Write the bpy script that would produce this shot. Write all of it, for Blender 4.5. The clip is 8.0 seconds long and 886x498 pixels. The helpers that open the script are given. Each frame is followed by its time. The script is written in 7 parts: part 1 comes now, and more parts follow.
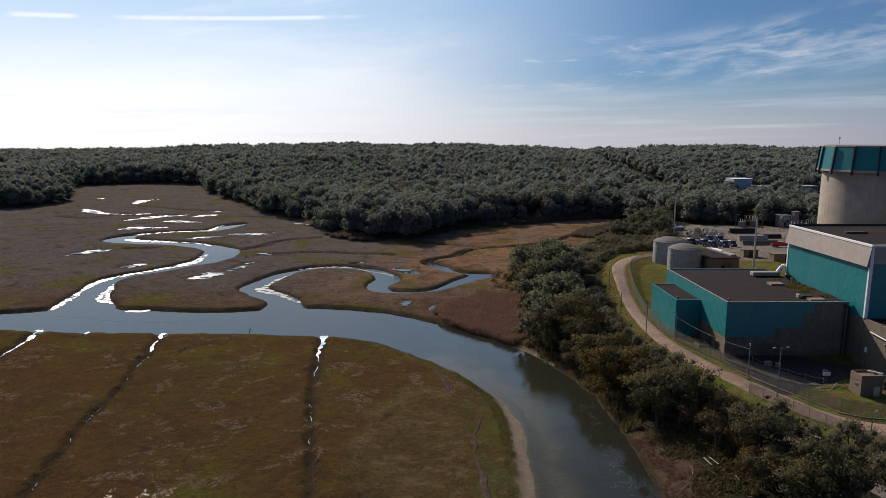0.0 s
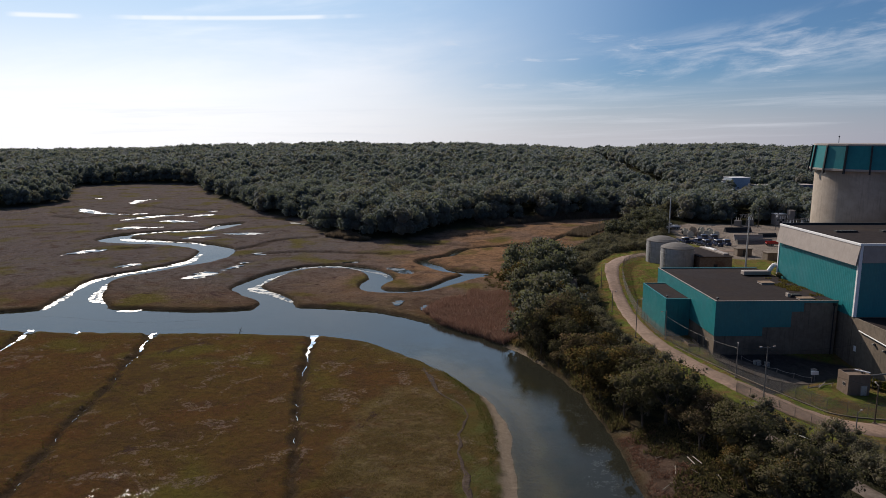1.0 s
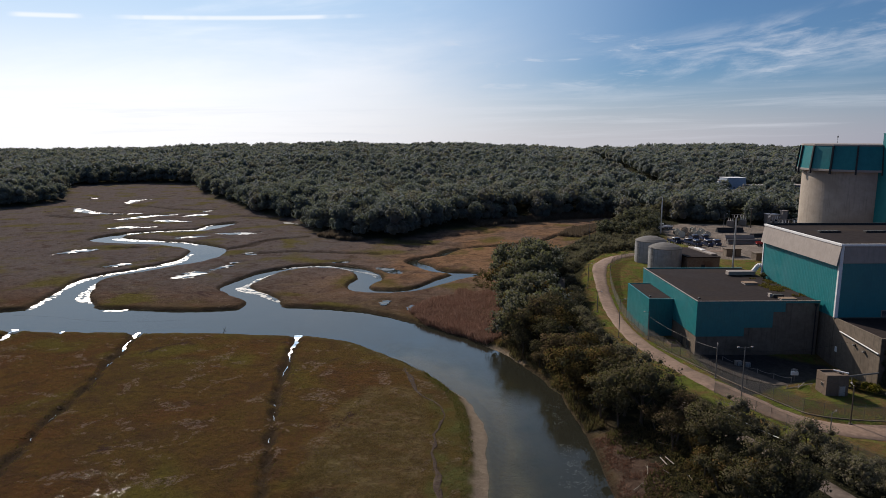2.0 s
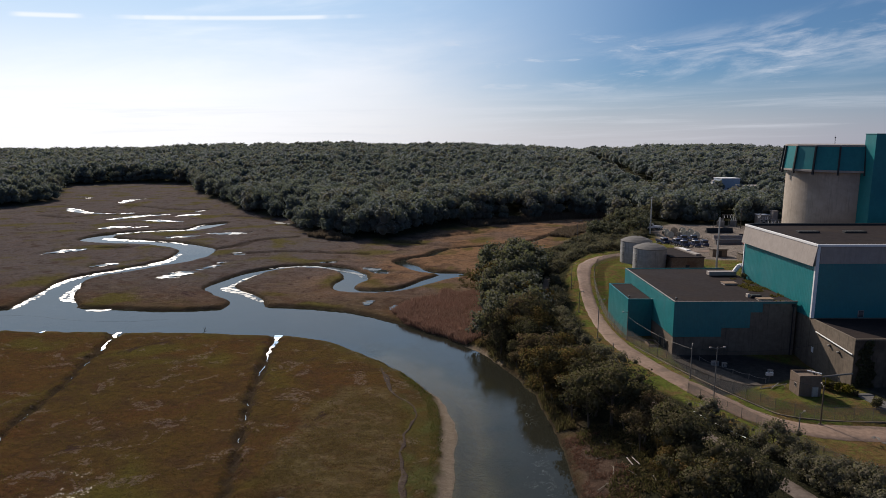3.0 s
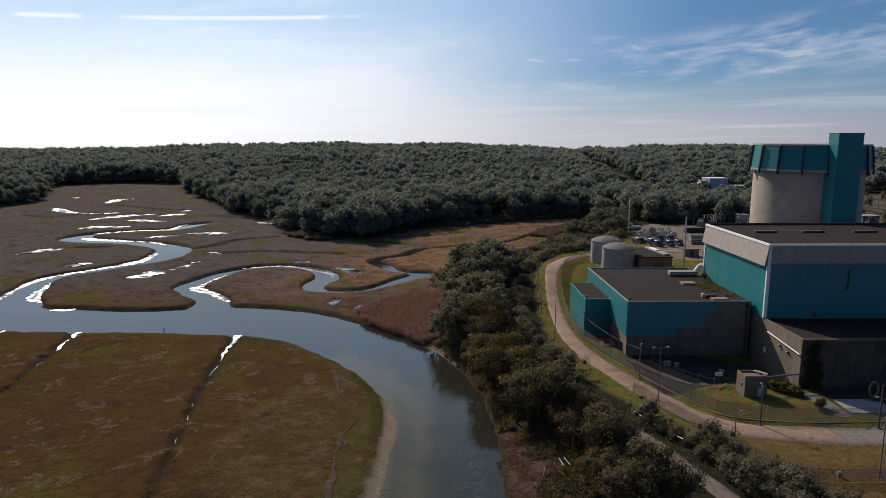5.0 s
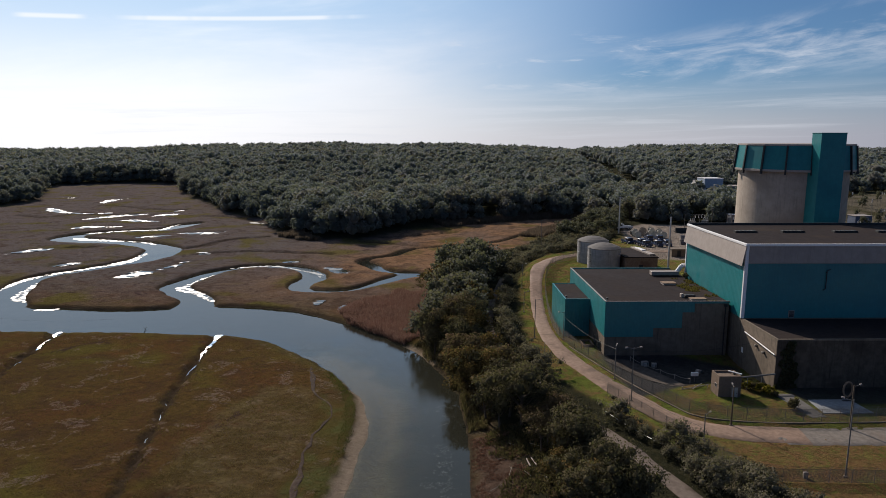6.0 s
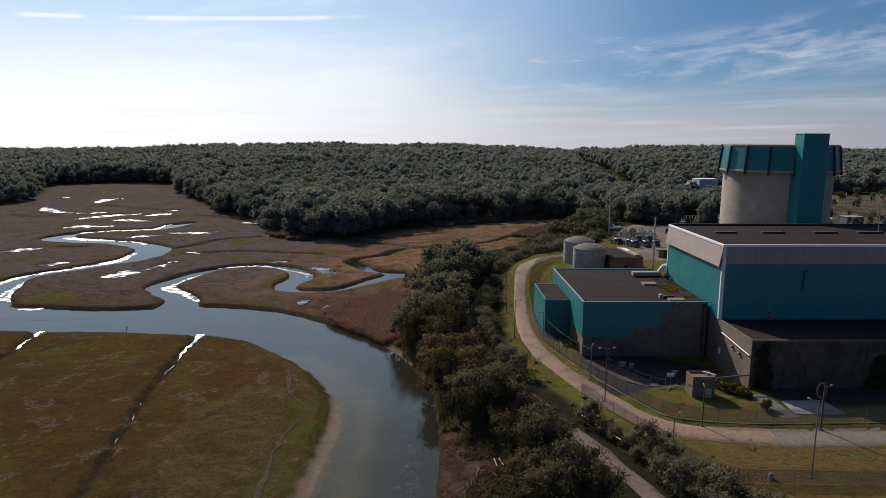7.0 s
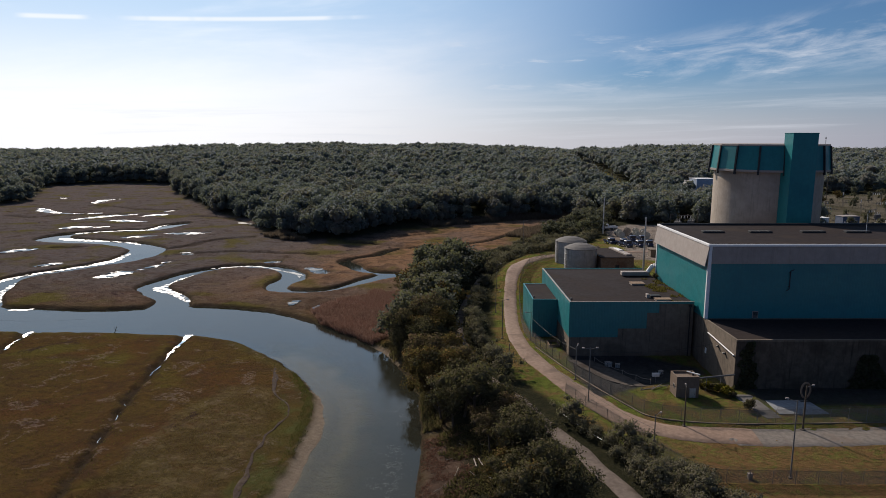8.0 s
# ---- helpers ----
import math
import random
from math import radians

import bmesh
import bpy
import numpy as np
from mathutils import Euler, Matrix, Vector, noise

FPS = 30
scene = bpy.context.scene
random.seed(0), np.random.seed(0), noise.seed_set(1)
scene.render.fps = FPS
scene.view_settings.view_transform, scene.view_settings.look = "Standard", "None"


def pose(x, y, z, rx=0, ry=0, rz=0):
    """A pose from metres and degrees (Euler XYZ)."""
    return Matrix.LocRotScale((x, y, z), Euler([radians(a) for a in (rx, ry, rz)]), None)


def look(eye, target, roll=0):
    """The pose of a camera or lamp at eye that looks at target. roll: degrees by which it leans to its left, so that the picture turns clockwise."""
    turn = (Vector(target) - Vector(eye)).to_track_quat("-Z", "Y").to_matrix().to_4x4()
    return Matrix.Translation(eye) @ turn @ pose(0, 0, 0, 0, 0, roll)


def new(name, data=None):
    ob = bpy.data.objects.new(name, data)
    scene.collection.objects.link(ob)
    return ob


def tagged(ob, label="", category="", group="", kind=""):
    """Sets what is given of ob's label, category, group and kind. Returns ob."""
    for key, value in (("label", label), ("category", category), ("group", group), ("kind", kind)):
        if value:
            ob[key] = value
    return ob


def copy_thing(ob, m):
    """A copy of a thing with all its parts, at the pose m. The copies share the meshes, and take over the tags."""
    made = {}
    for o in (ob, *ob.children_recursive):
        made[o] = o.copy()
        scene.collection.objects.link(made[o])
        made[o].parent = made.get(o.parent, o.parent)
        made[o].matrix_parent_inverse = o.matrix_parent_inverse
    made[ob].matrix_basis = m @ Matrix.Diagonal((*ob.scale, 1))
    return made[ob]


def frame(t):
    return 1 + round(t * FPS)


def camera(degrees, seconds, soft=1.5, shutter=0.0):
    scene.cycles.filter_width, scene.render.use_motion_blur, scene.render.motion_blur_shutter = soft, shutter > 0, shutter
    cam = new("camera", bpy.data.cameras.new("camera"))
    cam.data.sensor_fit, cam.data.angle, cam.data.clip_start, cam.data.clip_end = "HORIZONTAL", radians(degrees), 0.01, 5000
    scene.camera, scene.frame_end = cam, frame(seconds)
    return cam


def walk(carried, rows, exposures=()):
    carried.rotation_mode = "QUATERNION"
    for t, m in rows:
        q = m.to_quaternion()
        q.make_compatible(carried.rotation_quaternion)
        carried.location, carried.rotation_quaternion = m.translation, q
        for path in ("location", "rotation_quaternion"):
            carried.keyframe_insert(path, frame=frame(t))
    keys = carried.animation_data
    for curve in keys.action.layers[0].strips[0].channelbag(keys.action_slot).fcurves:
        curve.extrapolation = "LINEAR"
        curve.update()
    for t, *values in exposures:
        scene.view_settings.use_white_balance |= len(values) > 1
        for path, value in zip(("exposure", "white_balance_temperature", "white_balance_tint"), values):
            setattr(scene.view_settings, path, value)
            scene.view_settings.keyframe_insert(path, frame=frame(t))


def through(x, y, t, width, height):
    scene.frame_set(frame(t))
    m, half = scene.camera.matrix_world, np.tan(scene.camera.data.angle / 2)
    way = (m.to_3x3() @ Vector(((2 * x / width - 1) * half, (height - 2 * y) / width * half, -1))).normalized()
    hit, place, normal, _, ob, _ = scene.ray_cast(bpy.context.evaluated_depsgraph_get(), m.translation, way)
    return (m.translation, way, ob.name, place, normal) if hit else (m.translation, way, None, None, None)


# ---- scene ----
cam = camera(67.6, 8.0, 0.75)
PATH = [
    (0, (0.712, -0.173, 49.22), (0.611, 1.796, 48.883), 0.1),
    (0.5, (1.873, -0.047, 49.224), (1.77, 1.922, 48.887), 0.0),
    (1, (3.362, 0.089, 49.215), (3.258, 2.058, 48.876), 0.0),
    (1.5, (5.294, 0.271, 49.204), (5.188, 2.239, 48.865), 0.0),
    (3, (12.475, 0.768, 49.095), (12.367, 2.736, 48.757), 0.1),
    (3.5, (14.984, 1.002, 49.067), (14.875, 2.97, 48.729), 0.1),
    (4, (17.523, 1.262, 49.038), (17.414, 3.23, 48.7), 0.1),
    (4.5, (20.037, 1.537, 48.994), (19.928, 3.505, 48.656), 0.1),
    (6, (27.526, 2.265, 48.817), (27.412, 4.233, 48.48), 0.1),
    (6.5, (29.969, 2.445, 48.791), (29.853, 4.413, 48.454), 0.1),
    (7, (32.258, 2.584, 48.778), (32.142, 4.552, 48.442), 0.2),
    (7.5, (34.125, 2.735, 48.779), (34.009, 4.703, 48.443), 0.2),
    (8, (35.428, 2.866, 48.772), (35.308, 4.834, 48.436), 0.1),
]
walk(cam, [(t, look(eye, target, roll)) for t, eye, target, roll in PATH])

# ---- light ----
SUN_AZ, SUN_EL = radians(-31.5), radians(33.4)      # azimuth from +y, clockwise; elevation
to_sun = Vector((math.sin(SUN_AZ) * math.cos(SUN_EL), math.cos(SUN_AZ) * math.cos(SUN_EL), math.sin(SUN_EL)))
sun = new("sun", bpy.data.lights.new("sun", "SUN"))
sun.data.energy, sun.data.angle, sun.data.color = 5.0, radians(0.6), (1.0, 0.885, 0.765)
sun.matrix_world = look((0, 0, 300), Vector((0, 0, 300)) - to_sun)
scene.view_settings.exposure = 0.0


SKY, HAZE, GLARE, FAR, SIDE, CLOUD = 0.06, (9.8, 9.5, 10.3), (19.0, 19.0, 19.4), (3.2, 3.7, 8.8), (5.2, 5.2, 6.6), (12.4, 12.8, 14.0)


def make_world():
    w = bpy.data.worlds.new("sky")
    scene.world = w
    w.use_nodes = True
    nt = w.node_tree
    nt.nodes.clear()
    n, l = nt.nodes.new, nt.links.new
    sky = n("ShaderNodeTexSky")
    sky.sky_type, sky.sun_disc = "NISHITA", False
    sky.sun_elevation, sky.sun_rotation = SUN_EL, SUN_AZ
    sky.altitude, sky.air_density, sky.dust_density, sky.ozone_density = 0, 1.0, 0.4, 4.0
    tc = n("ShaderNodeTexCoord").outputs["Generated"]

    def m1(op, a, b=None):
        k = n("ShaderNodeMath"); k.operation = op
        for i, v in enumerate((a, b)):
            if isinstance(v, (int, float)):
                k.inputs[i].default_value = v
            elif v is not None:
                l(v, k.inputs[i])
        return k.outputs[0]

    def step(v, lo, hi, top=1.0):
        k = n("ShaderNodeMapRange"); k.interpolation_type = "SMOOTHSTEP"
        k.inputs["From Min"].default_value, k.inputs["From Max"].default_value, k.inputs["To Max"].default_value = lo, hi, top
        l(v, k.inputs["Value"])
        return k.outputs[0]

    def blend(f, a, b):
        k = n("ShaderNodeMix"); k.data_type = "RGBA"
        for key, v in (("Factor", f), ("A", a), ("B", b)):
            if isinstance(v, tuple):
                k.inputs[key].default_value = (*v, 1)
            else:
                l(v, k.inputs[key])
        return k.outputs["Result"]

    sep = n("ShaderNodeSeparateXYZ"); l(tc, sep.inputs[0])
    x, y, z = sep.outputs
    lifted = n("ShaderNodeCombineXYZ")
    l(x, lifted.inputs[0]); l(y, lifted.inputs[1]); l(m1("MAXIMUM", m1("ADD", z, 0.035), 0.03), lifted.inputs[2])
    l(lifted.outputs[0], sky.inputs["Vector"])
    az, el = m1("ARCTAN2", x, y), m1("ADD", m1("ARCSINE", z), 0.017)
    dot = n("ShaderNodeVectorMath"); dot.operation = "DOT_PRODUCT"
    l(tc, dot.inputs[0]); dot.inputs[1].default_value = to_sun
    glow = step(dot.outputs["Value"], 0.62, 0.92)

    def cloud(sx, sy, shear, lo, hi, seed, detail=8):
        c = n("ShaderNodeCombineXYZ")
        l(m1("MULTIPLY", az, sx), c.inputs[0])
        l(m1("MULTIPLY", m1("SUBTRACT", el, m1("MULTIPLY", az, shear)), sy), c.inputs[1])
        c.inputs[2].default_value = seed
        t = n("ShaderNodeTexNoise")
        t.inputs["Scale"].default_value, t.inputs["Detail"].default_value, t.inputs["Roughness"].default_value = 1.0, detail, 0.62
        t.inputs["Distortion"].default_value = 0.35
        l(c.outputs[0], t.inputs["Vector"])
        return step(t.outputs["Fac"], lo, hi)

    side = blend(step(dot.outputs["Value"], -0.35, 0.2), FAR, SIDE)
    haze = blend(glow, blend(step(dot.outputs["Value"], 0.22, 0.72), side, HAZE), GLARE)
    deep = n("ShaderNodeMix"); deep.data_type, deep.blend_type = "RGBA", "MULTIPLY"
    deep.inputs["Factor"].default_value = 1.0
    deep.inputs["B"].default_value = (0.72, 0.92, 1.11, 1)
    l(sky.outputs[0], deep.inputs["A"])
    col = blend(m1("MULTIPLY", step(dot.outputs["Value"], 0.62, 0.97), 0.9), deep.outputs["Result"], (9.4, 12.7, 16.6))
    col = blend(step(dot.outputs["Value"], 0.91, 1.0), col, (19.0, 21.0, 23.0))
    col = blend(m1("MULTIPLY", m1("MULTIPLY", step(el, 0.215, 0.34), step(el, 0.50, 0.33)), step(dot.outputs["Value"], 0.5, 0.9)), col, (10.6, 15.8, 22.8))
    col = blend(m1("MULTIPLY", step(el, 0.115, 0.0), 0.9), col, haze)
    col = blend(m1("MULTIPLY", step(el, 0.225, 0.035), m1("MULTIPLY", glow, 0.9)), col, haze)
    veil = m1("MULTIPLY", cloud(2.2, 11, 0.1, 0.35, 0.75, 3.3, 5), m1("MULTIPLY", step(az, 0.15, -0.25), 0.5))
    col = blend(veil, col, haze)
    band = m1("ABSOLUTE", m1("SUBTRACT", el, m1("ADD", 0.084, m1("MULTIPLY", az, 0.115))))
    wisps = m1("MULTIPLY", cloud(7.5, 36, 0.115, 0.42, 0.72, 7.2), m1("MULTIPLY", step(az, 0.0, 0.34), step(band, 0.055, 0.012)))
    shreds = m1("MULTIPLY", cloud(8.0, 50, 0.0, 0.56, 0.70, 2.4), m1("MULTIPLY", step(el, 0.07, 0.10), m1("MULTIPLY", step(el, 0.17, 0.14), step(az, -0.1, 0.0))))
    low = m1("MULTIPLY", cloud(3.0, 60, 0.02, 0.46, 0.7, 1.9), m1("MULTIPLY", step(el, 0.0, 0.02), step(el, 0.10, 0.05)))
    high = m1("MULTIPLY", cloud(3.2, 16, 0.2, 0.52, 0.8, 5.2), m1("MULTIPLY", step(el, 0.2, 0.4), 0.5))
    line = m1("ABSOLUTE", m1("SUBTRACT", el, m1("ADD", 0.193, m1("MULTIPLY", az, 0.05))))
    trail = m1("MULTIPLY", step(line, 0.0042, 0.0008), m1("MULTIPLY", cloud(9, 3, 0, 0.30, 0.42, 11.0, 3), m1("MAXIMUM", m1("MULTIPLY", step(az, -0.51, -0.46), step(az, -0.15, -0.24)), m1("MULTIPLY", step(az, -0.62, -0.60), step(az, -0.53, -0.55)))))
    for f, k in ((wisps, 0.55), (shreds, 0.4), (low, 0.36), (high, 0.1), (trail, 0.6)):
        col = blend(m1("MULTIPLY", f, k), col, CLOUD if f is not trail else (17.5, 17.5, 17.8))
    mx = n("NodeReroute"); l(col, mx.inputs[0])
    bg = n("ShaderNodeBackground")
    bg.inputs["Strength"].default_value = SKY
    l(mx.outputs[0], bg.inputs["Color"])
    out = n("ShaderNodeOutputWorld")
    l(bg.outputs[0], out.inputs[0])


make_world()


# ---- materials ----
def node_mat(name):
    m = bpy.data.materials.new(name)
    m.use_nodes = True
    nt = m.node_tree
    return m, nt, nt.nodes.new, nt.links.new, nt.nodes["Principled BSDF"]


def noise_node(n, l, vec, scale, detail=6.0, rough=0.6, distort=0.0):
    t = n("ShaderNodeTexNoise")
    t.inputs["Scale"].default_value, t.inputs["Detail"].default_value = scale, detail
    t.inputs["Roughness"].default_value, t.inputs["Distortion"].default_value = rough, distort
    l(vec, t.inputs["Vector"])
    return t.outputs["Fac"]


def ramp(n, l, fac, lo, hi, to0=0.0, to1=1.0):
    r = n("ShaderNodeMapRange"); r.interpolation_type = "SMOOTHSTEP"
    for k, v in (("From Min", lo), ("From Max", hi), ("To Min", to0), ("To Max", to1)):
        r.inputs[k].default_value = v
    l(fac, r.inputs["Value"])
    return r.outputs[0]


def mix(n, l, fac, a, b, how="MIX"):
    m = n("ShaderNodeMix"); m.data_type = "RGBA"; m.blend_type = how
    for key, v in (("Factor", fac), ("A", a), ("B", b)):
        if isinstance(v, (int, float)):
            m.inputs[key].default_value = v
        elif isinstance(v, tuple):
            m.inputs[key].default_value = (*v, 1)
        else:
            l(v, m.inputs[key])
    return m.outputs["Result"]


def times(n, l, a, b):
    m = n("ShaderNodeMath"); m.operation = "MULTIPLY"
    for k, v in enumerate((a, b)):
        if isinstance(v, (int, float)):
            m.inputs[k].default_value = v
        else:
            l(v, m.inputs[k])
    return m.outputs[0]


def attr(n, name):
    a = n("ShaderNodeAttribute")
    a.attribute_name = name
    return a.outputs["Fac"]


def bump(n, l, bsdf, height, strength, distance):
    b = n("ShaderNodeBump")
    b.inputs["Strength"].default_value, b.inputs["Distance"].default_value = strength, distance
    l(height, b.inputs["Height"])
    l(b.outputs[0], bsdf.inputs["Normal"])


def surface(name, c1, c2, scale, rough=0.7, metal=0.0, relief=0.02, stain=None, streak=0.0, seams=0.0, gloss=0.25):
    """Two-scale weathered surface. stain: a third colour in broad patches; streak: drips down walls; seams: panel ribs, spaced in metres."""
    m, nt, n, l, b = node_mat(name)
    tc = n("ShaderNodeTexCoord").outputs["Object"]
    fine = noise_node(n, l, tc, scale, 8, 0.65)
    broad = noise_node(n, l, tc, scale * 0.11, 4, 0.6, 0.4)
    col = mix(n, l, ramp(n, l, fine, 0.3, 0.7), c1, c2)
    if stain:
        col = mix(n, l, ramp(n, l, broad, 0.48, 0.68, 0, 0.8), col, stain)
    if streak:
        mp = n("ShaderNodeMapping"); mp.inputs["Scale"].default_value = (1.3, 1.3, 0.07)
        l(tc, mp.inputs[0])
        st = noise_node(n, l, mp.outputs[0], 1.6, 6, 0.7)
        col = mix(n, l, ramp(n, l, st, 0.5, 0.75, 0, streak), col, tuple(v * 0.4 for v in c1))
    l(col, b.inputs["Base Color"])
    b.inputs["Metallic"].default_value = metal
    b.inputs["Specular IOR Level"].default_value = gloss
    l(ramp(n, l, broad, 0.3, 0.7, max(rough - 0.1, 0.05), min(rough + 0.1, 1)), b.inputs["Roughness"])
    height = fine
    if seams:
        sp = n("ShaderNodeSeparateXYZ"); l(tc, sp.inputs[0])
        add = n("ShaderNodeMath"); l(sp.outputs["X"], add.inputs[0]); l(sp.outputs["Y"], add.inputs[1])
        fr = n("ShaderNodeMath"); fr.operation = "PINGPONG"; fr.inputs[1].default_value = seams / 2
        l(add.outputs[0], fr.inputs[0])
        height = ramp(n, l, fr.outputs[0], 0.0, seams * 0.2)
    bump(n, l, b, height, 0.6, relief)
    return m


def leaf_mat(name, dark, light, alt=None, through=0.45, gloss=0.0, rough=0.85, glow=(0.12, 0.13, 0.04), sheen=0.0):
    """Leaves: matte, lit through, varied by clump and by tree."""
    m, nt, n, l, b = node_mat(name)
    geo = n("ShaderNodeNewGeometry").outputs["Random Per Island"]
    col = mix(n, l, ramp(n, l, geo, 0.05, 0.95), dark, light)
    tree = n("ShaderNodeAttribute"); tree.attribute_name = "tree"
    info = n("ShaderNodeObjectInfo").outputs["Random"]
    both = n("ShaderNodeMath"); both.operation = "ADD"
    l(tree.outputs["Fac"], both.inputs[0]); l(info, both.inputs[1])
    fr = n("ShaderNodeMath"); fr.operation = "FRACT"; l(both.outputs[0], fr.inputs[0])
    if alt:
        col = mix(n, l, ramp(n, l, fr.outputs[0], 0.55, 1.0, 0, 0.85), col, alt)
    l(col, b.inputs["Base Color"])
    b.inputs["Roughness"].default_value = rough
    b.inputs["Specular IOR Level"].default_value = gloss
    # bluish sheen; strong on the woods, where it stands in for haze
    b.inputs["Sheen Weight"].default_value, b.inputs["Sheen Roughness"].default_value = sheen, 0.6
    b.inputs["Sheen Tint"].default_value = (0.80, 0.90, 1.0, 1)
    tr = n("ShaderNodeBsdfTranslucent")
    l(mix(n, l, 0.5, col, glow), tr.inputs["Color"])
    ms = n("ShaderNodeMixShader"); ms.inputs[0].default_value = through
    l(b.outputs[0], ms.inputs[1]); l(tr.outputs[0], ms.inputs[2])
    l(ms.outputs[0], nt.nodes["Material Output"].inputs["Surface"])
    return m


def ground_material():
    """Marsh, mud, sand, lawn, gravel and forest floor, mixed by the masks that the sheet carries."""
    m, nt, n, l, b = node_mat("ground")
    tc = n("ShaderNodeTexCoord").outputs["Object"]
    broad = noise_node(n, l, tc, 0.028, 5, 0.6, 0.6)
    mid = noise_node(n, l, tc, 0.13, 6, 0.65, 1.0)
    fine = noise_node(n, l, tc, 0.9, 8, 0.75, 0.5)
    tiny = noise_node(n, l, tc, 4.5, 6, 0.75)
    # salt meadow: olive, rust and ochre with pale lodged swathes and dark wet spots
    c = mix(n, l, ramp(n, l, broad, 0.38, 0.62), (0.102, 0.046, 0.012), (0.092, 0.055, 0.012))
    # far marsh fades to a pale grey: distance haze put into its colour
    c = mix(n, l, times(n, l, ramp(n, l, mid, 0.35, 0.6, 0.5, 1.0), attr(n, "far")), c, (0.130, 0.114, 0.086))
    c = mix(n, l, times(n, l, ramp(n, l, broad, 0.35, 0.6, 0.45, 1.0), attr(n, "rust")), c, (0.235, 0.128, 0.052))
    c = mix(n, l, ramp(n, l, mid, 0.42, 0.68, 0, 0.75), c, (0.061, 0.032, 0.013))
    gold = noise_node(n, l, tc, 0.045, 3, 0.5, 0.3)
    c = mix(n, l, ramp(n, l, gold, 0.52, 0.66, 0, 0.8), c, (0.098, 0.080, 0.012))
    c = mix(n, l, times(n, l, ramp(n, l, noise_node(n, l, tc, 0.06, 4, 0.55, 1.2), 0.53, 0.66, 0, 0.55), attr(n, "near")), c, (0.086, 0.037, 0.013))
    swirl = noise_node(n, l, tc, 0.28, 8, 0.74, 2.2)
    lodged = times(n, l, times(n, l, ramp(n, l, noise_node(n, l, tc, 0.17, 4, 0.6, 0.8), 0.565, 0.60), ramp(n, l, noise_node(n, l, tc, 1.1, 5, 0.7, 1.0), 0.47, 0.54)), attr(n, "near"))
    c = mix(n, l, times(n, l, lodged, 0.62), c, (0.205, 0.142, 0.084))
    c = mix(n, l, times(n, l, ramp(n, l, swirl, 0.36, 0.58, 0.15, 0.75), attr(n, "lodge")), c, (0.150, 0.108, 0.038))
    comb = n("ShaderNodeMapping"); comb.inputs["Scale"].default_value = (0.3, 1.5, 1.0); comb.inputs["Rotation"].default_value = (0, 0, -0.35)
    l(tc, comb.inputs[0])
    swathe = noise_node(n, l, comb.outputs[0], 0.8, 5, 0.65, 1.6)
    c = mix(n, l, times(n, l, ramp(n, l, swathe, 0.5, 0.64, 0, 0.55), attr(n, "lodge")), c, (0.060, 0.036, 0.014))
    streak = n("ShaderNodeMapping"); streak.inputs["Scale"].default_value = (0.25, 1.0, 1.0); streak.inputs["Rotation"].default_value = (0, 0, 0.25)
    l(tc, streak.inputs[0])
    lines = noise_node(n, l, streak.outputs[0], 0.55, 7, 0.7, 1.0)
    c = mix(n, l, ramp(n, l, lines, 0.52, 0.72, 0, 0.6), c, (0.038, 0.020, 0.010))
    c = mix(n, l, ramp(n, l, fine, 0.42, 0.68, 0, 0.52), c, (0.038, 0.021, 0.009))
    c = mix(n, l, ramp(n, l, tiny, 0.48, 0.75, 0, 0.42), c, (0.120, 0.075, 0.028))
    wet = noise_node(n, l, tc, 0.09, 5, 0.6, 0.8)
    c = mix(n, l, ramp(n, l, wet, 0.64, 0.7, 0, 0.7), c, (0.038, 0.020, 0.016))
    c = mix(n, l, times(n, l, ramp(n, l, fine, 0.3, 0.7, 0.5, 1.0), attr(n, "lush")), c, (0.078, 0.078, 0.018))
    c = mix(n, l, 1.0, c, (1.07, 1.13, 1.56), "MULTIPLY")
    # upland floor, lawn, gravel, sand, mud
    floor = mix(n, l, ramp(n, l, fine, 0.3, 0.7), (0.020, 0.021, 0.011), (0.042, 0.038, 0.019))
    c = mix(n, l, attr(n, "upland"), c, floor)
    grass = mix(n, l, ramp(n, l, mid, 0.35, 0.65), (0.098, 0.128, 0.022), (0.165, 0.168, 0.040))
    grass = mix(n, l, ramp(n, l, noise_node(n, l, tc, 0.2, 7, 0.75, 1.0), 0.43, 0.58, 0, 0.85), grass, (0.180, 0.104, 0.048))
    grass = mix(n, l, times(n, l, ramp(n, l, swirl, 0.38, 0.56, 0.15, 0.85), attr(n, "dry")), grass, (0.185, 0.098, 0.046))
    grass = mix(n, l, ramp(n, l, fine, 0.45, 0.65, 0, 0.6), grass, (0.060, 0.056, 0.018))
    grass = mix(n, l, ramp(n, l, tiny, 0.4, 0.8, 0, 0.5), grass, (0.040, 0.048, 0.012))
    c = mix(n, l, attr(n, "lawn"), c, grass)
    gravel = mix(n, l, ramp(n, l, mid, 0.35, 0.7), (0.187, 0.153, 0.128), (0.255, 0.212, 0.178))
    gravel = mix(n, l, ramp(n, l, fine, 0.5, 0.8, 0, 0.5), gravel, (0.102, 0.085, 0.072))
    c = mix(n, l, attr(n, "gravel"), c, gravel)
    # yard asphalt colour; also darkens the shaded ground before the annex
    tar = mix(n, l, ramp(n, l, fine, 0.35, 0.7), (0.038, 0.037, 0.036), (0.064, 0.061, 0.060))
    c = mix(n, l, attr(n, "tar"), c, tar)
    sand = mix(n, l, ramp(n, l, fine, 0.3, 0.75), (0.212, 0.162, 0.119), (0.289, 0.230, 0.170))
    c = mix(n, l, attr(n, "sand"), c, sand)
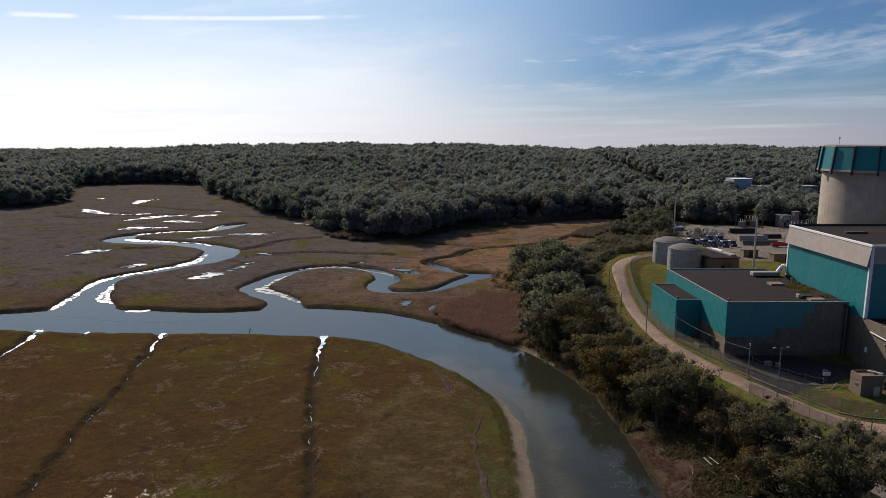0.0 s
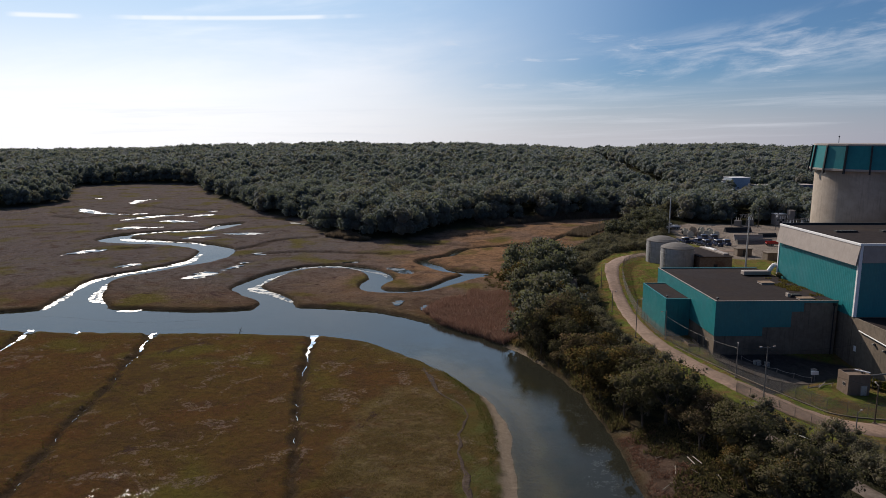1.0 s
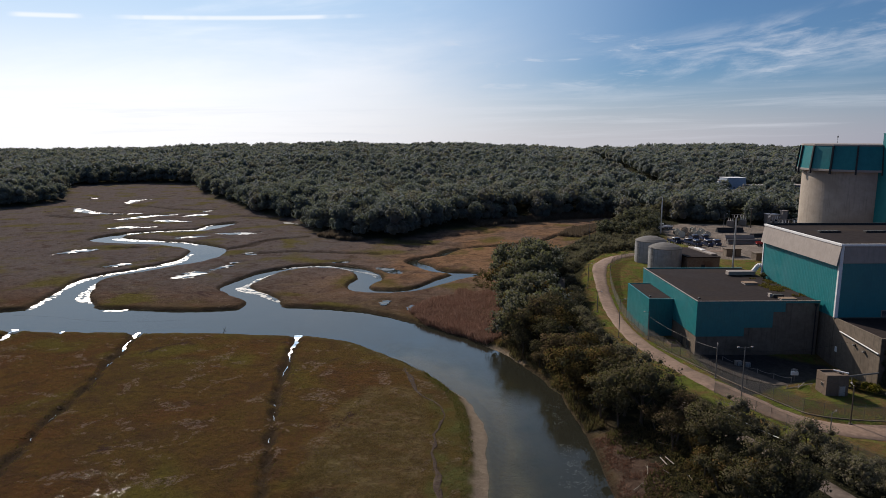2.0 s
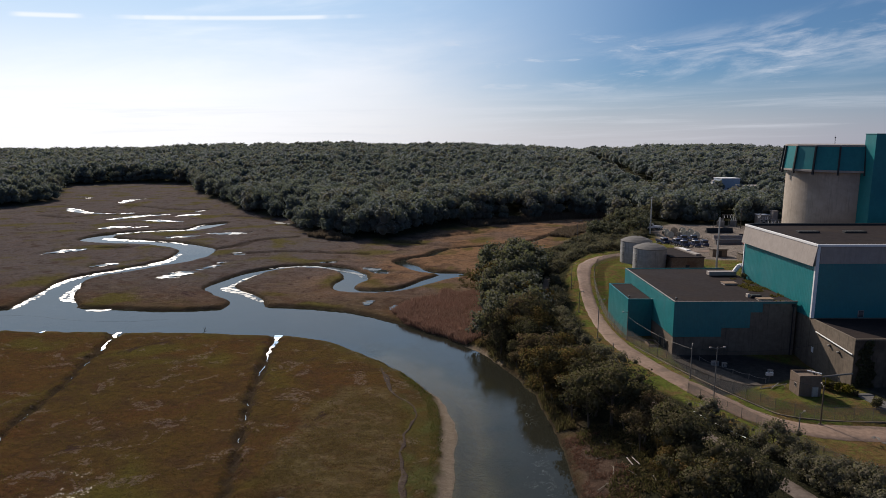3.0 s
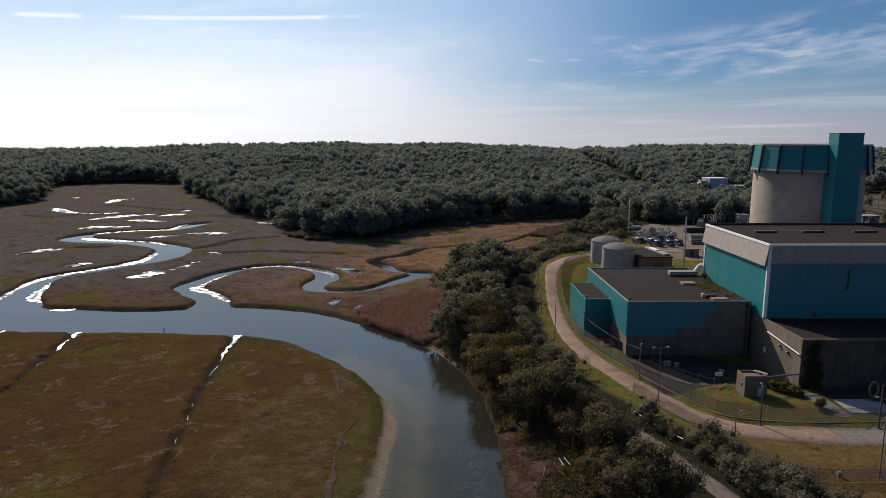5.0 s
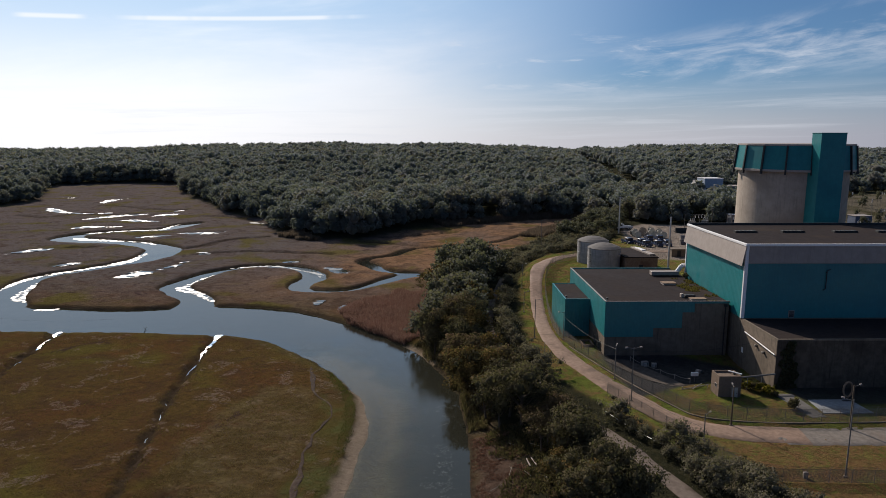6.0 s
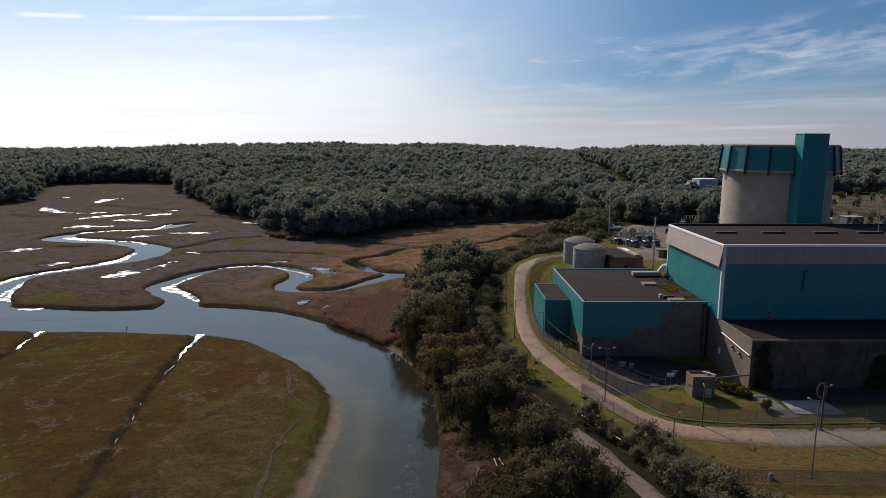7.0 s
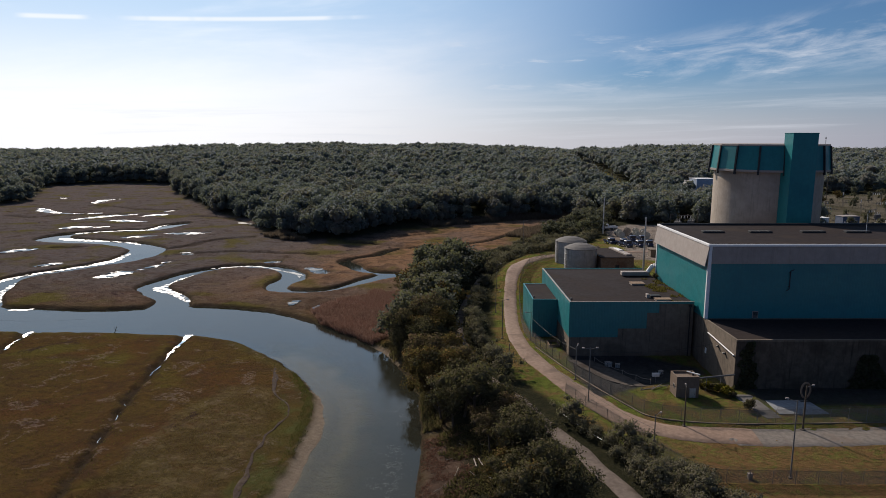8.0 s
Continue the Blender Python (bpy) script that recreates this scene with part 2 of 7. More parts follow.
    soil = mix(n, l, ramp(n, l, fine, 0.35, 0.65), (0.085, 0.052, 0.038), (0.145, 0.095, 0.070))
    c = mix(n, l, attr(n, "soil"), c, soil)
    mud = mix(n, l, ramp(n, l, tiny, 0.3, 0.7), (0.032, 0.023, 0.015), (0.06, 0.043, 0.028))
    c = mix(n, l, attr(n, "mud"), c, mud)
    bed = mix(n, l, ramp(n, l, mid, 0.35, 0.7), (0.10, 0.085, 0.055), (0.055, 0.06, 0.045))
    c = mix(n, l, attr(n, "bed"), c, bed)
    l(c, b.inputs["Base Color"])
    b.inputs["Roughness"].default_value = 1.0
    b.inputs["Specular IOR Level"].default_value = 0.0
    b.inputs["Sheen Weight"].default_value, b.inputs["Sheen Roughness"].default_value = 0.02, 0.5
    b.inputs["Sheen Tint"].default_value = (0.85, 0.92, 1.0, 1)
    h = n("ShaderNodeMath"); h.operation = "ADD"
    l(fine, h.inputs[0]); l(times(n, l, tiny, 0.3), h.inputs[1])
    bump(n, l, b, h.outputs[0], 1.0, 1.0)
    return m


def water_material():
    m, nt, n, l, b = node_mat("water")
    tc = n("ShaderNodeTexCoord").outputs["Object"]
    mp = n("ShaderNodeMapping"); mp.inputs["Scale"].default_value = (0.6, 1.0, 1); l(tc, mp.inputs[0])
    rip = noise_node(n, l, mp.outputs[0], 3.2, 4, 0.6)
    gust = ramp(n, l, noise_node(n, l, tc, 0.07, 4, 0.6, 0.8), 0.36, 0.6, 0.25, 1.0)
    calm = n("ShaderNodeMath"); calm.operation = "SUBTRACT"; calm.inputs[0].default_value = 1.0
    l(attr(n, "calm"), calm.inputs[1])
    h = times(n, l, rip, times(n, l, gust, calm.outputs[0]))
    # a dull body, clear over the shallows, under a bright skin
    body = n("ShaderNodeBsdfDiffuse"); body.inputs["Color"].default_value = (0.019, 0.019, 0.014, 1)
    tr = n("ShaderNodeBsdfTransparent"); tr.inputs["Color"].default_value = (0.50, 0.54, 0.40, 1)
    deep = n("ShaderNodeMixShader")
    l(times(n, l, attr(n, "shallow"), 0.92), deep.inputs[0])
    l(body.outputs[0], deep.inputs[1]); l(tr.outputs[0], deep.inputs[2])
    skin = n("ShaderNodeBsdfGlossy")
    l(ramp(n, l, attr(n, "glint"), 0.0, 1.0, 0.04, 0.40), skin.inputs["Roughness"])
    wave = n("ShaderNodeBump"); wave.inputs["Strength"].default_value, wave.inputs["Distance"].default_value = 0.5, 0.045
    l(h, wave.inputs["Height"])
    l(wave.outputs[0], skin.inputs["Normal"])
    fr = n("ShaderNodeFresnel"); fr.inputs["IOR"].default_value = 1.333
    l(wave.outputs[0], fr.inputs["Normal"])
    ms = n("ShaderNodeMixShader")
    l(fr.outputs[0], ms.inputs[0]); l(deep.outputs[0], ms.inputs[1]); l(skin.outputs[0], ms.inputs[2])
    nt.nodes.remove(b)
    l(ms.outputs[0], nt.nodes["Material Output"].inputs["Surface"])
    return m


TEAL = surface("teal_cladding", (0.012, 0.140, 0.150), (0.015, 0.162, 0.172), 1.1, 0.42, relief=0.03, stain=(0.012, 0.124, 0.140), streak=0.15, seams=0.6, gloss=0.5)
PANEL = surface("teal_panel", (0.012, 0.140, 0.150), (0.015, 0.162, 0.172), 1.1, 0.42, relief=0.008, stain=(0.012, 0.124, 0.140), streak=0.2, gloss=0.22)
CONCRETE = surface("concrete", (0.128, 0.100, 0.075), (0.178, 0.140, 0.106), 1.0, 0.85, relief=0.03, stain=(0.074, 0.060, 0.047), streak=0.7)
DRUM = surface("drum_concrete", (0.300, 0.250, 0.205), (0.365, 0.308, 0.255), 0.7, 0.85, relief=0.03, stain=(0.240, 0.196, 0.160), streak=0.5)
FASCIA = surface("fascia_panel", (0.275, 0.232, 0.205), (0.325, 0.278, 0.244), 0.8, 0.6, relief=0.01, stain=(0.255, 0.220, 0.200), streak=0.35)
TRIM = surface("white_trim", (0.648, 0.630, 0.612), (0.720, 0.702, 0.684), 2.0, 0.5, relief=0.005, streak=0.2)
ROOF = surface("roof_felt", (0.023, 0.0182, 0.0182), (0.034, 0.027, 0.0265), 0.9, 0.9, relief=0.02, stain=(0.041, 0.031, 0.026), gloss=0.05)
DARK = surface("dark_metal", (0.02, 0.02, 0.022), (0.035, 0.035, 0.035), 3.0, 0.6, relief=0.005)
STEEL = surface("galvanised_steel", (0.40, 0.40, 0.40), (0.52, 0.52, 0.51), 3.0, 0.45, metal=0.6, relief=0.004, streak=0.2)
TANK = surface("tank_paint", (0.270, 0.262, 0.258), (0.345, 0.335, 0.325), 0.8, 0.55, metal=0.2, relief=0.01, stain=(0.215, 0.205, 0.198), streak=0.6)
BARK = surface("bark", (0.06, 0.045, 0.032), (0.11, 0.085, 0.06), 6.0, 0.9, relief=0.04)
GROUND = ground_material()
WATER = water_material()
DIRT = surface("dirt_road", (0.160, 0.106, 0.077), (0.240, 0.162, 0.120), 1.2, 0.9, relief=0.06, stain=(0.112, 0.080, 0.062))
ASPHALT = surface("old_asphalt", (0.085, 0.079, 0.075), (0.128, 0.119, 0.111), 1.5, 0.9, relief=0.02, stain=(0.072, 0.066, 0.060))
# woods: grey-blue leaf colour and heavy sheen imitate distance haze
WOODS = leaf_mat("woodland_leaves", (0.092, 0.106, 0.092), (0.128, 0.140, 0.116), (0.160, 0.132, 0.098), 0.55, 0.05, 0.85, sheen=0.44)
TREE = leaf_mat("tree_leaves", (0.062, 0.052, 0.031), (0.108, 0.090, 0.052), (0.122, 0.078, 0.045), 0.36, sheen=0.03)
SHRUB = leaf_mat("shrub_leaves", (0.110, 0.096, 0.069), (0.168, 0.148, 0.106), (0.130, 0.106, 0.067), 0.45, sheen=0.05)
REED = leaf_mat("reed_blades", (0.09, 0.045, 0.025), (0.20, 0.12, 0.07), (0.16, 0.07, 0.04))


# ---- building blocks ----
def part(name, bm, material, parent=None, label=""):
    """Link a bmesh, or a mesh, as one object under a thing or part."""
    if isinstance(bm, bmesh.types.BMesh):
        bmesh.ops.recalc_face_normals(bm, faces=bm.faces)
        me = bpy.data.meshes.new(name)
        bm.to_mesh(me)
        bm.free()
    else:
        me = bm
    if material and not me.materials:
        me.materials.append(material)
    ob = new(name, me)
    ob.parent = parent
    return tagged(ob, label)


def thing(name, m, label, category, group=""):
    ob = new(name)
    ob.empty_display_size = 0.5
    ob.matrix_world = m
    return tagged(ob, label, category, group)


def box(x0, x1, y0, y1, z0, z1, bevel=0.0, bm=None):
    bm = bm or bmesh.new()
    m = Matrix.Translation(((x0 + x1) / 2, (y0 + y1) / 2, (z0 + z1) / 2)) @ Matrix.Diagonal((x1 - x0, y1 - y0, z1 - z0, 1))
    made = bmesh.ops.create_cube(bm, size=1, matrix=m)
    if bevel:
        edges = list({e for v in made["verts"] for e in v.link_edges})
        bmesh.ops.bevel(bm, geom=edges, offset=bevel, segments=1, affect="EDGES")
    return bm


def tube(p, q, r0, r1=None, sides=8, bm=None):
    """A straight, tapered round bar from p to q."""
    bm = bm or bmesh.new()
    p, q = Vector(p), Vector(q)
    d = q - p
    m = Matrix.Translation((p + q) / 2) @ d.to_track_quat("Z", "Y").to_matrix().to_4x4()
    bmesh.ops.create_cone(bm, cap_ends=True, segments=sides, radius1=r0, radius2=r0 if r1 is None else r1, depth=d.length, matrix=m)
    return bm


def lathe(profile, sides, bm=None, phase=0.0):
    """Turn (r, z) pairs round the z axis; sides flats."""
    bm = bm or bmesh.new()
    rings = []
    for r, z in profile:
        rings.append([bm.verts.new((r * math.cos(phase + 2 * math.pi * k / sides), r * math.sin(phase + 2 * math.pi * k / sides), z)) for k in range(sides)])
    for a, b in zip(rings, rings[1:]):
        for k in range(sides):
            bm.faces.new((a[k], a[(k + 1) % sides], b[(k + 1) % sides], b[k]))
    bm.faces.new(rings[0][::-1])
    bm.faces.new(rings[-1])
    return bm


def mesh_np(name, verts, faces, attrs=None, smooth=False, normals=None):
    """A mesh from numpy arrays; faces is n x 3 or n x 4; normals: one for each vertex."""
    me = bpy.data.meshes.new(name)
    k = faces.shape[1]
    me.vertices.add(len(verts))
    me.vertices.foreach_set("co", np.ascontiguousarray(verts, np.float32).ravel())
    me.loops.add(faces.size)
    me.loops.foreach_set("vertex_index", np.ascontiguousarray(faces, np.int32).ravel())
    me.polygons.add(len(faces))
    me.polygons.foreach_set("loop_start", np.arange(0, faces.size, k, dtype=np.int32))
    me.update(calc_edges=True)
    if smooth:
        me.polygons.foreach_set("use_smooth", np.ones(len(faces), bool))
    for key, val in (attrs or {}).items():
        a = me.attributes.new(key, "FLOAT", "POINT")
        a.data.foreach_set("value", np.ascontiguousarray(val, np.float32))
    me.validate()
    if normals is not None:
        me.normals_split_custom_set_from_vertices(normals / (np.linalg.norm(normals, axis=1)[:, None] + 1e-9))
    return me


def vnoise(x, y, scale, seed=0):
    """Smooth value noise in 0..1 on arrays."""
    x, y = np.asarray(x) * scale + 1000.3 + 17.7 * seed, np.asarray(y) * scale + 1000.7 + 9.1 * seed
    xi, yi = np.floor(x), np.floor(y)
    fx, fy = x - xi, y - yi
    fx, fy = fx * fx * (3 - 2 * fx), fy * fy * (3 - 2 * fy)

    def h(a, b):
        v = np.sin(a * 127.1 + b * 311.7 + seed * 13.7) * 43758.5453
        return v - np.floor(v)
    return (h(xi, yi) * (1 - fx) + h(xi + 1, yi) * fx) * (1 - fy) + (h(xi, yi + 1) * (1 - fx) + h(xi + 1, yi + 1) * fx) * fy


def fbm(x, y, scale, octaves=4, seed=0):
    total, amp = 0, 0.5
    for k in range(octaves):
        total = total + amp * vnoise(x, y, scale * 2 ** k, seed + k)
        amp /= 2
    return total / (1 - 0.5 ** octaves)


def sstep(a, b, x):
    t = np.clip((np.asarray(x, float) - a) / (b - a), 0, 1)
    return t * t * (3 - 2 * t)


def spline(pts, step=2.0):
    """Catmull-Rom through points of any width, resampled about every step metres."""
    p = np.array(pts, float)
    p = np.vstack([2 * p[0] - p[1], p, 2 * p[-1] - p[-2]])
    out = []
    for a, b, c, d in zip(p, p[1:], p[2:], p[3:]):
        k = max(2, int(np.hypot(*(c - b)[:2]) / step))
        t = (np.arange(k) / k)[:, None]
        out.append(0.5 * (2 * b + (c - a) * t + (2 * a - 5 * b + 4 * c - d) * t ** 2 + (3 * b - a - 3 * c + d) * t ** 3))
    return np.vstack(out + [p[-2:-1]])


def stroke_sdf(X, Y, pts, reach=14.0, step=2.0):
    """Signed distance to a ribbon of (x, y, half width) points; far off it is just large."""
    s = spline(pts, step)
    out = np.full(X.shape, 99.0)
    w = s[:, 2].max() + reach
    sel = np.where((X > s[:, 0].min() - w) & (X < s[:, 0].max() + w) & (Y > s[:, 1].min() - w) & (Y < s[:, 1].max() + w))
    px, py = X[sel], Y[sel]
    best = np.full(px.shape, 99.0)
    for a, b in zip(s, s[1:]):
        near = np.where((px > min(a[0], b[0]) - w) & (px < max(a[0], b[0]) + w) & (py > min(a[1], b[1]) - w) & (py < max(a[1], b[1]) + w))[0]
        if not len(near):
            continue
        d = b[:2] - a[:2]
        t = np.clip(((px[near] - a[0]) * d[0] + (py[near] - a[1]) * d[1]) / (d @ d + 1e-9), 0, 1)
        dist = np.hypot(px[near] - a[0] - t * d[0], py[near] - a[1] - t * d[1]) - (a[2] + t * (b[2] - a[2]))
        best[near] = np.minimum(best[near], dist)
    out[sel] = best
    return out


def inside(X, Y, poly):
    X, Y = np.asarray(X, float), np.asarray(Y, float)
    hit = np.zeros(X.shape, bool)
    for (x0, y0), (x1, y1) in zip(poly, poly[1:] + poly[:1]):
        if y0 != y1:
            hit ^= ((y0 > Y) != (y1 > Y)) & (X < (x1 - x0) * (Y - y0) / (y1 - y0) + x0)
    return hit


def poly_sdf(X, Y, poly):
    """Signed distance to a polygon, negative inside."""
    d = np.full(np.shape(X), 1e9)
    for (x0, y0), (x1, y1) in zip(poly, poly[1:] + poly[:1]):
        ex, ey = x1 - x0, y1 - y0
        t = np.clip(((X - x0) * ex + (Y - y0) * ey) / (ex * ex + ey * ey + 1e-9), 0, 1)
        d = np.minimum(d, np.hypot(X - x0 - t * ex, Y - y0 - t * ey))
    return np.where(inside(X, Y, poly), -d, d)


# ---- plan: creeks, uplands, plant ----
RIVER = [(-420, 120, 12), (-260, 150, 9), (-148, 162, 8), (-127, 165.4, 9.2), (-115, 167.5, 11.5), (-97, 167.4, 12), (-76, 167, 11.3), (-57, 169, 12.5),
         (-46, 170, 14), (-31, 168, 13), (-17.4, 161.5, 11.4), (-6.9, 152.4, 11), (3, 142, 10.8), (9.4, 131, 10), (14.5, 120.5, 8.8),
         (17, 107, 8.2), (17.6, 96, 8.4), (17.9, 85, 8.7), (18, 60, 10), (15, 20, 14), (10, -60, 18), (0, -300, 30)]
CREEK_A = [(-111, 172, 9.5), (-112.6, 178.6, 8.8), (-117.1, 188.6, 6.4), (-121.6, 201.7, 5.0), (-124.8, 211.6, 4.0), (-123.2, 222.1, 3.7), (-117.1, 230.2, 3.9),
           (-111.8, 240.6, 4.2), (-106.0, 251.9, 6.0), (-106.0, 264.3, 7.2), (-109.5, 277.0, 7.0), (-117.0, 284.6, 6.4), (-126.8, 289.8, 6.4), (-135.1, 293.2, 5.4),
           (-143.2, 294.5, 5.6), (-154.8, 296.5, 6.6), (-163.0, 299.5, 8.0), (-169.5, 303.5, 7.6), (-171.8, 310.5, 5.4), (-168.0, 318.0, 4.9), (-163.6, 324.0, 4.5),
           (-156.3, 327.4, 4.3), (-146.1, 330.6, 4.4), (-138.6, 334.6, 4.6), (-135.4, 343.0, 5.4), (-134.6, 352.6, 6.0), (-132.0, 360.0, 4.0), (-130.5, 365.5, 1.6)]
CREEK_B = [(-54.3, 180, 6), (-57, 190, 4.6), (-66.7, 200.5, 4.5), (-72.2, 207.5, 4.4), (-71, 218.3, 3.8), (-67, 232, 3.2), (-57.5, 242, 2.8), (-44, 242, 3.4),
           (-34, 234, 3.6), (-30, 223, 4.2), (-32, 212, 3.7), (-29, 205.5, 3), (-21.3, 204, 2.1), (-13.4, 206.8, 2.1), (-7, 216, 2.4), (0, 227.4, 3.8),
           (5.0, 233, 3.2), (-3.4, 234.6, 2.4), (-8.7, 238.2, 2.2), (-13.8, 247, 2.9), (-18.0, 253, 2.6), (-17.8, 258, 1.5), (-14.0, 262.4, 1.3), (-8.1, 268, 1.6),
           (-4.8, 278, 1.4), (1.6, 286, 1.3), (17, 293.5, 1.3), (35, 306, 1.1), (48, 330, 0.8)]
DITCHES = [[(-37.4, 157, 1.6), (-36, 150, 0.9), (-34, 138.5, 0.7), (-31.8, 125, 0.45), (-30.4, 118, 0.3), (-28.1, 109, 0.3), (-25.1, 96.3, 0.3), (-21.9, 82.9, 0.28), (-16, 60, 0.3)],
           [(-77.5, 157, 1.6), (-76, 150, 0.9), (-74.1, 142, 0.7), (-71.4, 129.3, 0.45), (-68.7, 120, 0.2), (-66.6, 105.7, 0.25), (-64.6, 96, 0.2), (-62, 85.6, 0.25), (-57, 62, 0.25)],
           [(-110, 158, 1.6), (-107.3, 144.4, 1.0), (-105.6, 136.4, 0.7), (-101, 121, 0.35), (-96, 100, 0.25)],
           [(-97, 157, 1.0), (-96.4, 153, 0.4)],
           [(-103.3, 276.0, 2.4), (-94.6, 285.6, 2.1), (-93.0, 297.0, 2.1), (-87.2, 306.0, 2.1), (-75.7, 312.4, 1.9)], [(-193.2, 430.5, 2.3), (-178.7, 425, 2.2), (-167.8, 426, 2.1)],
           [(-88.8, 267, 1.6), (-80, 269, 1.9), (-69.3, 272.8, 1.8), (-49, 270.2, 1.8), (-34.2, 268.6, 1.7)], [(-26.4, 301, 1.7), (-9.9, 295.5, 1.9), (0.6, 289, 1.9)],
           [(-19.6, 315.5, 1.9), (-7.9, 320, 2.0), (14.6, 333.5, 1.9)], [(-138.5, 393, 2.2), (-121.1, 388.5, 2.3), (-105.2, 374, 2.1)], [(-253.6, 389, 2.3), (-232.5, 379, 2.3), (-226.5, 391, 2.1)],
           [(-219.9, 397.5, 2.3), (-200.9, 396, 2.3), (-187, 400.5, 2.1)], [(-235.3, 448, 2.4), (-210, 439, 2.4), (-193.3, 427, 2.2)], [(-151.2, 277, 1.8), (-140, 279, 1.8)]]
PONDS = [[(-167.5, 261, 0.8), (-164, 266.1, 3.4), (-161, 269, 3.6), (-157.5, 272, 1.6)], [(-132.4, 236, 0.6), (-129.9, 238.7, 1.9), (-127.4, 241.5, 1.4)],
         [(-96, 219.5, 1.6), (-94, 223.3, 2.8), (-92.4, 227, 2.0), (-91.2, 228.5, 0.6)], [(-186.5, 335, 0.9), (-183, 339.5, 2.8), (-178, 341.5, 2.8), (-171.5, 340.3, 0.9)],
         [(-169.7, 340.8, 0.9), (-166.7, 344, 0.9)], [(-178.5, 368.2, 1.6), (-171.5, 368.7, 3.2), (-163.1, 366.7, 1.8), (-155, 364.8, 0.8)],
         [(-201, 372, 1.2), (-197, 380.3, 2.8), (-192, 391, 3.2), (-181, 398, 1.5)], [(-170, 393, 2.0), (-165, 397, 3.4), (-163.6, 401, 2.0)],
         [(-261, 428, 1.4), (-251, 416, 4.0), (-242.6, 409.7, 3.2), (-230.6, 402.5, 1.2), (-216.8, 400, 0.9), (-206.8, 402.7, 1.6)],
         [(-246, 466, 2.0), (-248.5, 476, 3.6), (-251, 487, 2.6), (-246, 496, 1.2)], [(-296.5, 502, 1.6), (-289.5, 500, 1.6)], [(-136.5, 307, 0.8), (-131.6, 310.9, 1.7), (-125.5, 314.8, 0.8)],
         [(-121.5, 322.3, 0.9), (-114.4, 321.8, 2.2), (-108.4, 324, 3.0), (-103.5, 327.8, 0.9)], [(-27.8, 239.4, 1.2), (-24.8, 235, 2.2), (-20.8, 232.8, 1.1)],
         [(-20.2, 187.4, 0.7), (-19.8, 190.5, 1.0)], [(-90.6, 233.4, 0.6), (-89.4, 233.8, 0.6)], [(-88.8, 236.8, 0.9), (-86.6, 241.3, 0.9)], [(-88, 245.7, 0.6), (-86, 248.1, 0.7)],
         [(-91, 267.9, 0.6), (-87.8, 269.4, 0.6)], [(-169.6, 417.5, 1.0), (-166.8, 421.2, 1.0)], [(-47.5, 250.2, 0.5), (-43.5, 251.2, 0.7)], [(-88.6, 264.6, 0.5), (-85.8, 265.4, 0.6)], [(-11.8, 182, 0.5), (-11.2, 185.5, 0.7)], [(-101.5, 367, 1.2), (-98, 363, 1.6), (-93.5, 359.6, 1.0)], [(-15.2, 80.4, 0.2), (-14, 81.4, 0.3)]]
# wet mud bars that shine along the creeks
BARS = [[(-121.0, 178.0, 0.7), (-123.2, 190, 0.9), (-126.6, 205, 0.9), (-127.2, 218, 1.3), (-122.0, 229.5, 1.7), (-116.6, 239.5, 2.2), (-111.6, 246.5, 2.4), (-110.9, 255.5, 1.5), (-112.2, 266, 0.8)],
        [(-107.8, 186.5, 1.0), (-112.6, 190.6, 2.6), (-114.8, 197, 2.0), (-118.2, 205, 1.0), (-119.8, 210, 0.4)],
        [(-165, 304.2, 1.8), (-157.4, 301.6, 2.4), (-142.6, 299.3, 1.6), (-128.8, 296.3, 1.1), (-120, 290, 0.5)],
        [(-70.0, 206.5, 1.0), (-66.6, 203.6, 2.0), (-62.1, 200.8, 2.0), (-57.3, 195.7, 1.5), (-52.4, 190.0, 0.7)], [(-68.6, 209.7, 1.0), (-67.4, 221.2, 0.9), (-63.6, 232.9, 0.6)],
        [(-65.2, 239.4, 0.5), (-51.2, 244.2, 0.6), (-39.3, 237.4, 0.5), (-31.2, 231.4, 0.7), (-27.0, 225.0, 0.9)], [(-98.7, 177.2, 0.5), (-94.8, 177.0, 0.6), (-92.6, 178.2, 0.3)],
        [(-170.1, 319.9, 0.8), (-157.3, 330.4, 1.0), (-147, 334.4, 1.1), (-139.5, 338.4, 1.4), (-141.0, 347, 1.2), (-140.2, 357, 1.0)]]
BEACH = [(-7.4, 142, 0.6), (-0.6, 132.5, 1.4), (5.0, 122.5, 2.1), (7.9, 112, 2.0), (8.4, 104, 1.4), (8.5, 95, 1.3), (8.7, 85, 1.4), (8.3, 60, 1.4)]
SPIT = [(8.4, 151.6, 0.4), (10.6, 149.4, 1.0), (13.0, 146.2, 0.9), (15.6, 142.4, 0.5), (18.0, 138, 0.2)]
UPLAND = [(32, -300), (34, 0), (28.5, 60), (27.6, 84), (26.4, 105), (24.2, 120), (18.6, 136), (11, 149.5), (14, 170), (14, 200), (11, 225), (13, 250), (24, 272), (44, 292), (60, 330),
          (84, 368), (88, 398), (50, 382), (14, 361), (-6, 336), (-28, 303), (-42, 301), (-63, 306), (-80, 331), (-100, 374), (-129, 400), (-150, 431), (-187, 487), (-219, 534), (-278, 645), (-337, 655),
          (-374, 628), (-371, 594), (-327, 522), (-301, 477), (-297, 447), (-302, 426), (-314, 417), (-360, 402), (-470, 385), (-900, 360), (-4600, 300), (-4600, 4800), (4800, 4800), (4800, -300)]
PLANT = Matrix.Translation((80.55, 135.96, 0)) @ pose(0, 0, 0, 0, 0, 4.2)      # u along the long front, v away behind it


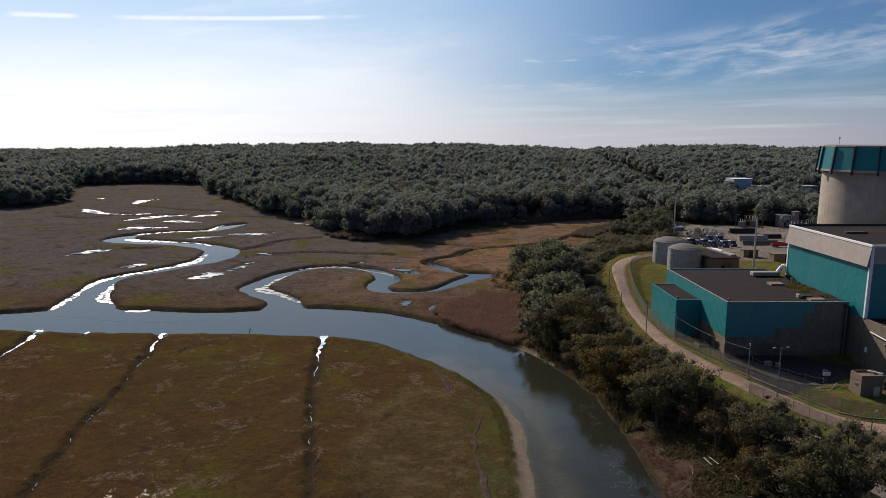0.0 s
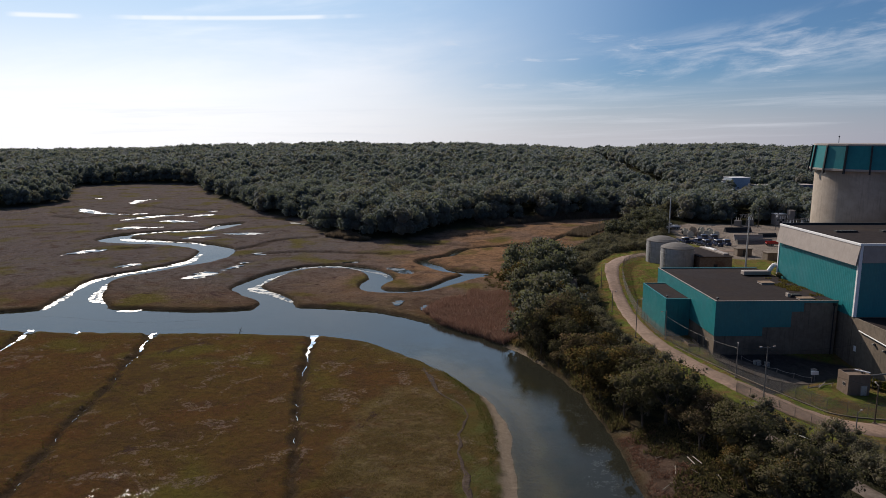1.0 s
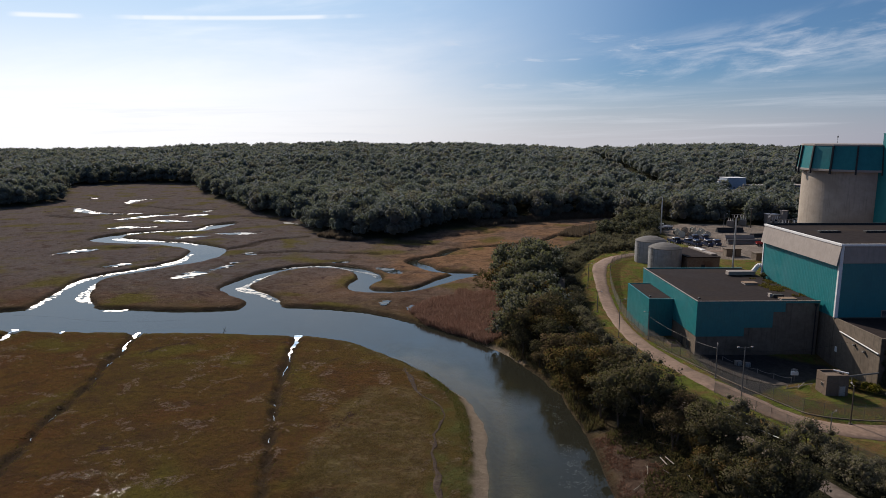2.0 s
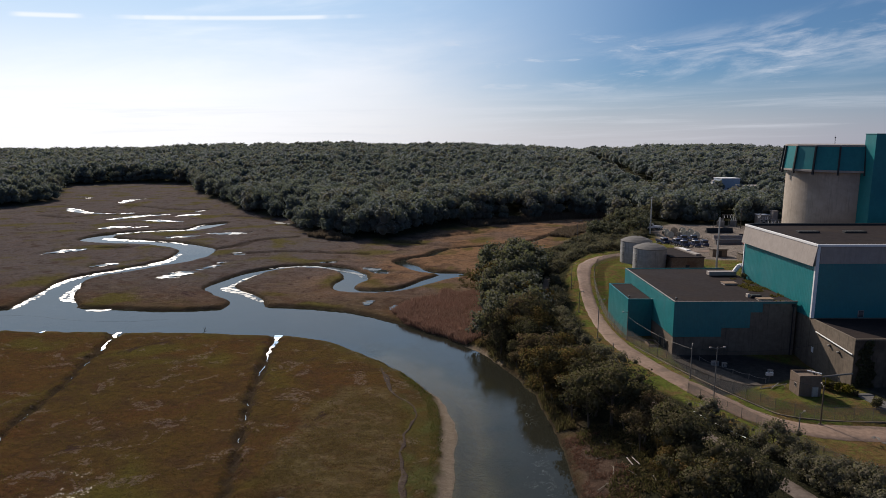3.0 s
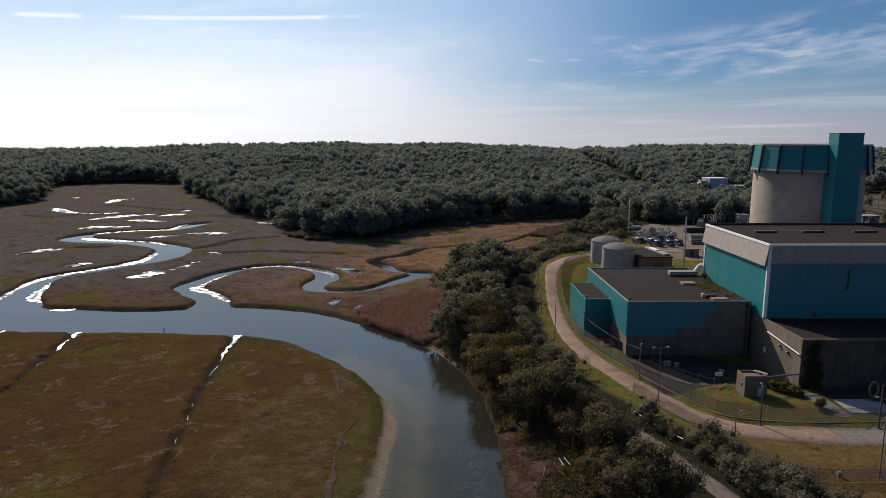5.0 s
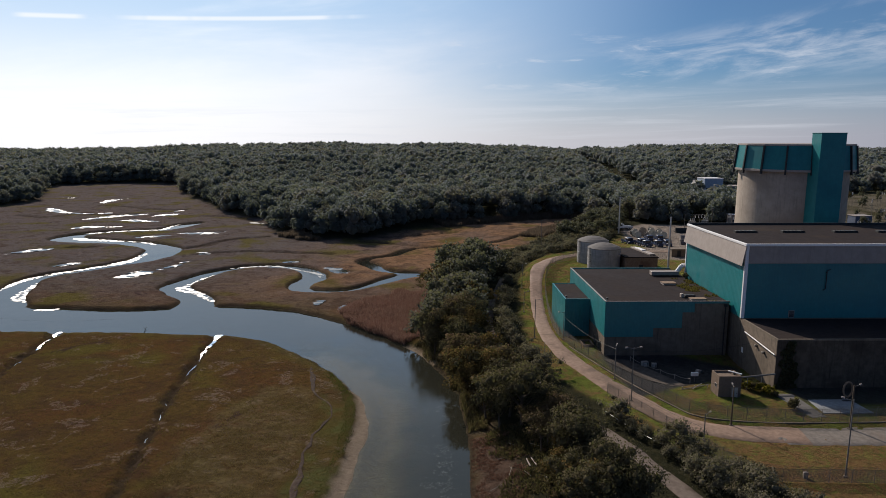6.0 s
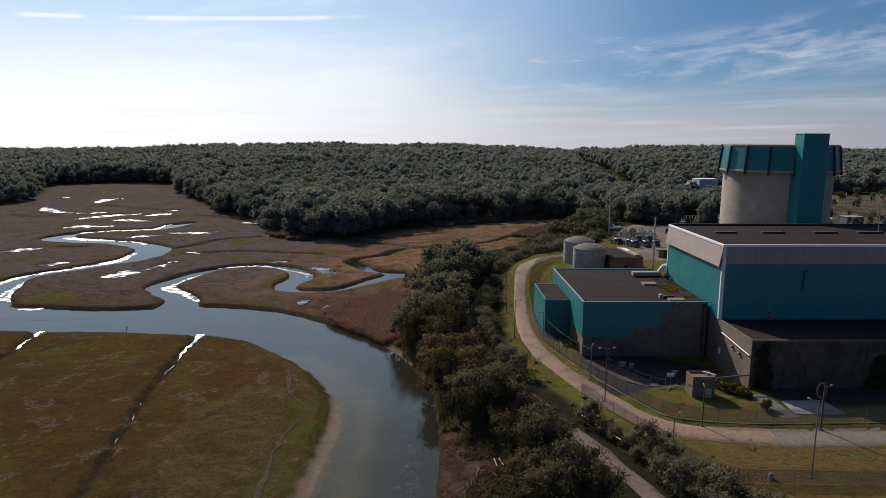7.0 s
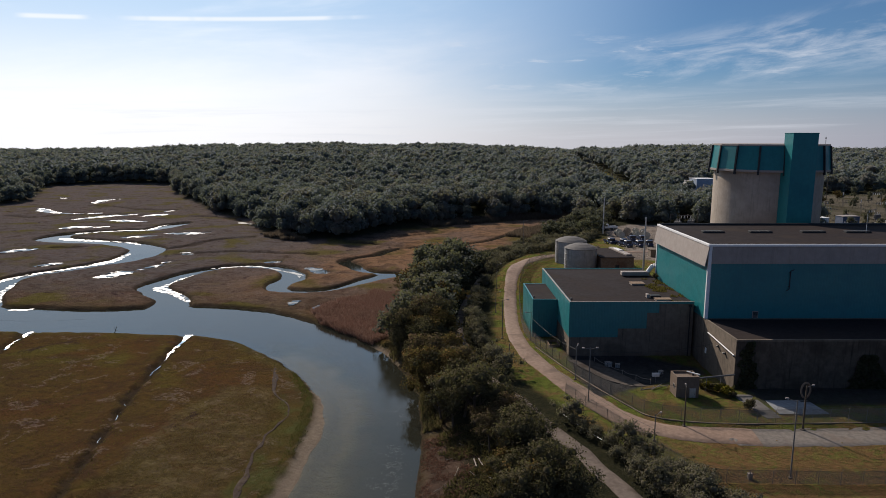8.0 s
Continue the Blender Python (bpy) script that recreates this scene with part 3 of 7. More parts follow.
def plant(u, v, z=0.0, turn=0.0):
    return PLANT @ pose(u, v, z, 0, 0, turn)


def uv_of(X, Y):
    c, s = math.cos(radians(4.2)), math.sin(radians(4.2))
    return (X - 80.55) * c + (Y - 135.96) * s, -(X - 80.55) * s + (Y - 135.96) * c


LOT = [(81.3, 224.9), (117.3, 221.3), (137.0, 235.6), (168.2, 281.3), (156.0, 323.4), (106.3, 330.0), (94.2, 316.9), (87.6, 281.3), (88.6, 248.7)]
CLEARING = [(186, 300), (470, 290), (520, 540), (330, 545), (236, 545), (196, 560), (190, 516), (236, 470), (196, 380)]

PLATEAU = [(41.5, 172), (41.8, 200), (44, 216), (51, 233), (66, 248), (84, 285), (90, 330), (112, 356), (200, 356), (200, 172)]


def water_sdf(X, Y):
    d = stroke_sdf(X, Y, RIVER, 22)
    for s in (CREEK_A, CREEK_B):
        d = np.minimum(d, stroke_sdf(X, Y, s))
    d = d + (fbm(X, Y, 0.22, 3, 5) - 0.5) * 1.3
    return d


def ditch_sdf(X, Y):
    d = np.full(np.shape(X), 99.0)
    for s in DITCHES:
        d = np.minimum(d, stroke_sdf(X, Y, s, 8, 1.0))
    return d + (fbm(X, Y, 0.4, 3, 9) - 0.5) * 1.9


def pond_sdf(X, Y):
    d = np.full(np.shape(X), 99.0)
    for s in PONDS:
        d = np.minimum(d, stroke_sdf(X, Y, s, 6, 1.0))
    return d


RIDGE = [(-0.70, 11.5), (-0.50, 12.5), (-0.43, 16.5), (-0.33, 18.5), (-0.19, 21.0), (-0.12, 18.5), (-0.05, 20.5), (0.02, 19.5), (0.10, 15.5), (0.13, 13.5), (0.19, 16.0), (0.21, 14.0), (0.24, 17.0), (0.31, 18.5), (0.39, 19.0), (0.45, 15.5), (0.60, 14.5)]


def lie(X, Y, dw=None):
    """Height of the ground, and the masks on it."""
    X, Y = np.asarray(X, float), np.asarray(Y, float)
    dw = water_sdf(X, Y) if dw is None else dw
    du = -poly_sdf(X, Y, UPLAND)                       # metres into the upland
    beach = sstep(0.55, -0.25, np.minimum(stroke_sdf(X, Y, BEACH, 6), stroke_sdf(X, Y, SPIT, 6)) + 2.4 * (fbm(X, Y, 0.3, 3, 17) - 0.45))
    rough = (fbm(X, Y, 0.35, 3, 2) - 0.5)
    bank = np.where(dw < 0, np.maximum(dw * 0.45, -1.6), 0.8 * sstep(0.0, 1.3, dw) + (0.26 * rough + 0.16 * (fbm(X, Y, 1.1, 2, 14) - 0.5)) * sstep(0.8, 3, dw))
    slope = np.where(dw < 0, np.maximum(dw * 0.10, -1.6), dw * 0.13)
    z = bank * (1 - beach) + np.minimum(slope, bank + 0.3) * beach
    z = z - 0.55 * sstep(3.2, 0.6, pond_sdf(X, Y)) * sstep(1, 3, dw)
    z = np.where(dw > 0, z - 0.78 * sstep(0.9, -0.2, ditch_sdf(X, Y)) * sstep(0, 0.8, z), z)
    u, v = uv_of(X, Y)
    flat = sstep(0, 13, du) * 2.3 * sstep(0.5, 4, dw)
    crest = np.interp(X / np.maximum(Y, 200.0), [r[0] for r in RIDGE], [r[1] - 4.3 for r in RIDGE])
    hill = crest * np.clip((Y - 380) / 620, 0, 1.08) ** 1.15 * sstep(0, 120, du)
    hill = hill + sstep(40, 200, du) * sstep(400, 620, Y) * sstep(1000, 860, Y) * 7 * (fbm(X, Y, 0.0075, 2, 11) - 0.5)
    z = z + flat + hill - 190 * sstep(1120, 2600, Y + 0.1 * np.abs(X))
    z = z + 5.0 * sstep(9, -1, poly_sdf(X, Y, PLATEAU)) * sstep(168, 212, Y) * (1 - 0.38 * sstep(245, 275, Y))
    z = z - 0.7 * sstep(2, -4, np.abs(v + 4) - 8) * sstep(1, -3, np.abs(u + 4) - 24)
    return z, dw, du, beach, u, v


def clear(ob):
    """Water lets the daylight down to its bed."""
    ob.visible_shadow = False
    return ob


def film(name, stroke, fine, level, spread, skin, label, ragged=1.0):
    """A thin sheet of water or wet mud with a frayed outline along a stroke of (x, y, half width)."""
    p = np.array(stroke)
    gx, gy = np.meshgrid(np.arange(p[:, 0].min() - 6, p[:, 0].max() + 6, fine), np.arange(p[:, 1].min() - 6, p[:, 1].max() + 6, fine))
    d = stroke_sdf(gx, gy, stroke, 6, 1.0)
    fray = 4.6 * (fbm(gx, gy, 0.22, 3, 27) - 0.5) + 5.5 * (fbm(gx * 0.6, gy, 0.75, 3, 28) - 0.5)
    wet = (d + ragged * fray * min(1.0, 0.2 + 0.35 * p[:, 2].max()) < 0.35 * ragged) & (d < spread)
    ix = np.arange(gx.size).reshape(gx.shape)
    q = np.stack([ix[:-1, :-1], ix[:-1, 1:], ix[1:, 1:], ix[1:, :-1]], -1)[wet[:-1, :-1]].reshape(-1, 4)
    used = np.unique(q)
    to = np.zeros(gx.size, int)
    to[used] = np.arange(len(used))
    x, y = gx.ravel()[used], gy.ravel()[used]
    me = mesh_np(name, np.stack([x, y, np.full(len(x), level)], -1), to[q], skin(x, y))
    tagged(part(name, me, WATER), label, "water", kind="structure")


def build_ground():
    def axis(cuts):
        out = [cuts[0][0]]
        for (a, s0), (b, s1) in zip(cuts, cuts[1:]):
            k = max(1, round((b - a) / ((s0 + s1) / 2)))
            t = np.arange(1, k + 1) / k
            w = s0 + (s1 - s0) * t
            c = np.cumsum((np.r_[s0, w[:-1]] + w) / 2)
            out += list(a + (b - a) * c / c[-1])
        return np.array(out)
    xs = axis([(-4500, 500), (-1200, 60), (-420, 8), (-260, 1.8), (-185, 1.0), (-130, 0.8), (-70, 0.68), (70, 0.68), (130, 1.3), (250, 5), (900, 40), (4500, 500)])
    ys = axis([(-300, 40), (20, 6), (70, 0.7), (150, 0.72), (210, 1.0), (300, 1.4), (420, 2.4), (700, 9), (1200, 30), (4700, 400)])
    X, Y = np.meshgrid(xs, ys)
    z, dw, du, beach, u, v = lie(X, Y)
    grain = fbm(X, Y, 0.25, 3, 21)
    up = sstep(0, 6, du + 5 * (grain - 0.5))
    verge = np.interp(Y, [70, 78, 87, 95.7, 102, 114.4, 125, 142, 175, 195, 205, 217.5, 233, 244, 290], [71, 67, 63.4, 57.2, 53.3, 47, 41.6, 38, 37.6, 38.5, 40, 43, 51.5, 67, 86])
    lawn = sstep(-0.5, 1.5, X - verge + 2 * (grain - 0.5)) * sstep(300, 270, Y) * up
    lawn = np.maximum(lawn, sstep(3, -3, poly_sdf(X, Y, CLEARING)) * 0.12 * up)
    lawn = np.maximum(lawn, 0.8 * sstep(13, 9, np.abs((X - 145) - (Y - 540) * 0.055)) * sstep(470, 500, Y) * sstep(1000, 940, Y))
    gravel = np.maximum(sstep(1.5, -1.5, poly_sdf(X, Y, LOT) + 3 * (grain - 0.5)), sstep(3, -8, poly_sdf(X, Y, CLEARING)) * sstep(0.25, 0.45, fbm(X, Y, 0.05, 3, 8)) * 0.4)
    # annex yard: asphalt carried on to v -22 as painted shade
    tar = sstep(1, -1, np.abs(v + 8) - 14 + 2 * (grain - 0.5)) * sstep(1, -1, np.abs(u - 33) - 31) * 0.9
    tar = np.maximum(tar, sstep(0.8, -0.8, np.abs(v + 3) - 8 + 0.55 * (u + 12)) * sstep(1, -1, np.abs(u + 14) - 13))
    mudflat = sstep(7, 2, du) * sstep(2.5, 6, du + 6 * grain) * sstep(112, 100, Y) * sstep(20, 60, Y)
    mud = np.clip(sstep(1.5, 0.25, dw + 1.0 * (grain - 0.5)) * sstep(-0.6, 0.1, dw), 0, 1) * (1 - beach)
    mud = np.maximum(mud, sstep(0.95, 0.1, ditch_sdf(X, Y) + 1.6 * (grain - 0.5)) * np.where(X > -12, 0.45, 0.85) * np.maximum(sstep(220, 180, Y), 0.75 * sstep(240, 260, Y)))
    near = sstep(300, 110, Y)
    rust = sstep(-75, -5, X - 0.2 * (Y - 230)) * sstep(175, 225, Y) * sstep(520, 420, Y)
    lush = sstep(7.5, 5, stroke_sdf(X, Y, BEACH, 10) + 3 * (grain - 0.5)) * sstep(128, 112, Y) * (0.35 + 0.65 * sstep(0.40, 0.58, fbm(X, Y, 0.3, 3, 29)))
    lush = np.maximum(lush, sstep(5, 1.5, dw + 3 * (grain - 0.5)) * 0.45 * sstep(200, 150, Y))
    bed = sstep(0.1, -0.5, dw)
    k = len(xs)
    idx = np.arange(len(ys) * k).reshape(len(ys), k)
    f = np.stack([idx[:-1, :-1], idx[:-1, 1:], idx[1:, 1:], idx[1:, :-1]], -1).reshape(-1, 4)
    # far: mask for the marsh's painted haze, growing with y
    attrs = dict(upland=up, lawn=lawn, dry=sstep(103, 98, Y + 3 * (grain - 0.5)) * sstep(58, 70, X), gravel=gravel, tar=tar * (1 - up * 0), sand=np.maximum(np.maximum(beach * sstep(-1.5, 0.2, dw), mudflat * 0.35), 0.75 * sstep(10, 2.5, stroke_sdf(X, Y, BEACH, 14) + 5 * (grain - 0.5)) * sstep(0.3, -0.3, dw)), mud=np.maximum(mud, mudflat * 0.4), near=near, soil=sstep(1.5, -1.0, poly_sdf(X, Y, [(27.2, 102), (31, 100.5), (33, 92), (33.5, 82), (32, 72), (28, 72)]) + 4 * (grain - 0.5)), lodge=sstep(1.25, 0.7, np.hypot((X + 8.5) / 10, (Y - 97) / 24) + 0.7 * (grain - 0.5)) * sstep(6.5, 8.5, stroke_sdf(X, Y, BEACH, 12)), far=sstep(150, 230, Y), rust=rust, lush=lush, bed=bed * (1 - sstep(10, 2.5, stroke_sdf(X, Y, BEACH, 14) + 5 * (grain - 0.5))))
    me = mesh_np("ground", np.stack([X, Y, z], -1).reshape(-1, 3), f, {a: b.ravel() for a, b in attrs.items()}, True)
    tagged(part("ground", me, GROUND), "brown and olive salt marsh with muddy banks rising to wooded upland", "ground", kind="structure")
    # water: one level sheet, kept where the ground dips towards it
    keep = (dw < 2.5) & (Y < 460) & (np.abs(X) < 430)
    fk = f[keep[:-1, :-1].ravel() | keep[1:, 1:].ravel()]
    used = np.unique(fk)
    back = np.full(X.size, -1)
    back[used] = np.arange(len(used))
    pts = np.stack([X.ravel()[used], Y.ravel()[used], np.zeros(len(used))], -1)
    d = dw.ravel()[used]
    g = fbm(pts[:, 0], pts[:, 1], 0.11, 3, 31)
    dm = stroke_sdf(pts[:, 0], pts[:, 1], RIVER, 22)
    calm = np.maximum(sstep(-3.4, -0.8, d + 3 * (g - 0.5)), sstep(0, 6, dm) * 0.55)
    shallow = stroke_sdf(pts[:, 0], pts[:, 1], BEACH, 14)
    for k, s in enumerate(PONDS):
        fine = 0.4 if s[0][1] > 150 else 0.1
        film("pond", s, fine, 0.56 - 0.004 * k, 2.2, lambda x, y: dict(calm=0.6 + 0.38 * sstep(0.36, 0.46, fbm(x, y, 0.2, 2, 41)), glint=0.65 * sstep(0.42, 0.56, fbm(x, y, 0.35, 3, 42)), shallow=0 * x), "shallow marsh pond shining in the sun")
    for k, s in enumerate(BARS):
        film("mud_bar", s, 0.22, 0.012 + 0.002 * k, 0.6, lambda x, y: dict(calm=0 * x + 0.5, glint=0.25 + 0.6 * sstep(0.30, 0.55, fbm(x, y, 0.7, 3, 43)), shallow=0 * x), "wet mud bar shining along the creek bank", 0.4)
    px, py = pts[:, 0], pts[:, 1]
    creek = np.minimum(stroke_sdf(px, py, CREEK_A), stroke_sdf(px, py, CREEK_B))
    glint = sstep(0.64, 0.74, fbm(px * 0.07, py * 1.9 - px * 0.05, 0.26, 3, 39)) * 0.2 * sstep(-45, -75, px) * sstep(-2, -4, dm) * sstep(3, 8, creek)
    wm = mesh_np("water", pts, back[fk], dict(calm=calm, glint=glint, shallow=sstep(13, 2, shallow)), True)
    tagged(clear(part("water", wm, WATER)), "calm tidal creek reflecting a bright sky", "water", kind="structure")


build_ground()


def build_ditches():
    """Thin winding threads of water on the mud of the ditches."""
    for k, pts in enumerate(DITCHES[:4]):
        s = spline(pts, 0.4)
        t = np.gradient(s[:, :2], axis=0)
        nrm = np.stack([-t[:, 1], t[:, 0]], -1) / (np.linalg.norm(t, axis=1)[:, None] + 1e-9)
        run = np.arange(len(s)) * 0.4
        sway = (fbm(run, run * 0, 0.16, 3, 50 + k) - 0.5) * 3.4 * np.clip(s[:, 2], 0.35, 0.8) + (fbm(run, run * 0 + 5, 0.7, 2, 55 + k) - 0.5) * 1.0
        mouth = sstep(27, 9, run)
        on = np.maximum(sstep(0.50, 0.56, fbm(run, run * 0 + 9, 0.5, 3, 60 + k)), mouth)
        wide = on * (0.035 * (1 - mouth) + 0.40 * s[:, 2] * mouth) * np.clip(3.0 * (fbm(run, run * 0 + 21, 0.4, 3, 70 + k) - 0.16), 0.25, 1.7)
        wet = wide > 0.012
        z = 0.02 + 0.16 * sstep(0, 12, run)
        c = s[:, :2] + nrm * sway[:, None]
        v = np.stack([np.c_[c - nrm * wide[:, None], z], np.c_[c + nrm * wide[:, None], z]], 1).reshape(-1, 3)
        i = np.where(wet[:-1] & wet[1:])[0] * 2
        if not len(i):
            continue
        f = np.stack([i, i + 1, i + 3, i + 2], -1)
        glint = np.repeat(sstep(0.35, 0.6, fbm(run, run * 0 + 3, 0.5, 2, 80 + k)) * mouth, 2)
        me = mesh_np("ditch_water", v, f, dict(calm=np.full(len(v), 0.6), glint=glint, shallow=np.zeros(len(v))))
        tagged(part("ditch_water", me, WATER), "thin bright thread of water in a muddy ditch", "water", kind="structure")


build_ditches()


def ground_at(x, y):
    return float(lie(np.array([[x]]), np.array([[y]]))[0][0, 0])


def ribbon(name, pts, material, label, lift=0.05, crown=0.06, ragged=0.2, seed=1, category="road"):
    """A road: cross-sections along a spline of (x, y, half width), draped on the ground."""
    s = spline(pts, 1.5)
    t = np.gradient(s[:, :2], axis=0)
    nrm = np.stack([-t[:, 1], t[:, 0]], -1) / np.linalg.norm(t, axis=1)[:, None]
    cols = np.array([-1.06, -1, -0.5, 0, 0.5, 1, 1.06])
    edge = 1 + ragged * (fbm(s[:, 0], s[:, 1], 0.5, 3, seed) - 0.5)
    off = cols[None, :] * (s[:, 2] * edge)[:, None]
    P = s[:, None, :2] + nrm[:, None, :] * off[..., None]
    z = lie(P[..., 0], P[..., 1])[0] + lift + crown * (1 - cols[None, :] ** 2)
    z[:, [0, -1]] -= lift + 0.1
    v = np.concatenate([P, z[..., None]], -1).reshape(-1, 3)
    idx = np.arange(len(s) * 7).reshape(-1, 7)
    f = np.stack([idx[:-1, :-1], idx[:-1, 1:], idx[1:, 1:], idx[1:, :-1]], -1).reshape(-1, 4)
    return tagged(part(name, mesh_np(name, v, f, None, True), material), label, category, kind="structure")


ROAD = [(98, 241, 2), (74, 236.5, 2.2), (57.3, 228.3, 2.4), (48.3, 215.2, 2.5), (45.2, 204.5, 2.3), (43.7, 192, 2), (43, 176.1, 1.9), (43.1, 154.2, 2), (45.6, 138, 2.2), (50.2, 125, 2.4), (55, 114, 2.6), (59.6, 106.3, 2.6), (66, 102.4, 2.8), (74, 101.3, 3.2), (84, 101.6, 3.4), (98, 103, 3.4), (130, 105.5, 3.4), (190, 110, 3.4)]
TRACK = [(35, 215, 1.2), (31.8, 190, 1.2), (30.2, 172, 1.2), (30.2, 152, 1.2), (35.3, 128, 1.4), (42.4, 113, 1.5), (44.7, 106.6, 1.6), (47.3, 100.5, 1.7), (50.2, 95, 1.7), (52, 89, 1.7), (54.2, 84.3, 1.7), (58, 70, 1.7), (62, 40, 1.7)]
TRACKTAR = surface("track_asphalt", (0.108, 0.085, 0.071), (0.160, 0.128, 0.108), 1.4, 0.9, relief=0.04, stain=(0.060, 0.046, 0.036), gloss=0.05)
ribbon("road", [(a, b, w * 0.88) for a, b, w in ROAD[:13]] + [(78, 101.4, 2.9)], DIRT, "pale sandy perimeter road along the plant fence", seed=3)
ribbon("road", [(72, 101.6, 2.4), (75, 101.4, 2.8)] + [(a, b, w * 0.9) for a, b, w in ROAD[13:]], surface("worn_asphalt", (0.125, 0.108, 0.095), (0.185, 0.162, 0.142), 1.3, 0.9, relief=0.03, stain=(0.150, 0.115, 0.092), gloss=0.05), "worn grey asphalt end of the perimeter road", 0.02, seed=6)
SILT = surface("brown_silt", (0.036, 0.025, 0.020), (0.066, 0.047, 0.037), 2.5, 0.9, relief=0.05, stain=(0.090, 0.070, 0.055), gloss=0.03)
CHANNEL = [(-8.0, 134, 0.10), (-6.8, 130.2, 0.22), (-5.9, 127.6, 0.34), (-5.3, 125.0, 0.26), (-4.7, 123.0, 0.30), (-4.2, 121.0, 0.14), (-3.0, 118.6, 0.12), (-1.6, 116.9, 0.08), (-0.2, 115.5, 0.12), (1.0, 113.4, 0.09), (1.5, 111.4, 0.14), (2.0, 109.2, 0.08), (1.4, 106.6, 0.18), (1.2, 104.2, 0.10), (0.5, 102.0, 0.16), (0.9, 99.8, 0.10), (1.0, 98.0, 0.2), (0.6, 95.6, 0.14), (1.3, 93.0, 0.26), (1.5, 90.8, 0.18), (2.2, 88.6, 0.40), (2.0, 86.0, 0.24), (2.6, 83.5, 0.28), (2.9, 80, 0.2)]
ribbon("mud_channel", [(a, b, w * 1.5) for a, b, w in CHANNEL], SILT, "narrow winding brown silt channel in the marsh grass", 0.05, -0.02, 1.5, 11, "channel")
ribbon("track", [(a, b, w * 0.82) for a, b, w in TRACK], TRACKTAR, "old grey asphalt track through the shrubs", seed=4)


# ---- woods and trees ----
def clumps(rng, size, out, loose=0.5):
    """Leaf clumps as bent quads that face about outwards: offsets n x 4 x 3."""
    n = len(out)
    a = out + rng.normal(size=(n, 3)) * loose
    a /= np.linalg.norm(a, axis=1)[:, None]
    ref = rng.normal(size=(n, 3))
    e1 = np.cross(a, ref); e1 /= np.linalg.norm(e1, axis=1)[:, None]
    e2 = np.cross(a, e1)
    s = size * rng.uniform(0.55, 1.25, n)[:, None]
    k = rng.uniform(0.5, 1.0, (n, 1))
    q = np.stack([-e1 * s - e2 * s * k, e1 * s * k - e2 * s, e1 * s + e2 * s * k, -e1 * s * k + e2 * s], 1) * 0.5
    q[:, 0] += a * s * 0.18
    q[:, 2] -= a * s * 0.18
    return q


def soft(out, q, keep=0.35):
    """Vertex normals for leaf clumps: mostly the crown's own outward way, so that crowns shade as rounded masses."""
    flat = np.cross(q[:, 1] - q[:, 0], q[:, 3] - q[:, 0])
    flat /= np.linalg.norm(flat, axis=1)[:, None] + 1e-9
    flat *= np.sign((flat * out).sum(1))[:, None]
    return np.repeat(out * (1 - keep) + flat * keep, 4, axis=0)


def crown_points(rng, n, r, h, lobes=7):
    """n points on the outside of a crown made of several uneven lobes, radius r, height h, base at z = 0."""
    c = rng.normal(size=(lobes, 3)) * (0.42 * r, 0.42 * r, 0.16 * h)
    c[:, 2] += h * 0.55
    c[0] = (0, 0, h * (0.66 if lobes > 1 else 0.58))
    rad = r * rng.uniform(0.38, 0.62, lobes) * (1.45 if lobes == 1 else 1.0)
    k = rng.integers(0, lobes, n)
    d = rng.normal(size=(n, 3)); d /= np.linalg.norm(d, axis=1)[:, None]
    d[:, 2] = np.where(d[:, 2] < -0.35, -d[:, 2], d[:, 2])
    rr = rad[k] * rng.uniform(0.72, 1.08, n)
    p = c[k] + d * rr[:, None] * (1, 1, h / (2.0 * r) + 0.25)
    p[:, 2] = np.maximum(p[:, 2], 0.02 * h)
    return p, d


RINGS = [(0.5, -0.85), (0.97, -0.25), (0.86, 0.5), (0.34, 0.95)]
BODY = np.array([(a * math.cos(2 * math.pi * k / 6), a * math.sin(2 * math.pi * k / 6), z) for a, z in RINGS for k in range(6)])
BODY_FACES = np.array([(6 * j + k, 6 * j + (k + 1) % 6, 6 * j + 6 + (k + 1) % 6, 6 * j + 6 + k) for j in range(3) for k in range(6)])


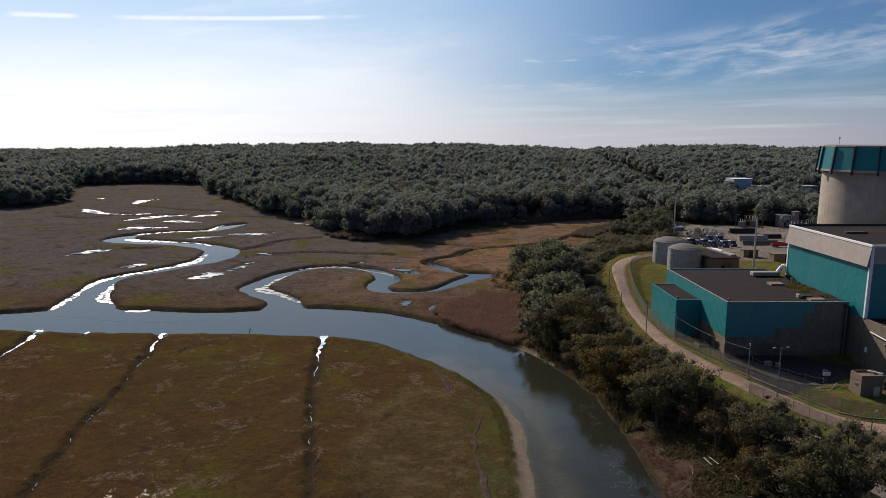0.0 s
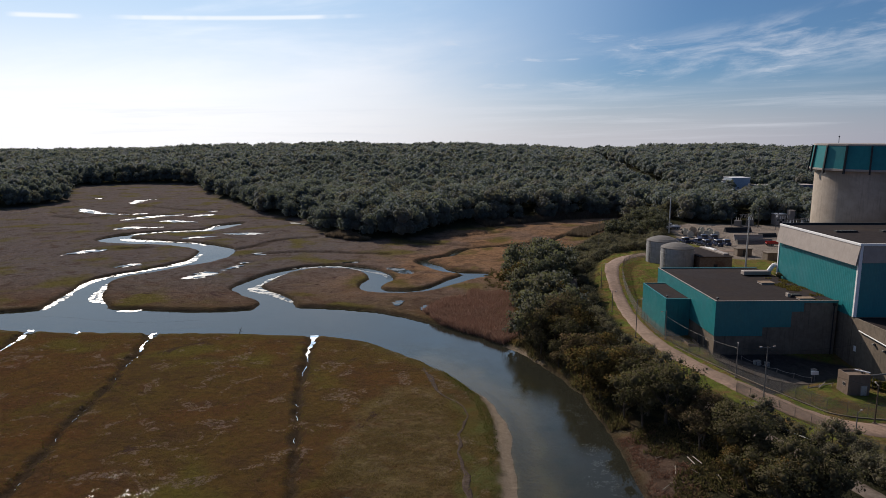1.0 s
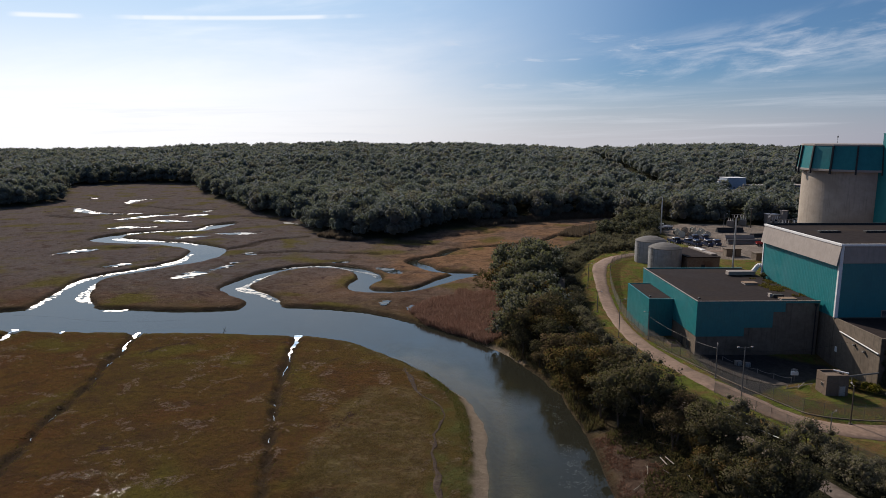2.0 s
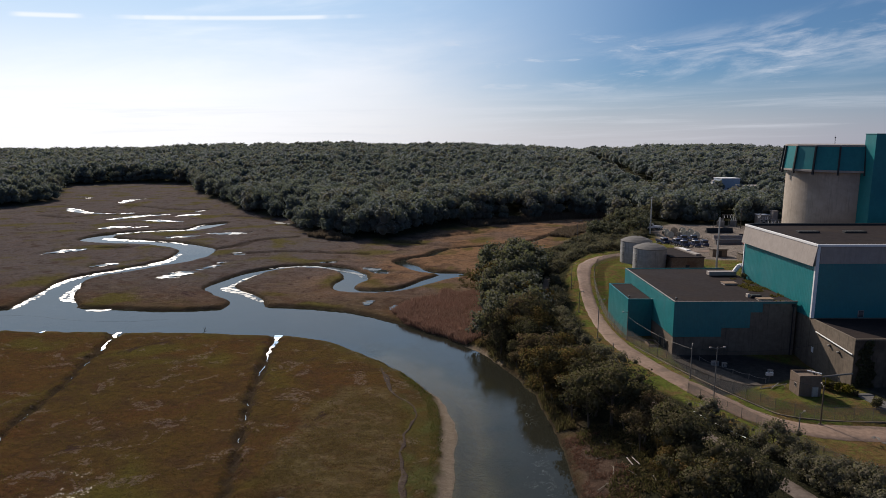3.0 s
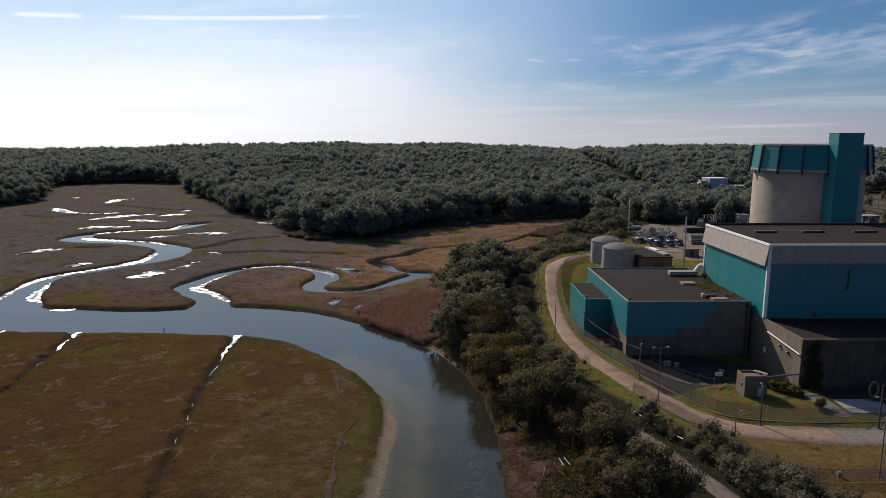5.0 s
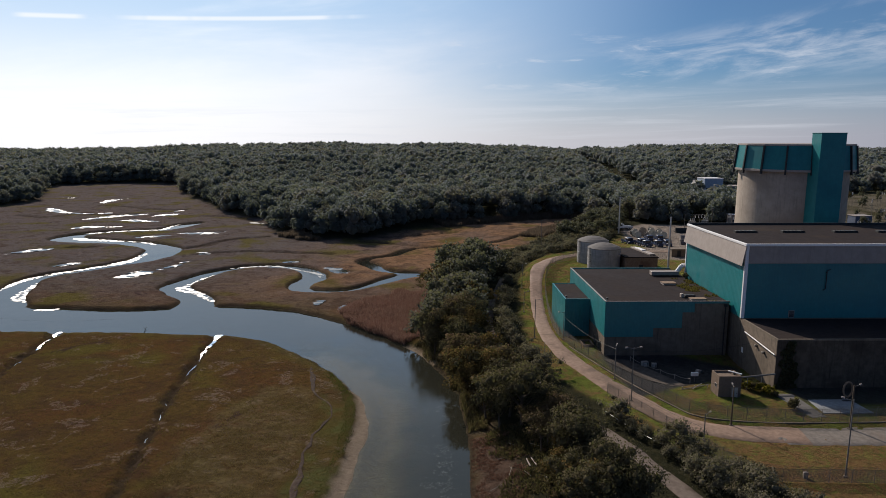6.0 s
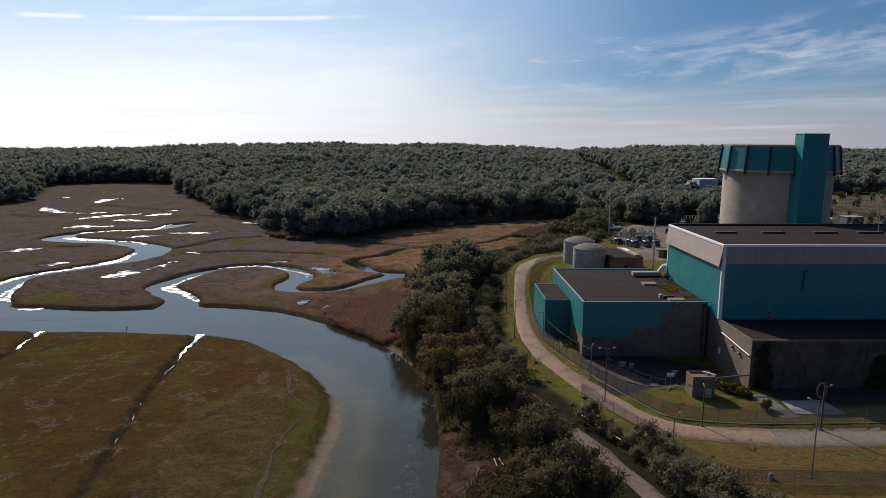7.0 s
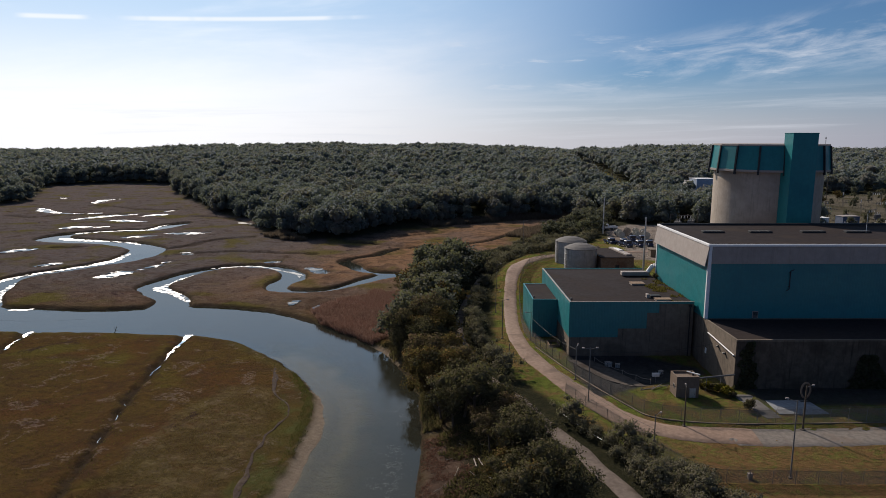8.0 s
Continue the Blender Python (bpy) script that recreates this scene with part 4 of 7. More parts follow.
def crown_mesh(rng, n, r, h, lobes, leaf, loose, skirt=0, body=0.84, keep=0.22):
    """A crown of uneven rounded lobes with n leaf clumps on them: vertices and faces, base at z = 0."""
    c = rng.normal(size=(lobes, 3)) * (0.40 * r, 0.40 * r, 0.13 * h)
    c[:, 2] += h * 0.55
    c[0] = (0, 0, h * (0.68 if lobes > 1 else 0.58))
    rad = r * rng.uniform(0.40, 0.62, lobes) * (1.5 if lobes == 1 else 1.0)
    if skirt:
        a = rng.uniform(0, 6.28, skirt)
        c[-skirt:] = np.stack([np.cos(a) * 0.5 * r, np.sin(a) * 0.5 * r, np.full(skirt, 0.24 * h)], -1)
    if lobes > 8:
        rad *= 0.78
        c[:, :2] *= 1.25
    tall = np.array((1, 1, 0.85 if lobes > 1 else 1.05))
    k = rng.choice(lobes, n, p=rad ** 2 / (rad ** 2).sum())
    d = rng.normal(size=(n, 3)); d /= np.linalg.norm(d, axis=1)[:, None]
    d[:, 2] = np.where(d[:, 2] < -0.45, -d[:, 2], d[:, 2])
    p = c[k] + d * (rad[k] * rng.uniform(0.82 if lobes < 9 else 0.62, 1.12 if lobes < 9 else 1.3, n))[:, None] * tall
    p[:, 2] = np.maximum(p[:, 2], 0.02 * h)
    q = clumps(rng, leaf, d, loose)
    mass = p - (0, 0, 0.42 * h)
    mass /= np.linalg.norm(mass, axis=1)[:, None] + 1e-9
    v = [(q + p[:, None, :]).reshape(-1, 3)]
    nrm = [soft(d * 0.6 + mass * 0.4, q, keep)]
    f = [np.arange(n * 4).reshape(-1, 4)]
    for j in range(lobes):
        lump = BODY * rng.uniform(0.82, 1.1, (len(BODY), 1)) * rad[j] * body * tall + c[j]
        lump[:, 2] = np.maximum(lump[:, 2], 0.0)
        f.append(BODY_FACES + n * 4 + j * len(BODY))
        v.append(lump)
        nrm.append(lump - c[j])
    return np.vstack(v), np.vstack(f), np.vstack([k / (np.linalg.norm(k, axis=1)[:, None] + 1e-9) for k in nrm])


def canopy(rng, n, r, h, lobes, leaf, skirt):
    """One tree of the closed canopy, all crown: a broad dome with bumps, its foot on the ground where it has a skirt."""
    vz = 0.36 * h
    c = np.zeros((lobes, 3))
    a = rng.uniform(0, 6.28) + np.arange(lobes) * 2.4
    c[:, 0], c[:, 1] = np.cos(a) * 0.46 * r, np.sin(a) * 0.46 * r
    c[:, 2] = h - vz - rng.uniform(0.0, 0.16, lobes) * h
    c[0] = (0, 0, h - vz)
    rad = r * rng.uniform(0.36, 0.62, lobes)
    rad[0] = 0.78 * r if lobes < 3 else 0.62 * r
    if skirt:
        b = rng.uniform(0, 6.28) + np.arange(skirt) * 2.1
        c = np.vstack([c, np.stack([np.cos(b) * 0.5 * r, np.sin(b) * 0.5 * r, np.full(skirt, 0.22 * h)], -1)])
        rad = np.r_[rad, np.full(skirt, 0.6 * r)]
    tall = np.array((1, 1, 0.95))
    k = rng.choice(len(c), n, p=rad ** 2 / (rad ** 2).sum())
    d = rng.normal(size=(n, 3)); d /= np.linalg.norm(d, axis=1)[:, None]
    d[:, 2] = np.where(d[:, 2] < -0.3, -d[:, 2], d[:, 2])
    p = c[k] + d * (rad[k] * rng.uniform(0.86, 1.14, n))[:, None] * tall
    p[:, 2] = np.maximum(p[:, 2], 0.1)
    q = clumps(rng, leaf, d, 0.35)
    v, f = [(q + p[:, None, :]).reshape(-1, 3)], [np.arange(n * 4).reshape(-1, 4)]
    nrm = [soft(d, q, 0.3)]
    for j in range(len(c)):
        lump = BODY * rng.uniform(0.78, 1.1, (len(BODY), 1)) * rad[j] * (0.70 if n > 100 else 0.90) * tall
        f.append(BODY_FACES + n * 4 + j * len(BODY))
        v.append(lump + c[j])
        nrm.append(lump / np.linalg.norm(lump, axis=1)[:, None] + rng.normal(size=lump.shape) * 0.25)
    return np.vstack(v), np.vstack(f), np.vstack(nrm)


def build_woods():
    rng = np.random.default_rng(4)
    step = 7.5
    gx, gy = np.meshgrid(np.arange(-860, 870, step), np.arange(285, 1130, step))
    x = (gx + rng.uniform(-3.6, 3.6, gx.shape)).ravel()
    y = (gy + rng.uniform(-3.4, 3.4, gy.shape)).ravel()
    ok = np.abs(x - 18) < 0.72 * y + 40
    ok &= (y < 720) | (rng.random(len(x)) < 0.82)
    x, y = x[ok], y[ok]
    z, dw, du, *_ = lie(x[None, :], y[None, :])
    z, du = z[0], du[0]
    line = np.abs((x - 145) - (y - 540) * 0.055) < 13 + 5 * (fbm(x, y, 0.05, 2, 6) - 0.5)
    line &= (y > 480)
    right = (x > 30) & (x < 104) & (y < 385) | (x > 70) & (y < 300 + 12 * (fbm(x, y, 0.04, 2, 3) - 0.5))
    ok = (du > 3.0) & ~right & (poly_sdf(x, y, CLEARING) > 4) & (poly_sdf(x, y, LOT) > 4) & (poly_sdf(x, y, [(176, 440), (200, 440), (222, 545), (186, 545)]) > 0)
    x, y, z, du, line = x[ok], y[ok], z[ok], du[ok], line[ok]
    open_side = np.minimum(poly_sdf(x, y, CLEARING), poly_sdf(x, y, LOT))
    dist, edge = np.hypot(x, y), (du < 14) | (open_side < 16) | (x > 60) & (y < 330)
    size = rng.uniform(0.72, 1.2, len(x)) * (0.86 + 0.28 * fbm(x, y, 0.02, 2, 7)) * np.where(edge, 0.9, 1.0)
    size = np.where(line, size * np.where(y > 950, 0.85, 0.2), size)
    level = np.where(edge & (dist < 860), 0, np.where(dist < 470, 1, np.where(dist < 720, 2, 3)))
    hue = rng.random(len(x))
    turn = rng.uniform(0, 6.283, len(x))
    pick = rng.integers(0, 5, len(x))
    vs, fs, ns, tr, base = [], [], [], [], 0
    for lv, (n, leaf, lobes, skirt) in enumerate([(430, 0.82, 6, 5), (300, 0.85, 6, 0), (95, 1.15, 4, 0), (32, 1.7, 2, 0)]):
        for kind in range(5):
            v, f, nr = canopy(rng, n, rng.uniform(4.8, 7.0), rng.uniform(14.5, 18.5), lobes, leaf, skirt)
            for i in np.where((level == lv) & (pick == kind))[0]:
                c, s = math.cos(turn[i]), math.sin(turn[i])
                spin = np.array(((c, s, 0), (-s, c, 0), (0, 0, 1)))
                vs.append((v @ spin) * size[i] + (x[i], y[i], z[i]))
                ns.append(nr @ spin)
                fs.append(f + base)
                base += len(v)
                tr.append(np.full(len(v), hue[i]))
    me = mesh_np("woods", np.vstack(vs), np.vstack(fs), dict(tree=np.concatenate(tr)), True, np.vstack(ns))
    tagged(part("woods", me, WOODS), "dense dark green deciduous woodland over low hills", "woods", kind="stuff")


build_woods()


def make_tree(name, seed, height, spread, leaf, n, material, label, category, bare=0.22):
    """Trunk with limbs, and a crown of many leaf clumps."""
    rng = np.random.default_rng(seed)
    root = thing(name, Matrix(), label, category, "trees of the river bank")
    bm = bmesh.new()
    base = Vector((0, 0, -0.3))
    lean = Vector((rng.normal() * 0.1, rng.normal() * 0.1, 1)).normalized()
    fork = base + lean * height * 0.5
    tube(base, fork, 0.028 * height, 0.016 * height, 7, bm)
    for k in range(6):
        a = 2 * math.pi * (k + rng.random() * 0.7) / 6
        st = base + lean * height * rng.uniform(0.25, 0.5)
        tube(st, st + Vector((math.cos(a) * spread * 0.6, math.sin(a) * spread * 0.6, height * rng.uniform(0.18, 0.4))), 0.011 * height, 0.004 * height, 5, bm)
    part("trunk", bm, BARK, root)
    v, f, nr = crown_mesh(rng, n, spread, height * (1 - bare), 14, leaf, 0.9, 3 if bare < 0.15 else 0, 0.46)
    v += (0, 0, height * bare)
    part("crown", mesh_np("crown", v, f, dict(tree=np.zeros(len(v))), True, nr), material, root)
    return root


TURNING = leaf_mat("turning_leaves", (0.07, 0.046, 0.018), (0.15, 0.096, 0.04), None, 0.35)
BACKLEAF = leaf_mat("far_bank_leaves", (0.070, 0.070, 0.044), (0.118, 0.114, 0.070), (0.120, 0.100, 0.060), 0.42, sheen=0.15)
SIZES = [(8.5, 3.4), (7.2, 3.2), (9.5, 3.6), (6.2, 2.9)]
TALL = [make_tree("tree", 10 + k, h, w, 0.21, 2000, TREE, "dark green deciduous tree on the river bank", "tree") for k, (h, w) in enumerate(SIZES)]
TALL.append(make_tree("tree", 30, 6.8, 3.2, 0.21, 2000, TURNING, "small tree turning rust brown on the river bank", "tree"))
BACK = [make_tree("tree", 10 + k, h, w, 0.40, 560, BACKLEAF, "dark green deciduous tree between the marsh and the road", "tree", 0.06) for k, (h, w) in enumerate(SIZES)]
BACK.append(make_tree("tree", 30, 6.8, 3.2, 0.44, 480, TURNING, "small tree turning rust brown on the river bank", "tree"))
BUSH = [make_tree("shrub", 40 + k, h, s, 0.18, 760, SHRUB, "grey-green broad shrub beside the track", "shrub", 0.08) for k, (h, s) in enumerate([(3.4, 2.3), (2.6, 2.0), (4.2, 2.6)])]
BELT = [(17.6, 142), (24.2, 124), (27.3, 112), (30.6, 104), (36.5, 98), (41, 88), (42.5, 80), (43.5, 74), (48.5, 74), (46, 82), (44, 90), (41.5, 99), (38, 108), (31, 127), (26.8, 150), (26.9, 172), (28.6, 192), (32, 212), (34, 226),
        (22, 232), (14.5, 224), (16, 200), (16, 170), (13, 153)]
BEHIND = [(62, 306), (84, 345), (98, 374), (118, 358), (97, 340), (89, 302), (78, 296)]
SCRUB = [(33.4, 196), (31.9, 172), (31.8, 152), (38.4, 129), (46, 113), (50.6, 102.5), (55, 93), (59.5, 78), (69, 76), (64.4, 87), (58.2, 95.7), (54.3, 102), (48, 114.4), (42.6, 125), (38.6, 142), (38.4, 175), (39.2, 190), (41, 205), (44, 217.5), (52.5, 233), (68, 244), (84, 290), (78, 305), (56, 285), (41, 257), (33.5, 230)]


def scatter(poly, gap, protos, back, lo, hi, seed, off_track, off_road):
    """Trees at random in a stretch of the plan, clear of track and road; beyond y = 150 the protos of the back."""
    rng = np.random.default_rng(seed)
    xs, ys = [p[0] for p in poly], [p[1] for p in poly]
    x, y = rng.uniform(min(xs), max(xs), 12000), rng.uniform(min(ys), max(ys), 12000)
    ok = inside(x, y, poly) & (stroke_sdf(x, y, TRACK, 8) > off_track) & (stroke_sdf(x, y, ROAD, 8) > off_road)
    placed = []
    for a, b in zip(x[ok], y[ok]):
        g = gap * (1 if b < 200 else 1.25)
        if not any((a - c) ** 2 + (b - d) ** 2 < g * g for c, d in placed):
            placed.append((a, b))
    xy = np.array(placed)
    zz = lie(xy[None, :, 0], xy[None, :, 1])[0][0]
    for (a, b), z in zip(placed, zz):
        kinds = protos if b < 150 else back
        ob = copy_thing(kinds[int(rng.integers(0, len(kinds)))], pose(a, b, z - 0.1, 0, 0, rng.uniform(0, 360)))
        k = rng.uniform(lo, hi) * (1.15 if b > 165 and kinds is BACK else 1.0)
        k *= 0.8 if kinds is TALL and b < 100 else 1.0
        ob.scale = (k, k, k * rng.uniform(0.9, 1.12) * (1.35 if gap > 4 else 1.0))


scatter([(36, 98), (41.5, 99), (45, 88), (46, 76), (40, 76), (38.5, 88)], 3.0, TALL, BACK, 0.85, 1.2, 17, 2.6, 3.0)
scatter(BELT, 2.8, TALL, BACK, 0.62, 1.4, 5, 3.4, 3.0)
scatter([(200, 335), (340, 335), (340, 395), (205, 385)], 10, BACK, BACK, 0.4, 0.75, 8, 1.7, 3.0)
scatter([(210, 430), (340, 430), (360, 500), (240, 500)], 12, BACK, BACK, 0.45, 0.85, 9, 1.7, 3.0)
scatter(BEHIND, 3.6, BACK[:4], BACK[:4], 0.8, 1.3, 12, 1.7, 3.0)
scatter(SCRUB, 1.7, BUSH, BUSH, 0.6, 1.2, 6, 1.3, 6.4)
for x, y, k in ((25.2, 121.0, 1.35), (26.4, 118.6, 1.05)):
    copy_thing(TALL[4], pose(x, y, ground_at(x, y) - 0.1, 0, 0, 40 * k)).scale = (k, k, k * 1.1)
for ob in TALL + BACK + BUSH:
    for c in ob.children:
        bpy.data.objects.remove(c)
    bpy.data.objects.remove(ob)


# ---- plant buildings ----
def slab(parent, name, mat, u0, u1, v0, v1, z0, z1, bevel=0.0, label=""):
    return part(name, box(u0, u1, v0, v1, z0, z1, bevel), mat, parent, label)


def low_building():
    t = thing("low_building", plant(0, 0), "low teal-clad building with concrete base and flat dark roof", "building")
    slab(t, "wall", CONCRETE, -26.5, -0.55, 4.5, 40.2, 1.0, 14.3, label="stained concrete wall")
    slab(t, "roof", ROOF, -26.2, -0.6, 4.8, 39.9, 14.3, 14.55)
    for n, a in (("parapet", (-26.6, -0.5, 4.4, 4.75, 14.3, 14.76)), ("parapet", (-26.6, -26.25, 4.75, 40.3, 14.3, 14.76)), ("parapet", (-26.25, -0.5, 39.95, 40.3, 14.3, 14.76))):
        slab(t, n, TEAL, *a)
    for a in ((-26.68, -0.5, 4.3, 4.55, 14.76, 14.84), (-26.7, -26.4, 4.55, 40.3, 14.76, 14.84)):
        slab(t, "coping", FASCIA, *a)
    for a in ((-26.62, -16.3, 4.38, 4.5, 7.1, 14.3), (-16.3, -10.3, 4.38, 4.5, 9.0, 14.3), (-10.3, -7.8, 4.38, 4.5, 12.4, 14.3)):
        slab(t, "cladding", TEAL, *a)
    slab(t, "cladding", TEAL, -26.62, -26.5, 4.5, 40.2, 7.2, 14.3)
    return t


def side_block():
    t = thing("side_block", plant(0, 0), "small teal-clad block against the low building", "building")
    slab(t, "wall", TEAL, -32.3, -26.65, 17.8, 34.4, 2.4, 11.7)
    slab(t, "roof", ROOF, -32.0, -26.7, 18.1, 34.1, 11.7, 11.85)
    for a in ((-32.35, -26.65, 17.75, 18.05, 11.7, 12.0), (-32.35, -32.05, 18.05, 34.15, 11.7, 12.0), (-32.35, -26.65, 34.15, 34.45, 11.7, 12.0)):
        slab(t, "parapet", TEAL, *a)


def turbine_hall():
    t = thing("turbine_hall", plant(0, 0), "large teal-clad hall with grey fascia, white trim and flat roof", "building")
    slab(t, "wall", CONCRETE, 0.05, 78, 0.1, 30.6, 1.0, 27.2)
    slab(t, "cladding", TEAL, 0.0, 78, -0.03, 0.1, 12.4, 23.7)
    slab(t, "cladding", TEAL, -0.08, 0.05, 0.3, 30.6, 12.4, 24.0)
    slab(t, "fascia", FASCIA, 0.6, 78, -0.25, -0.03, 23.7, 27.25, 0.03)
    bm = bmesh.new()                                  # hood along the short side, leaning outwards at its foot
    sec = [(0.0, 27.3), (-0.15, 27.3), (-0.85, 23.2), (-0.7, 23.2), (0.0, 26.9)]
    a = [bm.verts.new((u, -0.3, z)) for u, z in sec]
    b = [bm.verts.new((u, 30.7, z)) for u, z in sec]
    for k in range(5):
        bm.faces.new((a[k], a[(k + 1) % 5], b[(k + 1) % 5], b[k]))
    bm.faces.new(a); bm.faces.new(b[::-1])
    part("hood", bm, FASCIA, t, "sloping grey fascia panels")
    slab(t, "roof", ROOF, 0.4, 77.6, 0.4, 30.2, 27.2, 27.4)
    for a in ((-0.3, 78, -0.5, 0.0, 27.25, 27.7), (-0.3, 0.2, 0.0, 30.8, 27.25, 27.7)):
        slab(t, "trim", TRIM, *a, 0.03)
    slab(t, "trim", DARK, 0.2, 78, 30.3, 30.8, 27.25, 27.9)
    slab(t, "trim", TRIM, -0.14, 0.55, -0.2, 0.3, 12.4, 27.2, 0.03, "white corner trim")
    slab(t, "trim", TRIM, -0.2, 0.1, 30.3, 30.75, 14.5, 23.3, 0.03)
    return t


# stained annex front; its base colour is also darkened as the shaded side
STAINED_SHADE = surface("shaded_stained_concrete", (0.072, 0.056, 0.042), (0.118, 0.092, 0.070), 1.0, 0.88, relief=0.03, stain=(0.045, 0.035, 0.027), streak=0.9, gloss=0.1)


def annex():
    t = thing("annex", plant(0, 0), "weathered concrete annex with a flat roof", "building")
    slab(t, "wall", CONCRETE, 0.05, 78, -14.3, -0.05, 1.0, 12.1)
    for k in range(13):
        slab(t, "front_panel", STAINED_SHADE, 0.05 + 6 * k, 6.03 + 6 * k, -14.5, -14.3, 1.0, 12.1, label="stained concrete wall panel darkened for the shaded front")
    slab(t, "roof", ROOF, 0.5, 78, -14.0, -0.1, 12.1, 12.2)
    slab(t, "parapet", CONCRETE, 0.05, 78, -14.5, -14.05, 12.1, 12.4)
    slab(t, "parapet", CONCRETE, 0.05, 0.45, -14.05, -0.1, 12.1, 12.4)


def reactor():
    t = thing("reactor_building", plant(39.8, 58.6), "round concrete reactor building with a teal band and stair tower", "building")
    ph = math.atan2(2.9 - 196.6, 35.4 - 115.8) - radians(4.2) - radians(8)
    part("drum", lathe([(14.15, 1), (14.15, 41)], 96, phase=ph), DRUM, t, "pale streaked concrete drum")
    part("band", lathe([(15.4, 39.7), (15.4, 40.0), (14.75, 46.3), (14.75, 46.5)], 16, phase=ph), DARK, t)
    for k in range(16):
        a0, a1 = ph + 2 * math.pi * (k + 0.03) / 16, ph + 2 * math.pi * (k + 0.97) / 16
        bm = bmesh.new()
        quad = []
        for r0, r1 in ((15.55, 14.9), (15.38, 14.73)):
            c0, c1 = Vector((math.cos(a0), math.sin(a0), 0)), Vector((math.cos(a1), math.sin(a1), 0))
            quad.append([bm.verts.new(c0 * r0 + Vector((0, 0, 39.95))), bm.verts.new(c1 * r0 + Vector((0, 0, 39.95))), bm.verts.new(c1 * r1 + Vector((0, 0, 46.4))), bm.verts.new(c0 * r1 + Vector((0, 0, 46.4)))])
        o, i = quad
        bm.faces.new(o); bm.faces.new(i[::-1])
        for q in range(4):
            bm.faces.new((o[q], i[q], i[(q + 1) % 4], o[(q + 1) % 4]))
        part("panel", bm, PANEL, t)
    part("rim", lathe([(15.62, 39.45), (15.68, 39.5), (15.68, 40.0), (15.6, 40.05)], 16, phase=ph), FASCIA, t)
    part("cap", lathe([(14.95, 46.35), (15.02, 46.4), (15.02, 46.8), (14.9, 46.85)], 16, phase=ph), FASCIA, t)
    for k in range(16):
        a = ph + 2 * math.pi * k / 16
        bm = bmesh.new()
        lean = math.atan2(0.65, 6.3)
        box(-0.15, 0.45, -0.22, 0.22, -4.1, 3.6, 0.0, bm)
        bm.transform(pose(0, 0, 0, 0, 0, math.degrees(a)) @ Matrix.Translation((15.25, 0, 42.8)) @ Matrix.Rotation(-lean, 4, "Y"))
        part("rib", bm, DARK, t, "dark steel rib")
    slab(t, "stair_tower", PANEL, 36.4 - 39.8, 42.9 - 39.8, 40.0 - 58.6, 46 - 58.6, 1, 46.2)
    slab(t, "stair_head", PANEL, 36.4 - 39.8, 42.9 - 39.8, 40.0 - 58.6, 44.3 - 58.6, 46.2, 49.6)
    slab(t, "stair_cap", PANEL, 36.3 - 39.8, 43.0 - 39.8, 39.9 - 58.6, 44.4 - 58.6, 49.6, 49.8, 0.03)


DOME = surface("dome_paint", (0.125, 0.115, 0.108), (0.165, 0.152, 0.142), 0.9, 0.8, relief=0.01, stain=(0.095, 0.085, 0.078), gloss=0.1)


def tank(u, v, r, h):
    t = thing("storage_tank", Matrix.Translation((u, v, ground_at(u, v) - 0.1)), "grey domed steel storage tank with streaked paint", "tank", "storage tanks")
    part("shell", lathe([(r, 0), (r, h)], 48), TANK, t)
    for k in range(1, 4):
        part("hoop", lathe([(r + 0.02, h * k / 4), (r + 0.06, h * k / 4 + 0.02), (r + 0.06, h * k / 4 + 0.1), (r + 0.02, h * k / 4 + 0.12)], 48), TANK, t)
    part("dome", lathe([(r + 0.08, h - 0.1), (r + 0.08, h + 0.05), (r * 0.8, h + 0.65), (r * 0.45, h + 1.25), (0.2, h + 1.55)], 48), DOME, t, "dull grey domed top")


low_building()
side_block()
turbine_hall()
annex()
reactor()
tank(65.8, 207.5, 5.0, 6.9)
tank(64.2, 218.8, 5.0, 7.2)


BROWN = surface("brown_block", (0.135, 0.096, 0.072), (0.175, 0.128, 0.096), 1.6, 0.85, relief=0.02, stain=(0.14, 0.10, 0.075), streak=0.3)


def hut():
    t = thing("hut", plant(-10, -17.0), "small brown block hut with a sunken flat roof", "building")
    slab(t, "wall", BROWN, -2, 2, -1.6, 1.6, 2.3, 6.6)
    for a in ((-2, 2, -1.6, -1.4), (-2, 2, 1.4, 1.6), (-2, -1.8, -1.4, 1.4), (1.8, 2, -1.4, 1.4)):
        slab(t, "parapet", BROWN, *a, 6.6, 6.95)


hut()


